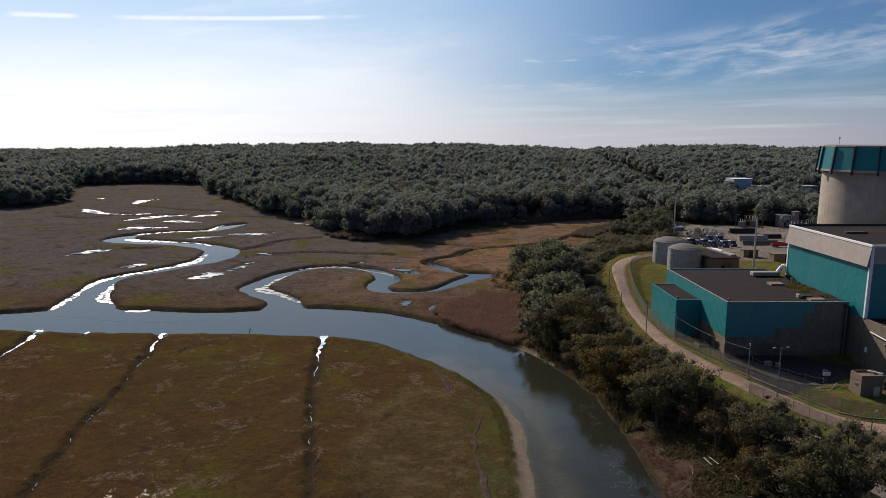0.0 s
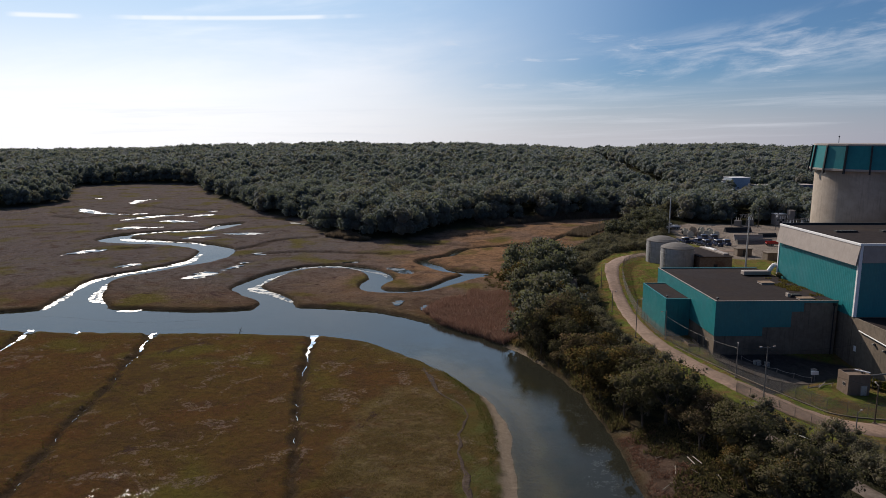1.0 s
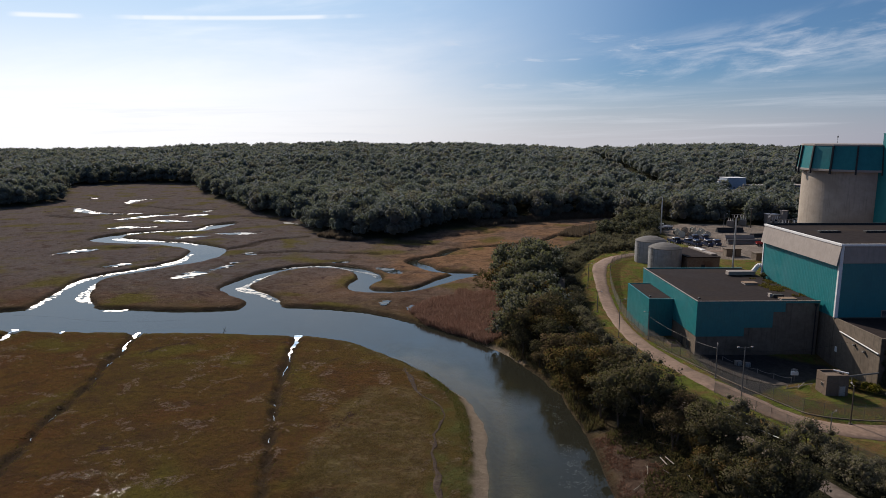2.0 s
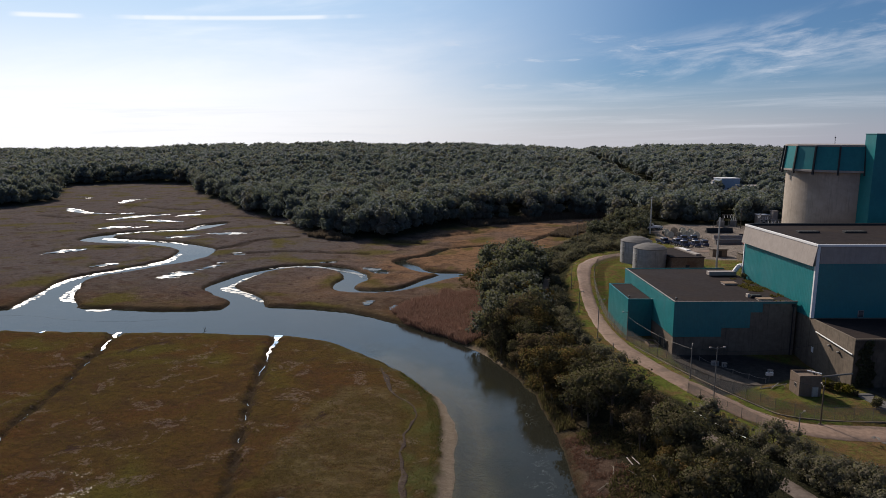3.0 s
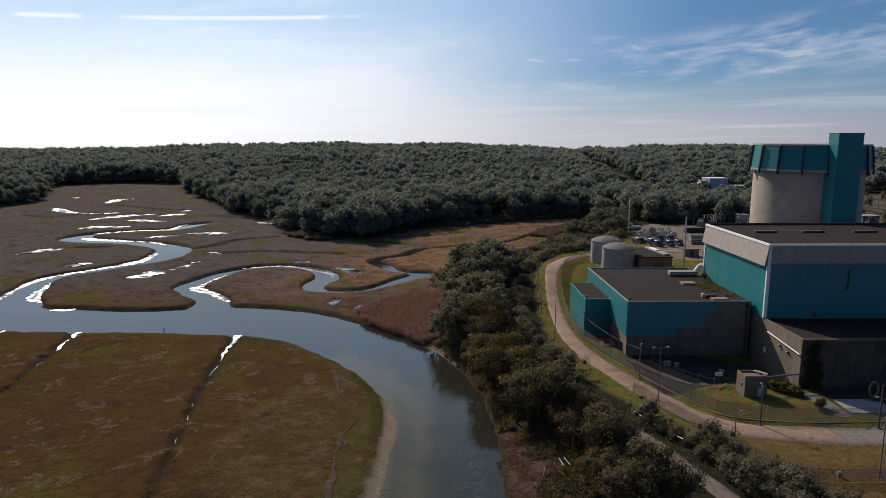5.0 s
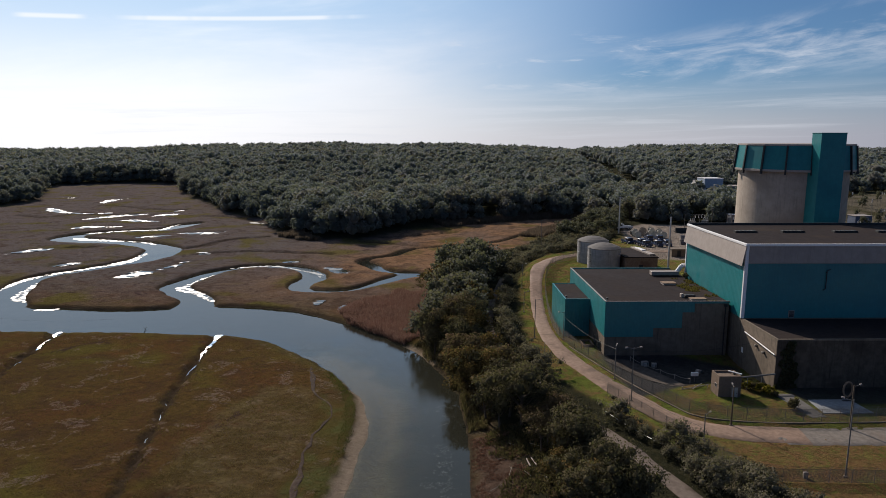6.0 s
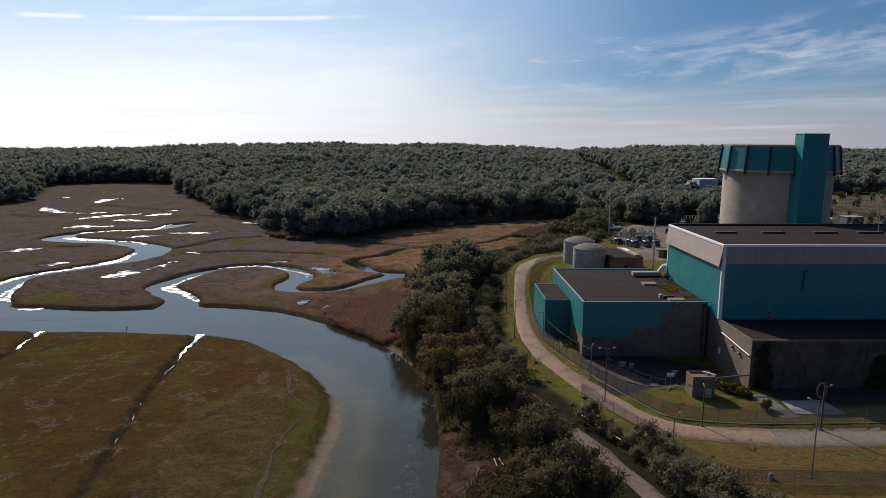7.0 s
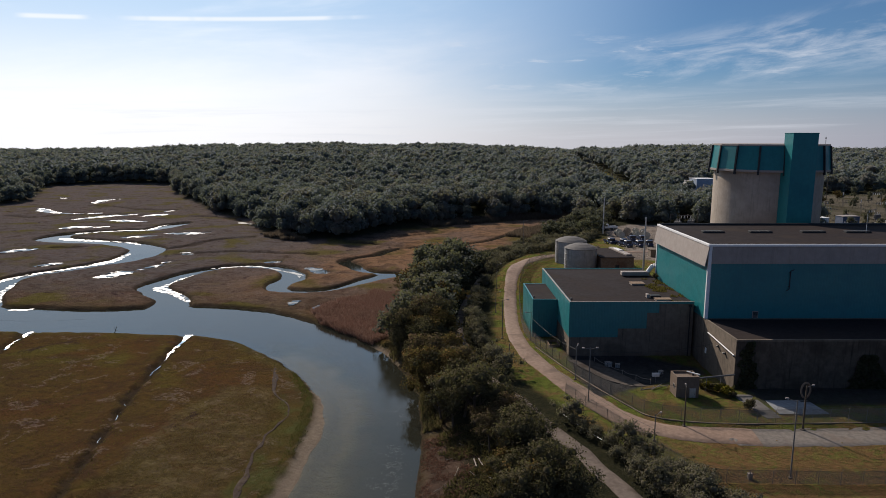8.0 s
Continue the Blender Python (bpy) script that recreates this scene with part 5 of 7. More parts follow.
# ---- poles, lamps, fences ----
def lamp_post(x, y, h, turn=0.0, heads=2, wood=False, r=0.11, group="lamp posts"):
    z = ground_at(x, y)
    t = thing("lamp_post", pose(x, y, z, 0, 0, turn), "slim weathered lamp post with floodlight heads" if heads else "plain slim post by the road", "lamp post" if heads else "post", group)
    part("pole", tube((0, 0, -0.3), (0, 0, h), r, r * 0.65, 8), BARK if wood else POST, t)
    part("footing", tube((0, 0, -0.2), (0, 0, 0.18), r * 2.6, r * 2.4, 10), CONCRETE, t)
    for k in range(heads):
        side = 1 if k == 0 else -1
        arm = part("arm", tube((0, 0, h - 0.25), (side * 1.15, 0, h - 0.02), 0.045, 0.04, 6), POST, t)
        head = part("lamp_head", box(side * 1.25 - 0.22, side * 1.25 + 0.22, -0.11, 0.11, h - 0.07, h + 0.08, 0.03), FASCIA, t, "white floodlight head")
        part("lens", box(side * 1.25 - 0.21, side * 1.25 + 0.21, -0.10, 0.10, h - 0.105, h - 0.075), GLASS, head)
    return t


def utility_pole(x, y, h, turn=0.0, arms=1, pale=False):
    z = ground_at(x, y)
    t = thing("utility_pole", pose(x, y, z, 0, 0, turn), "tall pale steel utility pole" if pale else "weathered wooden utility pole with crossarm", "utility pole", "utility poles")
    part("pole", tube((0, 0, -0.4), (0, 0, h), 0.34 if pale else 0.2, 0.2 if pale else 0.13, 10), STEEL if pale else BARK, t)
    for k in range(arms):
        zz = h - 0.5 - 1.3 * k
        arm = part("crossarm", box(-1.3, 1.3, -0.08, 0.08, zz - 0.09, zz + 0.09, 0.02), BARK, t)
        for u in (-1.2, -0.6, 0.6, 1.2):
            part("insulator", tube((u, 0, zz + 0.09), (u, 0, zz + 0.34), 0.07, 0.05, 6), TRIM, arm)


def cable(p, q, sag, label="dark overhead cable between poles", r=0.022, mat=None):
    p, q = Vector(p), Vector(q)
    t = thing("cable", Matrix.Translation(p), label, "cable", "overhead cables")
    bm = bmesh.new()
    pts = [p.lerp(q, k / 14) - Vector((0, 0, sag * 4 * (k / 14) * (1 - k / 14))) - p for k in range(15)]
    for a, b in zip(pts, pts[1:]):
        tube(a, b, r, None, 4, bm)
    part("wire", bm, mat or DARK, t)


POST = surface("post_paint", (0.13, 0.12, 0.11), (0.19, 0.17, 0.15), 4.0, 0.7, relief=0.004)
GLASS = surface("lamp_glass", (0.55, 0.56, 0.58), (0.62, 0.63, 0.65), 3.0, 0.1, relief=0.001, gloss=0.5)
lamp_post(54.2, 114.0, 9.8, 8)
lamp_post(53.4, 124.7, 6.6, 70, 1)
lamp_post(67.9, 104.6, 6.6, 80, 1, True, 0.14)
lamp_post(77.5, 89.0, 11.2, 150, 1)
lamp_post(86.2, 104.4, 7.3, 20, 1, True, 0.17)
lamp_post(61.8, 99.0, 4.3, 40, 1)
lamp_post(40.1, 149.7, 9.2, 15, 1)
lamp_post(46.5, 148.6, 6.6, 200, 1)
lamp_post(41.3, 137.8, 2.6, 0, 0)
lamp_post(39.6, 191.3, 7.1, 30, 1)
lamp_post(39.0, 171.8, 5.5, 30, 1)
lamp_post(122.7, 315.9, 6.9, 10, 1)
lamp_post(129.8, 316.9, 6.6, 10, 1)
lamp_post(51.3, 262.0, 13.2, 10, 1)
utility_pole(82.4, 196.0, 19.2, 10, 0, True)
utility_pole(88.5, 297.0, 16.2, 15, 1, True)
utility_pole(123.9, 377.0, 15, 15, 2)
utility_pole(121.3, 420, 16, 15, 2)
utility_pole(135.4, 316.9, 9.4, 40, 1)
utility_pole(219.9, 371, 25, 30, 1)
for yy in (560, 625, 695, 770, 850, 930):
    for side in (-4.5, 4.5):
        utility_pole(145 + (yy - 540) * 0.055 + side, yy, 15, 0, 1)
for dx in (-1.2, 0.0, 1.2):
    cable((123.9 + dx, 377, 17.6), (121.3 + dx, 420, 18.8), 0.8)
    cable((121.3 + dx, 420, 18.8), (141.6 + dx, 560, 19.5), 3.0)
cable((53.4, 124.7, 9.1), (80.5, 130.0, 9.0), 1.2)
cable((46.5, 148.6, 8.6), (53.4, 124.7, 9.0), 0.8)
cable((67.9, 104.6, 9.3), (53.9, 114.2, 12.4), 0.7)
cable((48.6, 107.6, 3.7), (54.8, 96.4, 3.6), 0.25, "pale weathered rail beside the old track", 0.05, STEEL)
cable((48.5, 124, 6.0), (61.5, 99, 5.2), 0.7)


def lattice_mast(x, y, h):
    t = thing("radio_mast", pose(x, y, ground_at(x, y)), "slender steel lattice mast on the wooded ridge", "mast")
    for k in range(3):
        a = 2 * math.pi * k / 3
        part("leg", tube((1.1 * math.cos(a), 1.1 * math.sin(a), -0.5), (0.35 * math.cos(a), 0.35 * math.sin(a), h), 0.12, 0.08, 5), DARK, t)
    for k in range(9):
        z0, z1 = h * k / 9, h * (k + 1) / 9
        r0, r1 = 1.1 - 0.75 * k / 9, 1.1 - 0.75 * (k + 1) / 9
        for j in range(3):
            a, b = 2 * math.pi * j / 3, 2 * math.pi * (j + 1) / 3
            part("brace", tube((r0 * math.cos(a), r0 * math.sin(a), z0), (r1 * math.cos(b), r1 * math.sin(b), z1), 0.05, None, 4), DARK, t)
    part("antenna", box(-0.9, 0.9, -0.9, 0.9, h - 2.6, h - 0.8, 0.2), DARK, t)
    part("spike", tube((0, 0, h - 0.5), (0, 0, h + 2.5), 0.06, 0.03, 5), DARK, t)


lattice_mast(556, 1060, 34)


def fence(pts, label, h=2.3, bay=3.0):
    """Chain-link fence: a post and a wire panel for every bay, rail and barbed strands on top."""
    s = spline(pts, 0.5)
    run = np.r_[0, np.cumsum(np.hypot(*np.diff(s[:, :2], axis=0).T))]
    stops = np.arange(0, run[-1], bay)
    px, py = np.interp(stops, run, s[:, 0]), np.interp(stops, run, s[:, 1])
    pz = lie(px[None, :], py[None, :])[0][0]
    t = thing("fence", Matrix.Translation((px[0], py[0], pz[0])), label, "fence")
    bm = tube((0, 0, -0.2), (0, 0, h), 0.04, 0.04, 6)
    tube((0, 0, h), (0.28, 0, h + 0.38), 0.025, 0.02, 5, bm)
    post = part("post", bm, POST, t)
    wires = bmesh.new()

    def strip(a, b, w=0.016):
        d = (Vector(b) - Vector(a)).normalized()
        o = Vector((-d.z, 0, d.x)) * w
        wires.faces.new([wires.verts.new(Vector(p) + k * o) for p, k in ((a, 1), (b, 1), (b, -1), (a, -1))])
    gap, top = 0.17, h - 0.05
    k = -top
    while k < bay:
        x0, x1 = max(k, 0), min(k + top, bay)
        strip((x0, 0, x0 - k + 0.05), (x1, 0, x1 - k + 0.05))
        strip((x0, 0, top - (x0 - k) + 0.05), (x1, 0, top - (x1 - k) + 0.05))
        k += gap
    strip((0, 0, h), (bay, 0, h), 0.025)
    for a in (0.12, 0.24, 0.36):
        strip((0, 0.02, h + a), (bay, 0.02, h + a), 0.01)
    panel = part("wire_panel", wires, POST, t)
    base = Vector((px[0], py[0], pz[0]))
    for i in range(len(px) - 1):
        yaw = math.atan2(py[i + 1] - py[i], px[i + 1] - px[i])
        o = Vector((px[i], py[i], pz[i])) - base
        for proto in (post, panel):
            ob = proto if i == 0 else new(proto.name.split(".")[0], proto.data)
            ob.parent = t
            tilt = math.atan2(pz[i + 1] - pz[i], bay) if proto is panel else 0
            ob.matrix_basis = Matrix.Translation(o) @ Matrix.Rotation(yaw, 4, "Z") @ Matrix.Rotation(-tilt, 4, "Y")


fence([(74, 231.7), (60.5, 224.6), (51.7, 213.4), (48.2, 203), (46.3, 191), (45.5, 176.3), (45.4, 155), (47.6, 144), (52, 132), (56.8, 121), (61, 112.5), (63.5, 108.5), (68.5, 106.8), (76, 106.3), (88, 107.2), (101, 108.4), (130, 110.5)], "grey chain-link perimeter fence along the road")
fence([(50.6, 117), (56.6, 105.2), (60.4, 97.5), (64.3, 88.8), (68, 87.2), (77, 87.2), (89, 88), (105, 89.6)], "grey chain-link fence at the edge of the rough grass", 1.9)


def kerb(pts):
    s = spline(pts, 1.0)
    bm = bmesh.new()
    rows = []
    for k, p in enumerate(s):
        d = s[min(k + 1, len(s) - 1)] - s[max(k - 1, 0)]
        nn = Vector((-d[1], d[0], 0)).normalized()
        z = 3.1
        rows.append([bm.verts.new(Vector((p[0], p[1], 0)) + nn * a + Vector((0, 0, zz))) for a, zz in ((-0.16, z - 1.1), (-0.14, z + 0.12), (0.14, z + 0.12), (0.16, z - 1.1))])
    for a, b in zip(rows, rows[1:]):
        for k in range(3):
            bm.faces.new((a[k], a[k + 1], b[k + 1], b[k]))
    tagged(part("kerb", bm, CONCRETE), "pale concrete kerb below the perimeter fence", "kerb", kind="structure")


kerb([(47.2, 143.6), (51.7, 131.6), (56.5, 120.6), (60.8, 112.1), (63.3, 108.2), (68.5, 106.5), (76, 106.0), (88, 106.9), (101, 108.1), (130, 110.2)])


# ---- roof gear and small parts of the plant ----
def roof_gear():
    for u0, u1 in ((5.6, 10.6), (16.3, 21.4), (28.1, 33.5), (38.1, 43.9), (49.5, 55)):
        t = thing("roof_vent", plant((u0 + u1) / 2, 17.9, 27.4), "low dark ridge vent on the flat hall roof", "roof vent", "roof vents")
        w = (u1 - u0) / 2
        slab(t, "curb", DARK, -w, w, -0.6, 0.6, 0, 0.28)
        for k in range(5):
            a = -w + 0.1 + k * (2 * w - 0.2) / 5
            slab(t, "hood", DARK, a, a + (2 * w - 0.6) / 5, -0.75, 0.75, 0.28, 0.42, 0.03)
    t = thing("roof_mast", plant(42.5, 17.2, 27.4), "thin grey mast on the flat hall roof", "mast")
    part("pole", tube((0, 0, 0), (0, 0, 4.6), 0.06, 0.04, 6), STEEL, t)
    part("base", box(-0.4, 0.4, -0.4, 0.4, 0, 0.15), DARK, t)
    t = thing("roof_hatch", plant(-7.3, 21.8, 14.55), "flat tan roof hatch on the low building", "roof hatch")
    slab(t, "curb", FASCIA, -1.5, 1.5, -1.1, 1.1, 0, 0.35)
    slab(t, "lid", RUSTY, -1.6, 1.6, -1.2, 1.2, 0.35, 0.45, 0.03)
    t = thing("roof_fan", plant(-8.9, 9.0, 14.55), "pale boxy fan unit on the low roof", "fan unit")
    slab(t, "housing", FASCIA, -0.3, 0.3, -0.5, 0.5, 0, 0.8, 0.05)
    slab(t, "duct", DARK, 0.6, 2.8, -0.5, 0.6, 0.0, 0.55, 0.05)
    t = thing("roof_hatch", plant(-6.4, 6.6, 14.55), "flat tan roof hatch on the low building", "roof hatch")
    slab(t, "curb", FASCIA, -1.6, 1.6, -0.8, 0.8, 0, 0.3)
    slab(t, "lid", RUSTY, -1.7, 1.7, -0.9, 0.9, 0.3, 0.38, 0.02)
    t = thing("roof_duct", plant(-4.2, 31.4, 14.55), "pale open duct across the low roof", "duct")
    slab(t, "trough", FASCIA, -4.2, 2.6, -0.9, 0.9, 0.2, 1.15, 0.06)
    bm = bmesh.new()
    pts = [(2.4, 0, 1.0), (2.9, 0, 1.7), (3.3, 0, 2.3), (3.7, 0, 2.6), (4.15, 0, 2.6)]
    for a, b in zip(pts, pts[1:]):
        tube(a, b, 0.55, 0.55, 12, bm)
    part("elbow", bm, TRIM, t, "white curved duct elbow")
    for u in (-3.6, -1, 1.6):
        slab(t, "leg", DARK, u, u + 0.2, -0.7, 0.7, 0, 0.2)
    for u, v in ((-26.3, 4.6), (-32.1, 18.0)):
        z = 14.84 if u > -30 else 12.0
        t = thing("corner_camera", plant(u, v, z), "small dark camera on the parapet corner", "camera", "parapet cameras")
        part("bracket", tube((0, 0, 0), (0, 0, 0.5), 0.05, 0.05, 6), DARK, t)
        slab(t, "housing", DARK, -0.2, 0.2, -0.45, 0.2, 0.45, 0.75, 0.05)
    t = thing("wall_pipe", plant(16.6, -0.03), "dark bent vent pipe on the hall front", "pipe")
    bm = tube((0, -0.2, 18.5), (0, -0.2, 22.2), 0.09, 0.09, 8)
    tube((0, -0.2, 22.2), (0.7, -0.2, 22.5), 0.09, 0.09, 8, bm)
    tube((0, -0.2, 18.5), (-0.5, -0.2, 18.2), 0.09, 0.09, 8, bm)
    part("pipe", bm, DARK, t)
    for z in (19, 21.8):
        slab(t, "clip", DARK, -0.15, 0.15, -0.2, 0.0, z, z + 0.12)
    t = thing("wall_hatch", plant(10.2, -0.03), "dark louvred hatch low on the hall front", "hatch")
    slab(t, "frame", FASCIA, -0.6, 0.6, -0.10, -0.0, 12.5, 13.95, 0.02)
    for k in range(5):
        slab(t, "louvre", DARK, -0.48, 0.48, -0.16, -0.1, 12.62 + k * 0.25, 12.8 + k * 0.25)
    t = thing("wall_handrail", plant(0.05, 0), "white pipe rail along the concrete annex side", "pipe rail")
    part("pipe", tube((-0.28, -2.6, 10.25), (-0.28, -14.4, 9.45), 0.13, 0.13, 8), TRIM, t)
    for k in range(5):
        v = -3.4 - k * 2.6
        z = 10.25 + (v + 2.6) * 0.068
        part("bracket", tube((0.0, v, z - 0.5), (-0.28, v, z), 0.05, 0.05, 6), DARK, t)
    for v, z in ((-7.2, 9.0), (-10.2, 8.6)):
        t = thing("wall_lamp", plant(0.05, v, z - 0.4), "small dark lamp on the annex side wall", "wall lamp", "wall lamps")
        slab(t, "plate", DARK, -0.08, 0.0, -0.2, 0.2, 0, 0.5)
        slab(t, "housing", POST, -0.5, -0.08, -0.25, 0.25, 0.1, 0.45, 0.06)
    # doors of the low building, with a landing before them
    for v in (8.2, 11.6):
        t = thing("service_door", plant(-26.5, v, 2.4), "dark recessed steel service door in the concrete base", "door", "service doors")
        slab(t, "frame", CONCRETE, -0.12, 0.0, -1.0, 1.0, 0, 2.9)
        leaf = slab(t, "leaf", DARK, -0.16, -0.12, -0.8, 0.8, 0.05, 2.7)
        part("handle", box(-0.2, -0.16, 0.5, 0.65, 1.1, 1.3), STEEL, leaf)
    t = thing("loading_dock", plant(-28.4, 12.0, 2.3), "weathered wooden loading bin beside the doors", "bin")
    for a in ((-1.2, 1.2, -1.9, -1.75), (-1.2, 1.2, 1.75, 1.9), (-1.2, -1.05, -1.75, 1.75), (1.05, 1.2, -1.75, 1.75)):
        slab(t, "side", RUSTY, *a, 0, 1.3, 0.02)
    slab(t, "floor", RUSTY, -1.05, 1.05, -1.75, 1.75, 0.1, 0.2)
    slab(t, "load", DARK, -0.9, 0.9, -1.5, 1.5, 0.2, 0.8, 0.1)
    t = thing("corner_downpipe", plant(-1.3, 4.5), "dark downpipe on the concrete front", "downpipe")
    part("pipe", tube((0, -0.14, 2.0), (0, -0.14, 14.2), 0.12, 0.12, 8), DARK, t)
    slab(t, "hopper", DARK, -0.3, 0.3, -0.4, 0.0, 13.6, 14.2, 0.05)
    t = thing("annex_sign", plant(0.05, -1.5, 5.6), "small pale panel on the concrete side wall", "panel")
    slab(t, "board", TRIM, -0.06, 0.0, -0.35, 0.35, 0, 1.1)


RUSTY = surface("rusty_board", (0.17, 0.11, 0.07), (0.24, 0.17, 0.12), 3.0, 0.85, relief=0.01, stain=(0.13, 0.075, 0.05))
roof_gear()


def tank_gear(x, y, h):
    t = thing("tank_ladder", pose(x, y, ground_at(x, y) - 0.1, 0, 0, 205), "dark caged ladder on the storage tank", "ladder", "tank ladders")
    for u in (-0.25, 0.25):
        part("stringer", tube((5.12, u, 0), (5.12, u, h + 0.4), 0.04, 0.04, 6), DARK, t)
    for k in range(18):
        part("rung", tube((5.12, -0.25, 0.3 + k * h / 18), (5.12, 0.25, 0.3 + k * h / 18), 0.025, 0.025, 5), DARK, t)
    for k in range(3):
        slab(t, "bracket", DARK, 4.98, 5.12, -0.3, 0.3, 0.6 + k * 2.2, 0.7 + k * 2.2)


tank_gear(65.8, 207.5, 6.9)
tank_gear(64.2, 218.8, 7.2)


def hut_parts():
    t = thing("hut_door", plant(-9.1, -18.6, 2.75), "grey steel door of the block hut", "door")
    slab(t, "frame", FASCIA, -0.6, 0.6, -0.06, 0.0, 0, 2.15)
    leaf = slab(t, "leaf", STEEL, -0.48, 0.48, -0.1, -0.06, 0.05, 2.05)
    part("handle", box(0.3, 0.4, -0.15, -0.1, 1.0, 1.12), DARK, leaf)
    t = thing("hut_window", plant(-12.0, -17.4, 4.6), "small dark window in the hut side", "window")
    slab(t, "frame", FASCIA, -0.05, 0.0, -0.4, 0.4, 0, 0.7)
    slab(t, "pane", DARK, -0.07, -0.05, -0.32, 0.32, 0.08, 0.62)
    t = thing("roof_pipe", plant(-8.5, -16.8, 6.6), "white pipe lying on the hut roof", "pipe")
    part("pipe", tube((-0.7, 1.0, 0.35), (0.9, -0.9, 0.4), 0.13, 0.13, 8), TRIM, t)
    part("stand", box(-0.15, 0.15, -0.15, 0.15, 0, 0.3), DARK, t)
    t = thing("pipe_bridge", plant(-8, -15.9, 0), "grey pipe run from the hut to the annex", "pipe")
    part("pipe", tube((0, 0, 5.6), (8.0, 1.2, 5.9), 0.17, 0.17, 8), POST, t)
    for u in (2.6, 5.4):
        part("support", tube((u, 0.15 * u, 2.6), (u, 0.15 * u, 5.7), 0.07, 0.07, 6), POST, t)
    t = thing("barrier_rail", plant(-17.2, -15.0, 2.5), "bent pale guard rail at the yard edge", "rail")
    for k, (a, b) in enumerate((((0, 0, 0.6), (5.5, 1.0, 1.2)), ((0, 0, 0.2), (5.5, 1.0, 0.5)), ((1.8, -0.6, 0.9), (4.6, 2.2, 0.9)))):
        part("rail", tube(a, b, 0.09, 0.09, 6), FASCIA, t)
    for u in (0.2, 2.6, 5.2):
        part("post", tube((u, 0.18 * u, -0.4), (u, 0.18 * u, 1.2), 0.07, 0.07, 6), FASCIA, t)
    t = thing("floodlight", plant(-12.6, -9.4, 2.4), "pale floodlight on a short stand in the yard", "floodlight")
    part("stand", tube((0, 0, 0), (0, 0, 2.2), 0.07, 0.06, 6), POST, t)
    part("head", box(-0.7, 0.7, -0.2, 0.2, 1.2, 1.9, 0.05), TRIM, t)
    posts = [(58.9, 136.3), (61.0, 132.6), (63.2, 129.3), (65.2, 126.5), (67.3, 123.9)]
    t = thing("rope_barrier", pose(0, 0, 0), "sagging pale rope barrier across the dark yard", "barrier")
    tops = [Vector((x, y, ground_at(x, y) + 0.95)) for x, y in posts]
    for p in tops:
        part("post", tube(p - Vector((0, 0, 1.1)), p + Vector((0, 0, 0.1)), 0.05, 0.05, 6), FASCIA, t)
    for a, b in zip(tops, tops[1:]):
        bm = bmesh.new()
        run = [a.lerp(b, k / 6) - Vector((0, 0, 0.9 * (k / 6) * (1 - k / 6))) for k in range(7)]
        for p, q in zip(run, run[1:]):
            tube(p, q, 0.035, 0.035, 5, bm)
        part("rope", bm, FASCIA, t)
    for x, y, turn, w, hgt in ((61.4, 134.4, 12, 1.3, 0.9), (63.1, 133.7, -8, 0.9, 0.7), (71.0, 130.6, 30, 0.8, 0.6)):
        t = thing("crate", pose(x, y, ground_at(x, y) - 0.02, 0, 0, turn), "small grey steel storage crate on the yard asphalt", "crate", "yard crates")
        part("body", box(-w / 2, w / 2, -0.4, 0.4, 0, hgt, 0.03), STEEL, t)
        part("lid", box(-w / 2 - 0.04, w / 2 + 0.04, -0.44, 0.44, hgt, hgt + 0.08, 0.02), FASCIA, t)
        for sx in (-0.3, 0.3):
            part("batten", box(sx * w - 0.04, sx * w + 0.04, -0.43, -0.4, 0.04, hgt - 0.04), DARK, t)
    t = thing("rust_ring", plant(9.9, -20.6, 2.6), "large rusty steel ring on a stand", "ring")
    bm = bmesh.new()
    ring = [Vector((0.8 * math.cos(a), 0, 2.6 + 1.35 * math.sin(a))) for a in [2 * math.pi * k / 28 for k in range(28)]]
    for a, b in zip(ring, ring[1:] + ring[:1]):
        tube(a, b, 0.17, 0.17, 8, bm)
    part("hoop", bm, RUSTY, t)
    part("stand", box(-0.9, 0.9, -0.4, 0.4, 0, 0.6, 0.05), DARK, t)


hut_parts()


def pad(name, pts, material, label, lift=0.06):
    bm = bmesh.new()
    top = []
    for u, v in pts:
        p = plant(u, v).translation
        top.append(bm.verts.new((p.x, p.y, ground_at(p.x, p.y) + lift)))
    face = bm.faces.new(top)
    made = bmesh.ops.extrude_face_region(bm, geom=[face])
    for e in made["geom"]:
        if isinstance(e, bmesh.types.BMVert):
            e.co.z -= 0.4
    tagged(part(name, bm, material), label, "pavement", kind="structure")


pad("pavement", [(-1.6, -17.4), (1.9, -17.4), (2.4, -27.3), (-0.2, -27.6)], ASPHALT, "grey concrete path beside the annex yard")
pad("pavement", [(3.2, -20.2), (10.6, -20.0), (11.2, -26.0), (2.7, -26.0)], surface("pale_pad", (0.17, 0.175, 0.185), (0.24, 0.245, 0.255), 1.5, 0.8, relief=0.01, stain=(0.16, 0.155, 0.15)), "pale concrete pad in the annex yard", 0.09)
pad("pavement", [(-27.2, 2.2), (-22, -8), (-18.5, -13.0), (-15.5, -13.0), (-18, -4), (-22, 2.5)], surface("stained_apron", (0.055, 0.046, 0.041), (0.092, 0.078, 0.069), 1.2, 0.9, relief=0.03, stain=(0.045, 0.034, 0.028), gloss=0.05), "stained grey concrete apron by the yard")


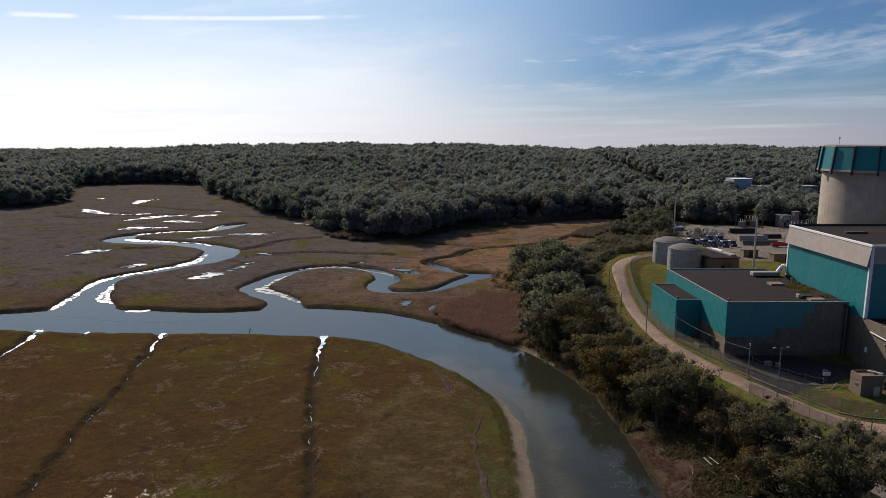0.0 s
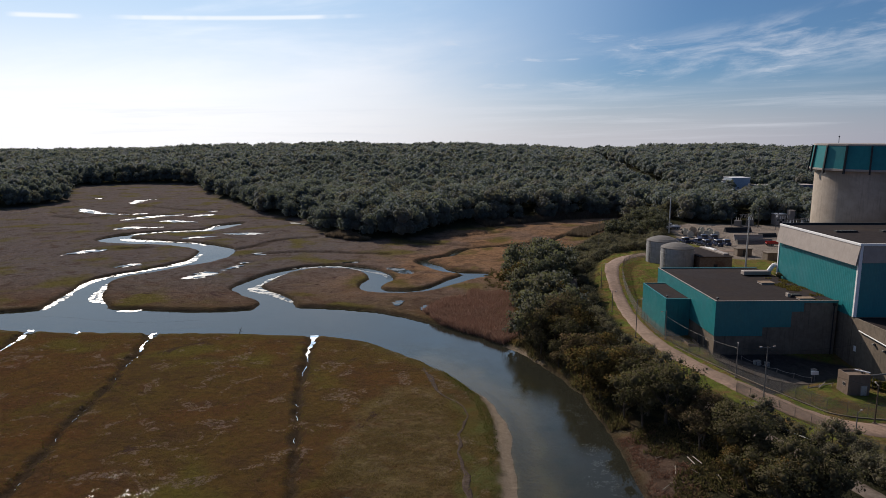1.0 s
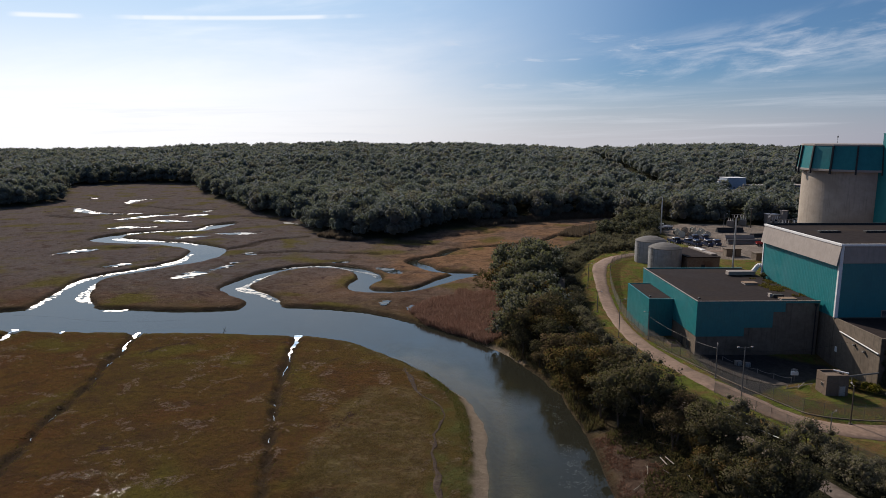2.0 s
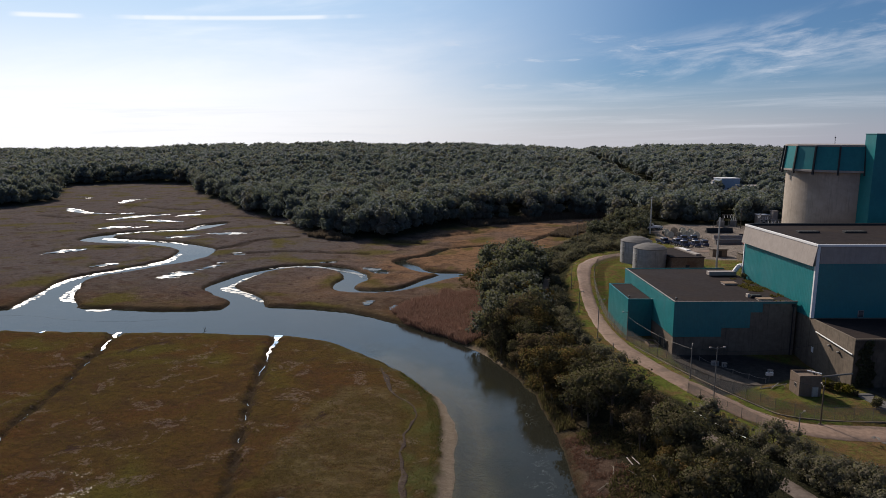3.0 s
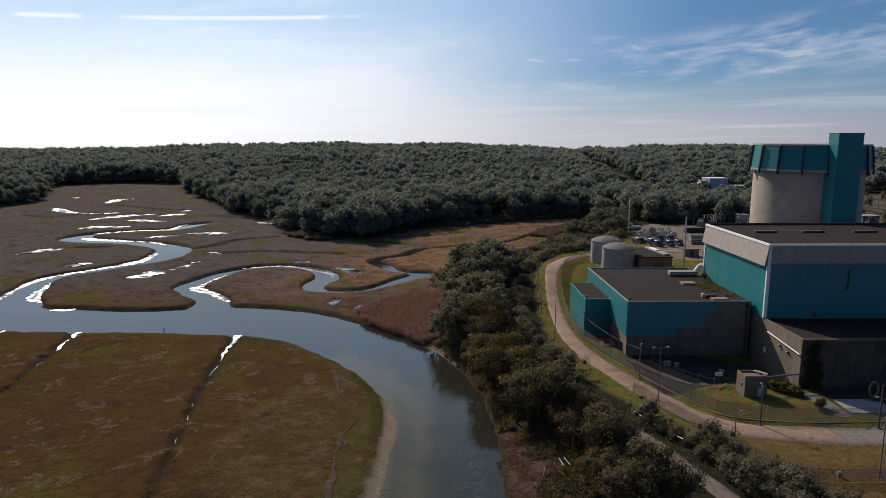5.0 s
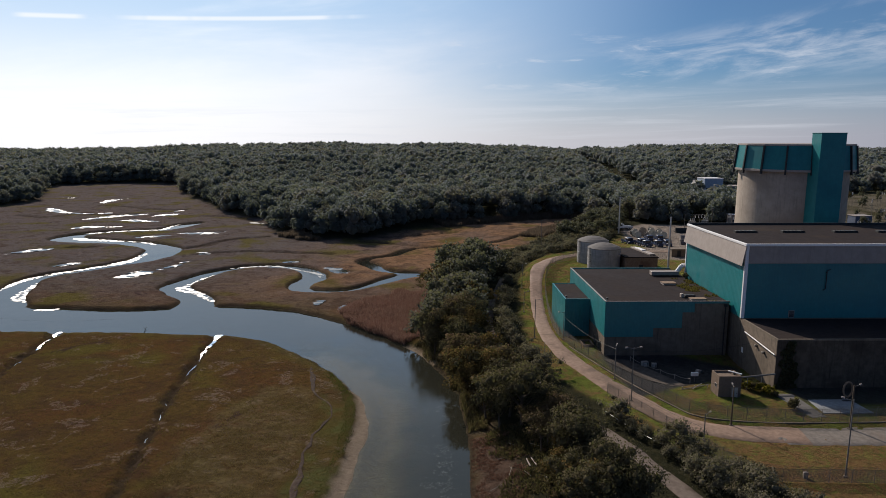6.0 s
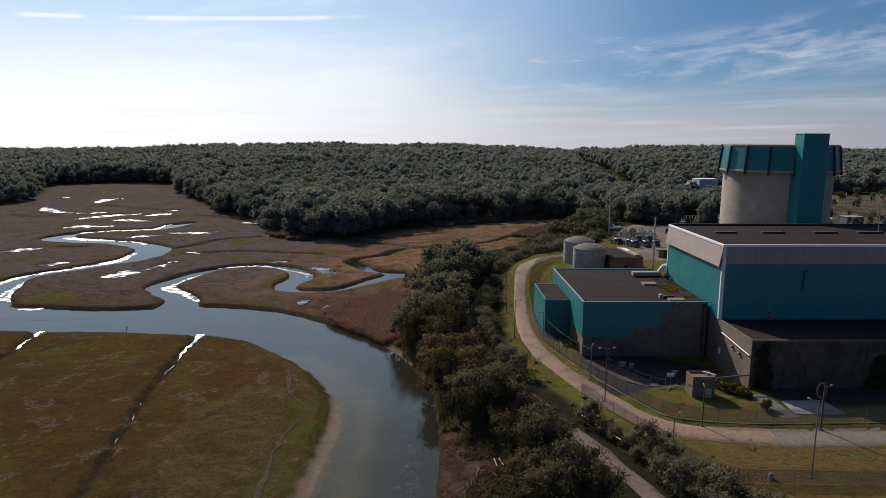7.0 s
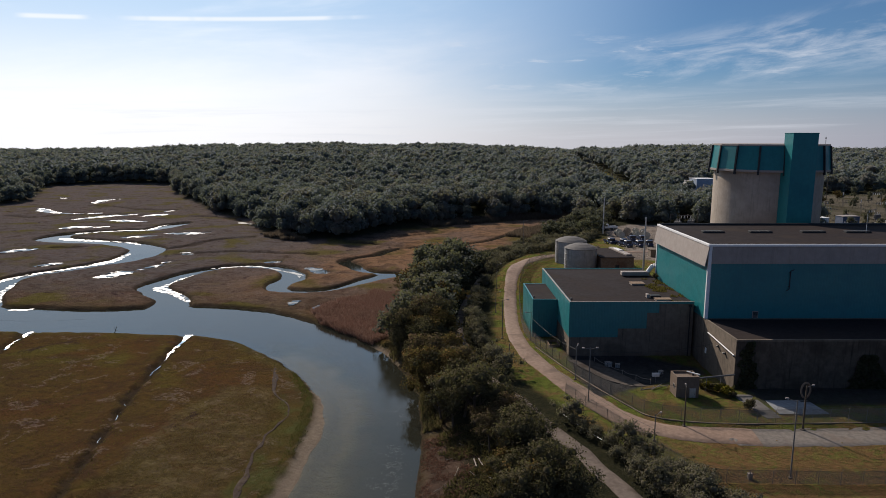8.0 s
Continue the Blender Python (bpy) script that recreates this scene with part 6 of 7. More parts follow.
# ---- the lot behind ----
def cable_drum(x, y, turn, r=1.6, w=1.7, full=True):
    t = thing("cable_drum", pose(x, y, ground_at(x, y), 0, 0, turn), "wooden cable drum wound with dark cable" if full else "bare pale wooden cable drum", "cable drum", "cable drums")
    lay = pose(0, 0, r, 0, 90)

    def disc(name, a, b, rr, mat):
        bm = lathe([(rr * 0.97, a), (rr, a + 0.03), (rr, b - 0.03), (rr * 0.97, b)], 28)
        bm.transform(lay)
        part(name, bm, mat, t)
    face = PALEWOOD if full else WOOD
    disc("flange", -w / 2, -w / 2 + 0.14, r, face)
    disc("flange", w / 2 - 0.14, w / 2, r, face)
    disc("winding", -w / 2 + 0.14, w / 2 - 0.14, r * (0.86 if full else 0.5), DARK if full else WOOD)
    disc("hub", w / 2, w / 2 + 0.05, r * 0.25, STEEL)


PALEWOOD = surface("pale_wood", (0.42, 0.38, 0.29), (0.58, 0.53, 0.42), 2.0, 0.7, relief=0.01, stain=(0.22, 0.18, 0.11))
WOOD = surface("weathered_wood", (0.20, 0.165, 0.125), (0.29, 0.245, 0.19), 3.0, 0.8, relief=0.01)
for k, (x, y) in enumerate([(95.6, 297.2), (99.2, 297.6), (102.8, 297.9), (106.4, 298.0), (93.8, 291.4), (97.4, 291.8), (101.0, 292.0), (104.6, 292.2), (94.2, 285.6), (97.8, 285.9), (101.4, 286.2), (104.6, 284.6)]):
    cable_drum(x, y, 75 + 11 * ((k * 7) % 5), 1.4 if k % 3 else 1.15, 1.5, k % 4 != 1)
cable_drum(73.2, 236.1, 70, 1.3, 1.5, False)
cable_drum(75.5, 234.7, 70, 1.3, 1.5, False)


def truck(x, y, turn, colour, label, bed=6.0):
    t = thing("truck", pose(x, y, ground_at(x, y), 0, 0, turn), label, "truck", "parked trucks")
    slab(t, "chassis", DARK, -0.5, 0.5, -bed / 2 - 0.5, bed / 2 + 2.2, 0.65, 0.95)
    bm = box(-1.15, 1.15, bed / 2 + 0.2, bed / 2 + 2.3, 0.8, 2.7, 0.12)
    cab = part("cab", bm, colour, t)
    part("windscreen", box(-1.0, 1.0, bed / 2 + 2.29, bed / 2 + 2.33, 1.7, 2.5, 0.01), GLASSY, cab)
    for sx in (-1, 1):
        part("side_window", box(sx * 1.16 - 0.02, sx * 1.16 + 0.02, bed / 2 + 0.9, bed / 2 + 1.9, 1.75, 2.45), GLASSY, cab)
    slab(t, "bonnet", colour, -1.0, 1.0, bed / 2 + 2.3, bed / 2 + 3.4, 0.75, 1.6, 0.12)
    slab(t, "bed", colour, -1.2, 1.2, -bed / 2, bed / 2, 0.95, 1.15, 0.03)
    for sx in (-1, 1):
        slab(t, "bed_side", colour, sx * 1.2 - 0.05, sx * 1.2 + 0.05, -bed / 2, bed / 2, 1.15, 1.75)
    for v in (-bed / 2 + 0.8, -bed / 2 + 2.0, bed / 2 + 2.4):
        for sx in (-1, 1):
            bm = lathe([(0.46, -0.15), (0.5, -0.1), (0.5, 0.1), (0.46, 0.15)], 18)
            bm.transform(Matrix.Translation((sx * 1.0, v, 0.5)) @ pose(0, 0, 0, 0, 90))
            wheel = part("wheel", bm, DARK, t)
            bm = lathe([(0.24, -0.17), (0.26, -0.16), (0.26, 0.16), (0.24, 0.17)], 12)
            bm.transform(Matrix.Translation((sx * 1.0, v, 0.5)) @ pose(0, 0, 0, 0, 90))
            part("rim", bm, STEEL, wheel)


GLASSY = surface("dark_glass", (0.02, 0.024, 0.028), (0.03, 0.034, 0.038), 1.0, 0.08, relief=0.0005, gloss=0.6)
NAVY = surface("navy_paint", (0.02, 0.03, 0.07), (0.03, 0.04, 0.085), 2.0, 0.4, relief=0.002, gloss=0.4)
RED = surface("red_paint", (0.35, 0.03, 0.025), (0.42, 0.045, 0.035), 2.0, 0.45, relief=0.002, gloss=0.4)
for x, y, a in ((85.6, 269.0, 195), (89.5, 266.0, 200), (100.4, 278.2, 185), (96.6, 278.0, 180), (93.4, 255.0, 195), (88.7, 254.6, 200), (97.8, 258.0, 190)):
    truck(x, y, a, NAVY, "dark blue flatbed truck parked in the lot", 3.4)
truck(115.9, 254.9, 262, RED, "red flatbed truck parked in the lot", 5.5)
truck(95.4, 311.4, 100, TRIM, "white truck parked by the trees", 4.0)


def shed(x, y, turn, w, d, h, wall, roof, label, windows=0):
    z = ground_at(x, y)
    t = thing("shed", pose(x, y, z, 0, 0, turn), label, "shed")
    slab(t, "wall", wall, -w / 2, w / 2, -d / 2, d / 2, -0.5, h)
    slab(t, "roof", roof, -w / 2 - 0.25, w / 2 + 0.25, -d / 2 - 0.25, d / 2 + 0.25, h, h + 0.25, 0.03)
    slab(t, "door", DARK, -0.6, 0.6, -d / 2 - 0.05, -d / 2, 0.0, 2.1)
    for k in range(windows):
        u = -w / 2 + (k + 0.5) * w / windows
        win = slab(t, "window", TRIM, u - 0.7, u + 0.7, -d / 2 - 0.07, -d / 2, 1.0 + h * 0.2, 2.2 + h * 0.2)
        part("pane", box(u - 0.6, u + 0.6, -d / 2 - 0.1, -d / 2 - 0.07, 1.1 + h * 0.2, 2.1 + h * 0.2), GLASSY, win)


NAVYWALL = surface("dark_blue_wall", (0.07, 0.09, 0.14), (0.10, 0.12, 0.17), 0.8, 0.7, relief=0.01, seams=1.0)
BLUEWALL = surface("blue_grey_wall", (0.26, 0.31, 0.38), (0.32, 0.37, 0.44), 0.8, 0.7, relief=0.01, seams=1.0)
shed(75.8, 212.0, 4, 10.0, 17.0, 4.3, RUSTY, ROOF, "long low brown shed with a dark roof")
t = thing("roof_trough", pose(78.9, 213.0, ground_at(75.8, 212) + 4.55, 0, 0, 12), "pale trough lying on the shed roof", "duct")
slab(t, "trough", FASCIA, -0.9, 0.9, -7, 7, 0.0, 0.5, 0.05)
slab(t, "cover", TRIM, -0.7, 0.7, -1, 4, 0.5, 0.75, 0.05)
shed(95.2, 231.2, 4, 5.0, 3.0, 2.4, CONCRETE, CONCRETE, "small concrete store at the lot edge")
shed(104.2, 224.4, 6, 9.0, 3.2, 2.3, CONCRETE, CONCRETE, "long concrete store at the lot edge")
shed(149.5, 328.1, 8, 5.0, 4.0, 5.4, FASCIA, TRIM, "white switch house behind the lot", 2)
shed(154.5, 326.5, 8, 2.4, 2.4, 7.2, FASCIA, FASCIA, "pale narrow plant house behind the lot")
shed(205, 530, 10, 15, 12, 11.5, BLUEWALL, TRIM, "blue-grey office building beyond the trees", 4)
shed(196, 534, 10, 6, 10, 9.0, TRIM, FASCIA, "white office wing beyond the trees", 2)
shed(236, 520, 8, 46, 12, 7.5, NAVYWALL, FASCIA, "long dark blue warehouse beyond the trees", 10)
shed(205.5, 346.0, 12, 5.5, 5.0, 4.6, TRIM, TRIM, "small white equipment house in the substation")
shed(224.5, 357.0, 8, 9.0, 6.0, 5.2, NAVYWALL, FASCIA, "dark blue control house in the substation", 2)
shed(106.0, 197.8, 4.2, 9, 7, 7.0, FASCIA, ROOF, "tan plant house beside the reactor building")


def stack(x, y, turn, label, n, r, length, mat):
    t = thing("pipe_stack", pose(x, y, ground_at(x, y), 0, 0, turn), label, "stack")
    k, row, count = 0, 0, n
    while count > 0:
        for i in range(count):
            part("pipe", tube((-length / 2, (i - (count - 1) / 2) * 2 * r, r + row * 1.74 * r), (length / 2, (i - (count - 1) / 2) * 2 * r, r + row * 1.74 * r), r, r, 10), mat, t)
        row += 1
        count -= 1


stack(120.5, 302.3, 6, "stack of dark timber poles in the lot", 4, 0.30, 12, DARK)
stack(127.5, 288.0, 10, "stack of dark timber poles in the lot", 3, 0.3, 8, DARK)
stack(116.0, 279.3, 3, "stack of pale pipes in the lot", 4, 0.3, 12, FASCIA)
stack(112.6, 264.5, 4, "stack of grey steel pipes in the lot", 4, 0.28, 14, POST)


def gantry(x, y, turn, h, w):
    t = thing("gantry", pose(x, y, ground_at(x, y), 0, 0, turn), "grey steel substation gantry with insulators", "gantry", "substation gantries")
    for u in (-w / 2, w / 2):
        for a in (-0.35, 0.35):
            part("leg", tube((u + a, -0.4, 0), (u + a * 0.4, 0, h), 0.07, 0.05, 5), POST, t)
    beam = part("beam", box(-w / 2 - 0.5, w / 2 + 0.5, -0.12, 0.12, h - 0.18, h + 0.06), POST, t)
    for k in range(4):
        u = -w / 2 + (k + 0.5) * w / 4
        part("insulator", tube((u, 0, h - 1.5), (u, 0, h - 0.3), 0.12, 0.08, 6), TRIM, beam)


for k, (x, y, h) in enumerate([(222, 400, 9), (236, 404, 8), (252, 396, 10), (268, 404, 8), (282, 410, 10), (300, 405, 9), (228, 440, 9), (248, 446, 11), (270, 450, 9), (292, 452, 9), (245, 372, 7), (262, 378, 8), (143.8, 301.9, 6), (151.3, 305.6, 6), (158.8, 309.4, 7), (208, 428, 10), (216, 450, 10), (142.0, 313.1, 7), (131, 320, 6), (147, 317, 6)]):
    gantry(x, y, 8 + 25 * (k % 3), h, 6 + k % 3)
for k, (x, y) in enumerate([(256, 386), (266, 389), (276, 386), (290, 392), (240, 388), (146.6, 309.4), (154.1, 314.1), (232, 372), (247, 360), (258, 366), (236, 350), (216, 342), (270, 372), (284, 378), (128, 322), (135, 325)]):
    t = thing("transformer", pose(x, y, ground_at(x, y), 0, 0, 10 * k), "grey transformer with bushings on a pad", "transformer", "transformers")
    slab(t, "tank", POST, -1.5, 1.5, -1, 1, 0.2, 2.8, 0.08)
    slab(t, "pad", CONCRETE, -1.9, 1.9, -1.4, 1.4, -0.2, 0.2)
    for u in (-0.9, 0, 0.9):
        part("bushing", tube((u, 0, 2.8), (u, 0, 4.1), 0.14, 0.07, 7), TRIM, t)


# ---- reeds, weeds, marsh grass, drift ----
def blades(name, poly, count, h, w, mat, label, seed, lift=0.0, lean=0.25, category="reeds", test=None):
    """A stand of many upright tapering blades."""
    rng = np.random.default_rng(seed)
    xs, ys = [p[0] for p in poly], [p[1] for p in poly]
    x, y = rng.uniform(min(xs), max(xs), count * 4), rng.uniform(min(ys), max(ys), count * 4)
    d = -poly_sdf(x, y, poly) + 7.0 * (fbm(x, y, 0.16, 4, seed) - 0.5) - 1.2 * rng.random(len(x))
    ok = d > 0
    x, y = x[ok][:count], y[ok][:count]
    z, dw, *_ = lie(x[None, :], y[None, :])
    ok = dw[0] > 0.3
    if test is not None:
        ok &= test(x, y, dw[0])
    x, y, z = x[ok], y[ok], z[0][ok]
    n = len(x)
    hh = h * rng.uniform(0.55, 1.15, n) * (0.75 + 0.5 * fbm(x, y, 0.3, 2, seed + 3))
    a = rng.uniform(0, np.pi, n)
    ex, ey = np.cos(a) * w, np.sin(a) * w
    lx, ly = rng.normal(size=n) * lean * hh, rng.normal(size=n) * lean * hh
    b = np.stack([x, y, z - 0.1 + lift], -1)
    v = np.stack([b + np.stack([-ex, -ey, 0 * x], -1), b + np.stack([ex, ey, 0 * x], -1), b + np.stack([lx + ex * 0.5, ly + ey * 0.5, hh], -1), b + np.stack([lx - ex * 0.5, ly - ey * 0.5, hh * 0.92], -1)], 1).reshape(-1, 3)
    me = mesh_np(name, v, np.arange(len(v)).reshape(-1, 4), dict(tree=np.repeat(rng.random(n) * 0.5 + 0.5 * fbm(x, y, 0.1, 2, seed + 8), 4)))
    tagged(part(name, me, mat), label, category, kind="stuff")


RUSTREED = leaf_mat("rust_reeds", (0.125, 0.076, 0.056), (0.245, 0.166, 0.125), (0.225, 0.118, 0.088), 0.42, glow=(0.22, 0.12, 0.09))
TANREED = leaf_mat("tan_reeds", (0.100, 0.076, 0.056), (0.165, 0.130, 0.096), (0.130, 0.096, 0.066), 0.4, glow=(0.14, 0.11, 0.075))
MEADOW = leaf_mat("meadow_blades", (0.054, 0.033, 0.009), (0.144, 0.094, 0.024), (0.094, 0.076, 0.017))
WEED = leaf_mat("weed_leaves", (0.050, 0.038, 0.019), (0.112, 0.082, 0.042), (0.150, 0.090, 0.060), 0.35)
blades("reeds", [(-13, 178), (-6, 168), (0, 156.5), (5, 151), (12, 150), (15, 172), (13, 199), (2, 203), (-9, 188)], 52000, 1.3, 0.05, RUSTREED, "reddish brown stand of tall reeds", 1)
blades("reeds", [(8, 352), (53, 384), (92, 398), (96, 412), (88, 408), (50, 394), (2, 360)], 24000, 2.2, 0.18, TANREED, "pale tan reeds along the edge of the woods", 2)
blades("reeds", [(-70, 313), (-52, 299), (-44, 301), (-48, 306), (-66, 320)], 9000, 2.0, 0.13, TANREED, "pale tan reeds along the edge of the woods", 3)
blades("reeds", [(55, 318), (64, 330), (84, 366), (78, 372), (56, 345), (46, 322)], 9000, 1.8, 0.14, TANREED, "pale tan reeds along the edge of the woods", 4)
blades("reeds", [(13, 149), (18, 137.5), (24, 121.5), (26.8, 105), (29, 105), (28, 122), (22, 139), (17, 150)], 5000, 1.1, 0.10, WEED, "rough bank grass at the water's edge", 5)
blades("marsh_grass", [(-125, 78), (8, 78), (8, 110), (2, 130), (-20, 150), (-125, 158)], 46000, 0.22, 0.07, MEADOW, "low olive and ochre marsh grass", 6, 0.0, 0.6, "grass", lambda x, y, d: stroke_sdf(x, y, BEACH, 8) > 1.2)
blades("bank_grass", [(-135, 150), (-20, 145), (10, 120), (9, 78), (-5, 78), (-10, 120), (-135, 140)], 22000, 0.38, 0.07, leaf_mat("bank_blades", (0.038, 0.041, 0.011), (0.098, 0.098, 0.024), (0.090, 0.064, 0.019)), "greener grass fringing the creek bank", 8, 0.0, 0.4, "grass", lambda x, y, d: (d < 2.2) & (stroke_sdf(x, y, RIVER, 22) < 3.5) & (stroke_sdf(x, y, BEACH, 8) > 1.0))
blades("bank_grass", [(-9, 145), (0, 132), (6, 121), (8, 110), (8, 78), (3, 78), (2, 108), (-3, 126), (-11, 142)], 9000, 0.3, 0.06, leaf_mat("lush_blades", (0.048, 0.048, 0.014), (0.100, 0.096, 0.028), (0.105, 0.074, 0.028)), "tall green grass hanging over the sandy beach", 14, 0.0, 0.35, "grass", lambda x, y, d: (stroke_sdf(x, y, BEACH, 8) > 0.25 - 1.2 * (fbm(x, y, 0.35, 2, 44) - 0.5)) & (stroke_sdf(x, y, BEACH, 8) < 2.6 - 2.5 * (fbm(x, y, 0.25, 3, 46) - 0.4)))
blades("lodged_grass", [(-19, 80), (0.3, 80), (0, 100), (1, 112), (-4, 119), (-13, 117), (-18, 100)], 22000, 0.26, 0.045, leaf_mat("straw_blades", (0.110, 0.080, 0.030), (0.215, 0.160, 0.065), (0.160, 0.112, 0.042), 0.45, glow=(0.18, 0.13, 0.05)), "flattened straw-coloured marsh grass in swathes", 19, 0.0, 1.1, "grass", lambda x, y, d: fbm(x * 0.5 + y * 0.2, y, 0.55, 3, 48) > 0.44)
blades("weeds", [(26, 104), (32, 104), (35, 92), (36, 74), (26, 74)], 9000, 0.32, 0.08, leaf_mat("dead_stems", (0.100, 0.052, 0.034), (0.24, 0.150, 0.105), (0.15, 0.070, 0.046), 0.3, glow=(0.16, 0.09, 0.06)), "dead brown stalks and litter on the mud", 15, 0.0, 0.9, "weeds", lambda x, y, d: fbm(x, y, 0.5, 3, 47) > 0.47)
blades("weeds", [(27.5, 105), (33, 106), (38, 99), (40, 90), (42, 76), (29, 76)], 5000, 0.6, 0.12, WEED, "tangled brown and green bank weeds", 9, 0.0, 0.7, "weeds", lambda x, y, d: fbm(x, y, 0.2, 3, 40) > 0.46)


def weed_clumps(name, poly, count, size, seed, mat, label):
    rng = np.random.default_rng(seed)
    xs, ys = [p[0] for p in poly], [p[1] for p in poly]
    x, y = rng.uniform(min(xs), max(xs), count * 3), rng.uniform(min(ys), max(ys), count * 3)
    ok = inside(x, y, poly) & (fbm(x, y, 0.15, 3, seed) > 0.45)
    x, y = x[ok][:count], y[ok][:count]
    z = lie(x[None, :], y[None, :])[0][0]
    vs, tr = [], []
    for i in range(len(x)):
        r = size * rng.uniform(0.5, 1.3)
        p, out = crown_points(rng, 60, r, r * 1.1, 4)
        vs.append((clumps(rng, 0.16, out, 1.0) + p[:, None, :] + (x[i], y[i], z[i] - 0.15)).reshape(-1, 3))
        tr.append(np.full(240, rng.random()))
    v = np.vstack(vs)
    tagged(part(name, mesh_np(name, v, np.arange(len(v)).reshape(-1, 4), dict(tree=np.concatenate(tr))), mat), label, "undergrowth", kind="stuff")


weed_clumps("undergrowth", [(28, 104), (33, 107), (40, 98), (42, 90), (44, 76), (34, 76), (35, 92), (33, 100)], 70, 0.6, 3, WEED, "low tangled undergrowth on the muddy bank")
weed_clumps("undergrowth", BELT, 620, 1.7, 4, TREE, "dark green undergrowth below the bank trees")
weed_clumps("undergrowth", [(14, 149), (19, 138), (24, 122), (27, 106), (30, 106), (28, 122), (22, 140), (17, 151)], 90, 1.0, 7, TREE, "dark green undergrowth below the bank trees")
weed_clumps("undergrowth", SCRUB, 260, 0.9, 5, SHRUB, "grey-green undergrowth between the shrubs")
weed_clumps("undergrowth", [(12, 152), (16, 170), (14, 200), (11, 226), (14, 250), (6, 240), (6, 205), (9, 172)], 120, 0.9, 6, WEED, "brown scrub at the edge of the reeds")


def foam():
    rng = np.random.default_rng(31)
    y = 76 + 44 * rng.random(26000) ** 1.5
    x = 22.6 - 0.045 * (y - 80) + rng.normal(size=len(y)) * 1.5
    keep = (fbm(x, y, 0.5, 4, 51) > 0.50 + 0.03 * np.abs(x - 22.5)) & (fbm(x, y, 1.6, 2, 53) > 0.48) & (water_sdf(x[None, :], y[None, :])[0] < -0.8)
    x, y = x[keep][:2600], y[keep][:2600]
    n = len(x)
    a, w = rng.uniform(0, 3.1, n), rng.uniform(0.02, 0.055, n)
    p = np.stack([x, y, np.full(n, 0.012)], -1)
    e1 = np.stack([np.cos(a), np.sin(a), 0 * a], -1) * w[:, None]
    e2 = np.stack([-np.sin(a), np.cos(a), 0 * a], -1) * (w * rng.uniform(0.3, 0.8, n))[:, None]
    q = np.stack([p - e1, p - e2, p + e1 * 0.8, p + e2 * 1.2], 1).reshape(-1, 3)
    ob = part("foam", mesh_np("foam", q, np.arange(n * 4).reshape(-1, 4)), surface("river_foam", (0.10, 0.115, 0.11), (0.17, 0.185, 0.18), 4.0, 0.6, relief=0.002))
    tagged(ob, "flecks of pale foam drifting on the river", "foam", kind="stuff")


foam()


def glitter():
    rng = np.random.default_rng(77)
    x, y = rng.uniform(-49.5, -40.5, 2600), rng.uniform(78, 88, 2600)
    keep = (fbm(x, y, 0.5, 3, 61) + 0.10 * np.exp(-((x + 45) ** 2 / 9 + (y - 80.8) ** 2 / 3)) > 0.57) & (fbm(x, y, 1.8, 2, 62) > 0.45)
    x, y = x[keep][:420], y[keep][:420]
    n = len(x)
    a, w = rng.uniform(0, 3.1, n), rng.uniform(0.02, 0.07, n) * np.where(y < 83, 1.0, 0.5)
    p = np.stack([x, y, lie(x[None, :], y[None, :])[0][0] + 0.09], -1)
    e1 = np.stack([np.cos(a), np.sin(a), 0 * a], -1) * w[:, None]
    e2 = np.stack([-np.sin(a), np.cos(a), 0 * a], -1) * (w * rng.uniform(0.4, 0.9, n))[:, None]
    q = np.stack([p - e1, p - e2, p + e1 * 0.8, p + e2 * 1.2], 1).reshape(-1, 3)
    ob = part("puddles", mesh_np("puddles", q, np.arange(n * 4).reshape(-1, 4), dict(calm=np.full(n * 4, 0.5), glint=np.full(n * 4, 0.5))), WATER)
    tagged(ob, "tiny puddles glittering between the marsh grass", "puddle", kind="stuff")


glitter()
film("ripple_line", [(-121, 171.2, 0.2), (-109, 170.4, 0.3), (-97.5, 167.6, 0.4), (-89.3, 166.8, 0.45), (-80.3, 167.3, 0.4), (-71.4, 169.4, 0.2)], 0.2, 0.014, 0.7, lambda x, y: dict(calm=0 * x + 0.3, glint=0.02 + 0.16 * sstep(0.4, 0.65, fbm(x, y, 0.8, 3, 44)), shallow=0 * x), "bright ripple line on the tidal river", 0.35)


def roof_moss():
    rng = np.random.default_rng(21)
    u, v = rng.uniform(-6.5, -0.75, 5000), rng.uniform(5, 33, 5000)
    keep = fbm(u, v, 0.3, 3, 33) + 0.05 * u > 0.36
    u, v = u[keep], v[keep]
    n = len(u)
    h, a = rng.uniform(0.1, 0.4, n), rng.uniform(0, 3.1, n)
    b = np.stack([u, v, np.full(n, 14.54)], -1)
    e = np.stack([np.cos(a), np.sin(a), 0 * a], -1) * 0.09
    tip = b + np.stack([rng.normal(size=n) * 0.1, rng.normal(size=n) * 0.1, h], -1)
    q = np.stack([b - e, b + e, tip + e * 0.4, tip - e * 0.4], 1).reshape(-1, 3)
    ob = part("roof_moss", mesh_np("roof_moss", q, np.arange(n * 4).reshape(-1, 4), dict(tree=np.repeat(rng.random(n), 4))), MEADOW)
    ob.matrix_world = plant(0, 0)
    tagged(ob, "dry grass and moss growing along the roof edge", "moss", kind="stuff")


roof_moss()
IVY = leaf_mat("ivy_leaves", (0.035, 0.036, 0.020), (0.075, 0.072, 0.040))


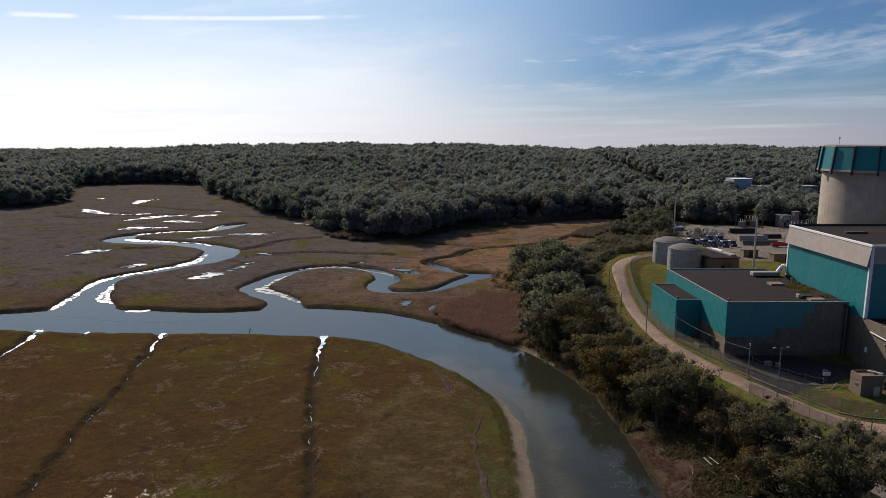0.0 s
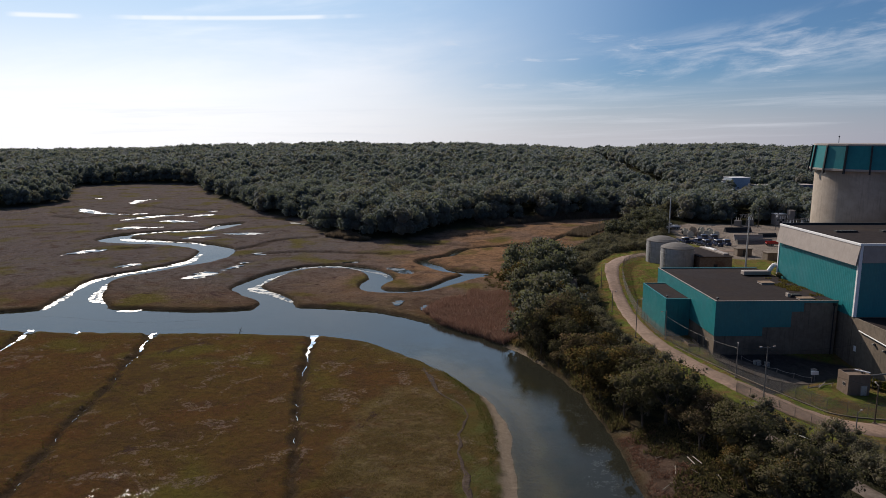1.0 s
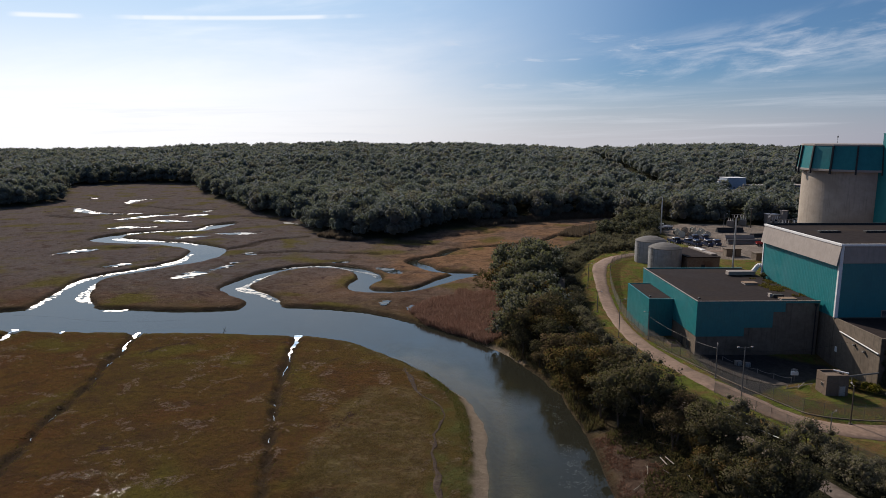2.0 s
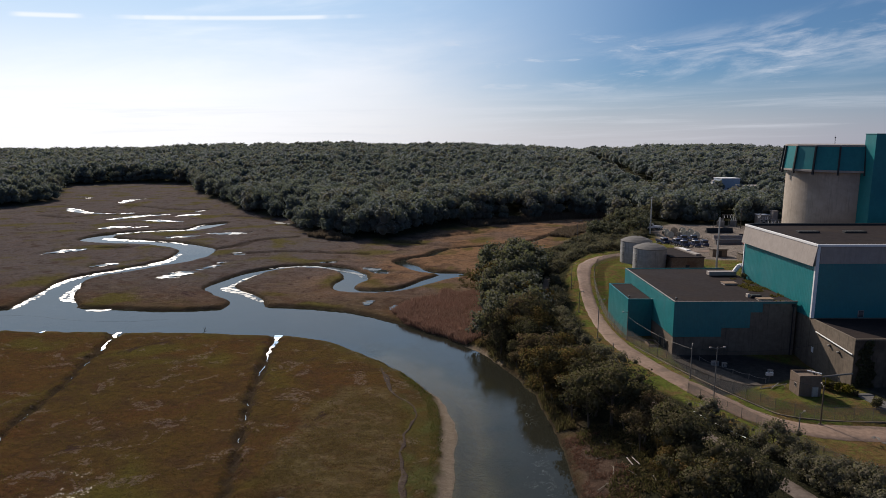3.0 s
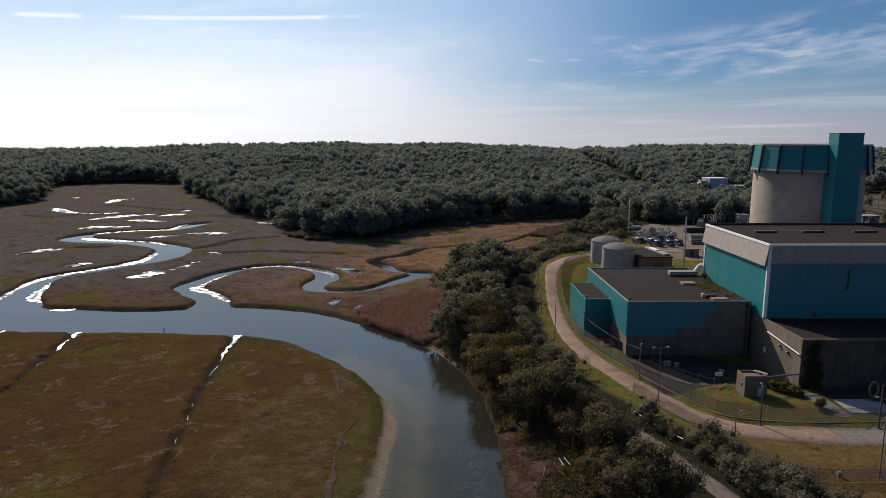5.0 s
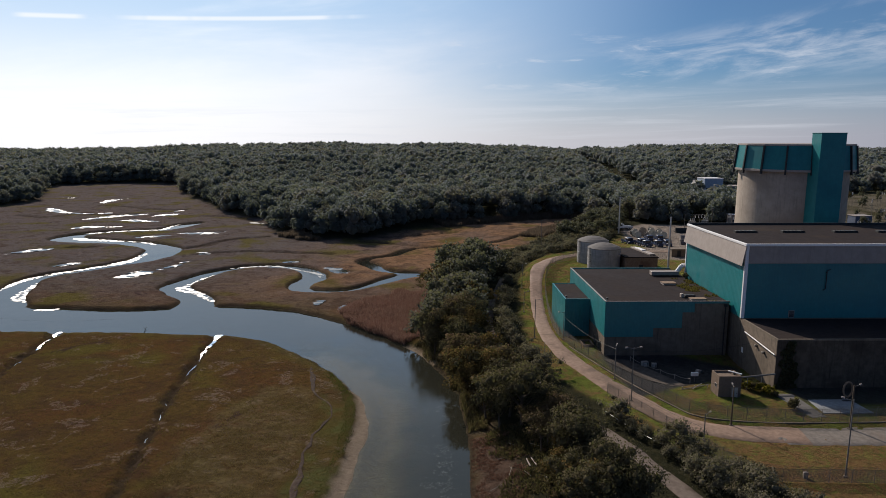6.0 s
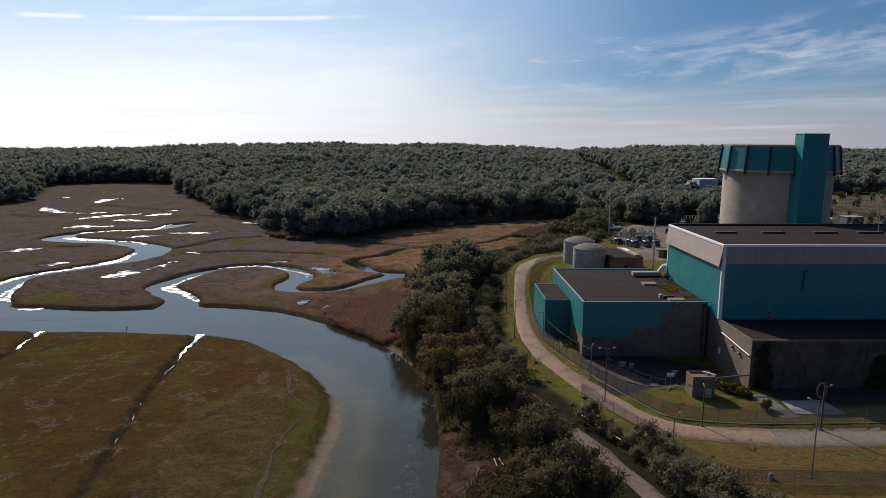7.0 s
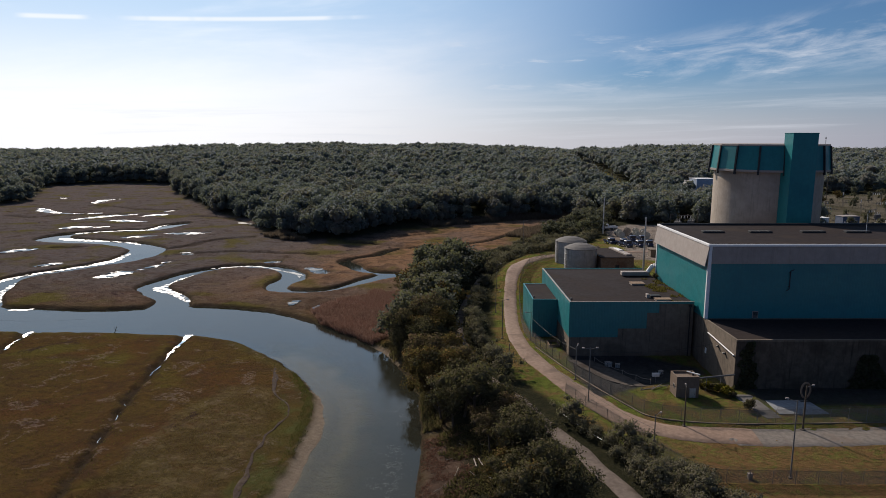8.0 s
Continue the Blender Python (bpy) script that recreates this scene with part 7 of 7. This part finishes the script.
def ivy(u0, u1, z0, z1, n, seed):
    rng = np.random.default_rng(seed)
    t = thing("ivy", plant((u0 + u1) / 2, -14.5), "dark ivy climbing the concrete annex wall", "ivy", "ivy on the wall")
    z = z0 + (z1 - z0) * rng.random(n) ** 1.2
    half = (u1 - u0) / 2 * (1 - 0.7 * ((z - z0) / (z1 - z0)) ** 2) * (0.55 + 0.9 * vnoise(z, z * 0 + seed, 0.9, seed))
    p = np.stack([rng.uniform(-1, 1, n) * half + 0.3 * np.sin(z * 1.1 + seed), -0.08 - 0.3 * rng.random(n), z], -1)
    q = clumps(rng, 0.42, np.tile((0.0, -1.0, 0.4), (n, 1)), 0.5) + p[:, None, :]
    part("leaves", mesh_np("leaves", q.reshape(-1, 3), np.arange(n * 4).reshape(-1, 4), dict(tree=np.zeros(n * 4))), IVY, t)
    part("stem", tube((0, -0.05, 2.2), (0.3, -0.05, z1 - 1), 0.06, 0.03, 5), BARK, t)


ivy(0.6, 4.0, 3.0, 12.0, 700, 1)
ivy(20.5, 29.0, 3.0, 9.5, 900, 2)
garden = [make_tree("shrub", 60 + i, h, sp, 0.24, 800, m, lab, "shrub", 0.05) for i, (h, sp, m, lab) in enumerate([
    (2.4, 1.3, leaf_mat("yellow_shrub", (0.10, 0.085, 0.012), (0.22, 0.18, 0.025)), "yellowing shrub beside the block hut"), (2.0, 1.2, TREE, "dark round shrub beside the path")])]
for i, (u, v, sc, which) in enumerate([(-5.6, -14.0, 1.0, 1), (-4.9, -15.0, 0.9, 0), (-4.1, -16.0, 1.05, 1), (-3.4, -16.9, 1.0, 0), (-2.6, -17.8, 0.95, 0), (-1.9, -18.8, 0.7, 1), (-1.3, -23.9, 1.15, 1), (-0.9, 28.0, 0.85, 1)]):
    p = plant(u, v).translation
    ob = copy_thing(garden[which], pose(p.x, p.y, ground_at(p.x, p.y) if v < 20 else 14.6, 0, 0, 50 * i))
    ob.scale = (sc * 0.72, sc * 0.72, sc * 0.8)
for ob in garden:
    for c in ob.children:
        bpy.data.objects.remove(c)
    bpy.data.objects.remove(ob)


def drift():
    for x, y, a in ((34.7, 91.6, 100), (35.5, 91.4, 106)):
        t = thing("driftwood", pose(x, y, ground_at(x, y) + 0.3, 0, 0, a), "bleached plank lying on the muddy bank", "driftwood", "driftwood")
        part("plank", box(-1.15, 1.15, -0.09, 0.09, 0, 0.07, 0.02), FASCIA, t)
    for k, (x, y, a) in enumerate(((33.0, 97.8, 150), (34.6, 88.6, 128), (31.4, 94.6, 20), (32.2, 90.4, 75), (36.2, 96.4, 160), (30.2, 86.6, 40), (37.0, 86.0, 95))):
        t = thing("drift_log", pose(x, y, ground_at(x, y) + 0.12, 0, -4, a), "grey fallen branch on the muddy bank", "branch", "fallen branches")
        part("stem", tube((-0.9 - 0.1 * k, 0, 0), (0.9, 0.06, 0.12), 0.07, 0.04, 6), WOOD, t)
        part("twig", tube((0.3, 0.02, 0.08), (0.8, 0.4 - 0.1 * (k % 3), 0.25), 0.035, 0.02, 5), WOOD, t)
    t = thing("snag", pose(-56.2, 156.5, -0.4), "dead branch standing at the creek edge", "branch")
    part("stem", tube((0, 0, 0), (0.9, 0.3, 2.3), 0.09, 0.05, 6), BARK, t)
    part("twig", tube((0.6, 0.2, 1.5), (0.2, 0.1, 2.3), 0.05, 0.03, 5), BARK, t)
    part("twig", tube((0.4, 0.1, 1.0), (1.3, 0.0, 1.5), 0.05, 0.03, 5), BARK, t)
    t = thing("utility_box", pose(71.9, 88.4, ground_at(71.9, 88.4)), "small pale utility box on the rough grass", "box")
    part("cabinet", box(-0.3, 0.3, -0.22, 0.22, 0.35, 0.85, 0.04), FASCIA, t)
    part("stand", box(-0.25, 0.25, -0.2, 0.2, -0.1, 0.35), POST, t)


drift()
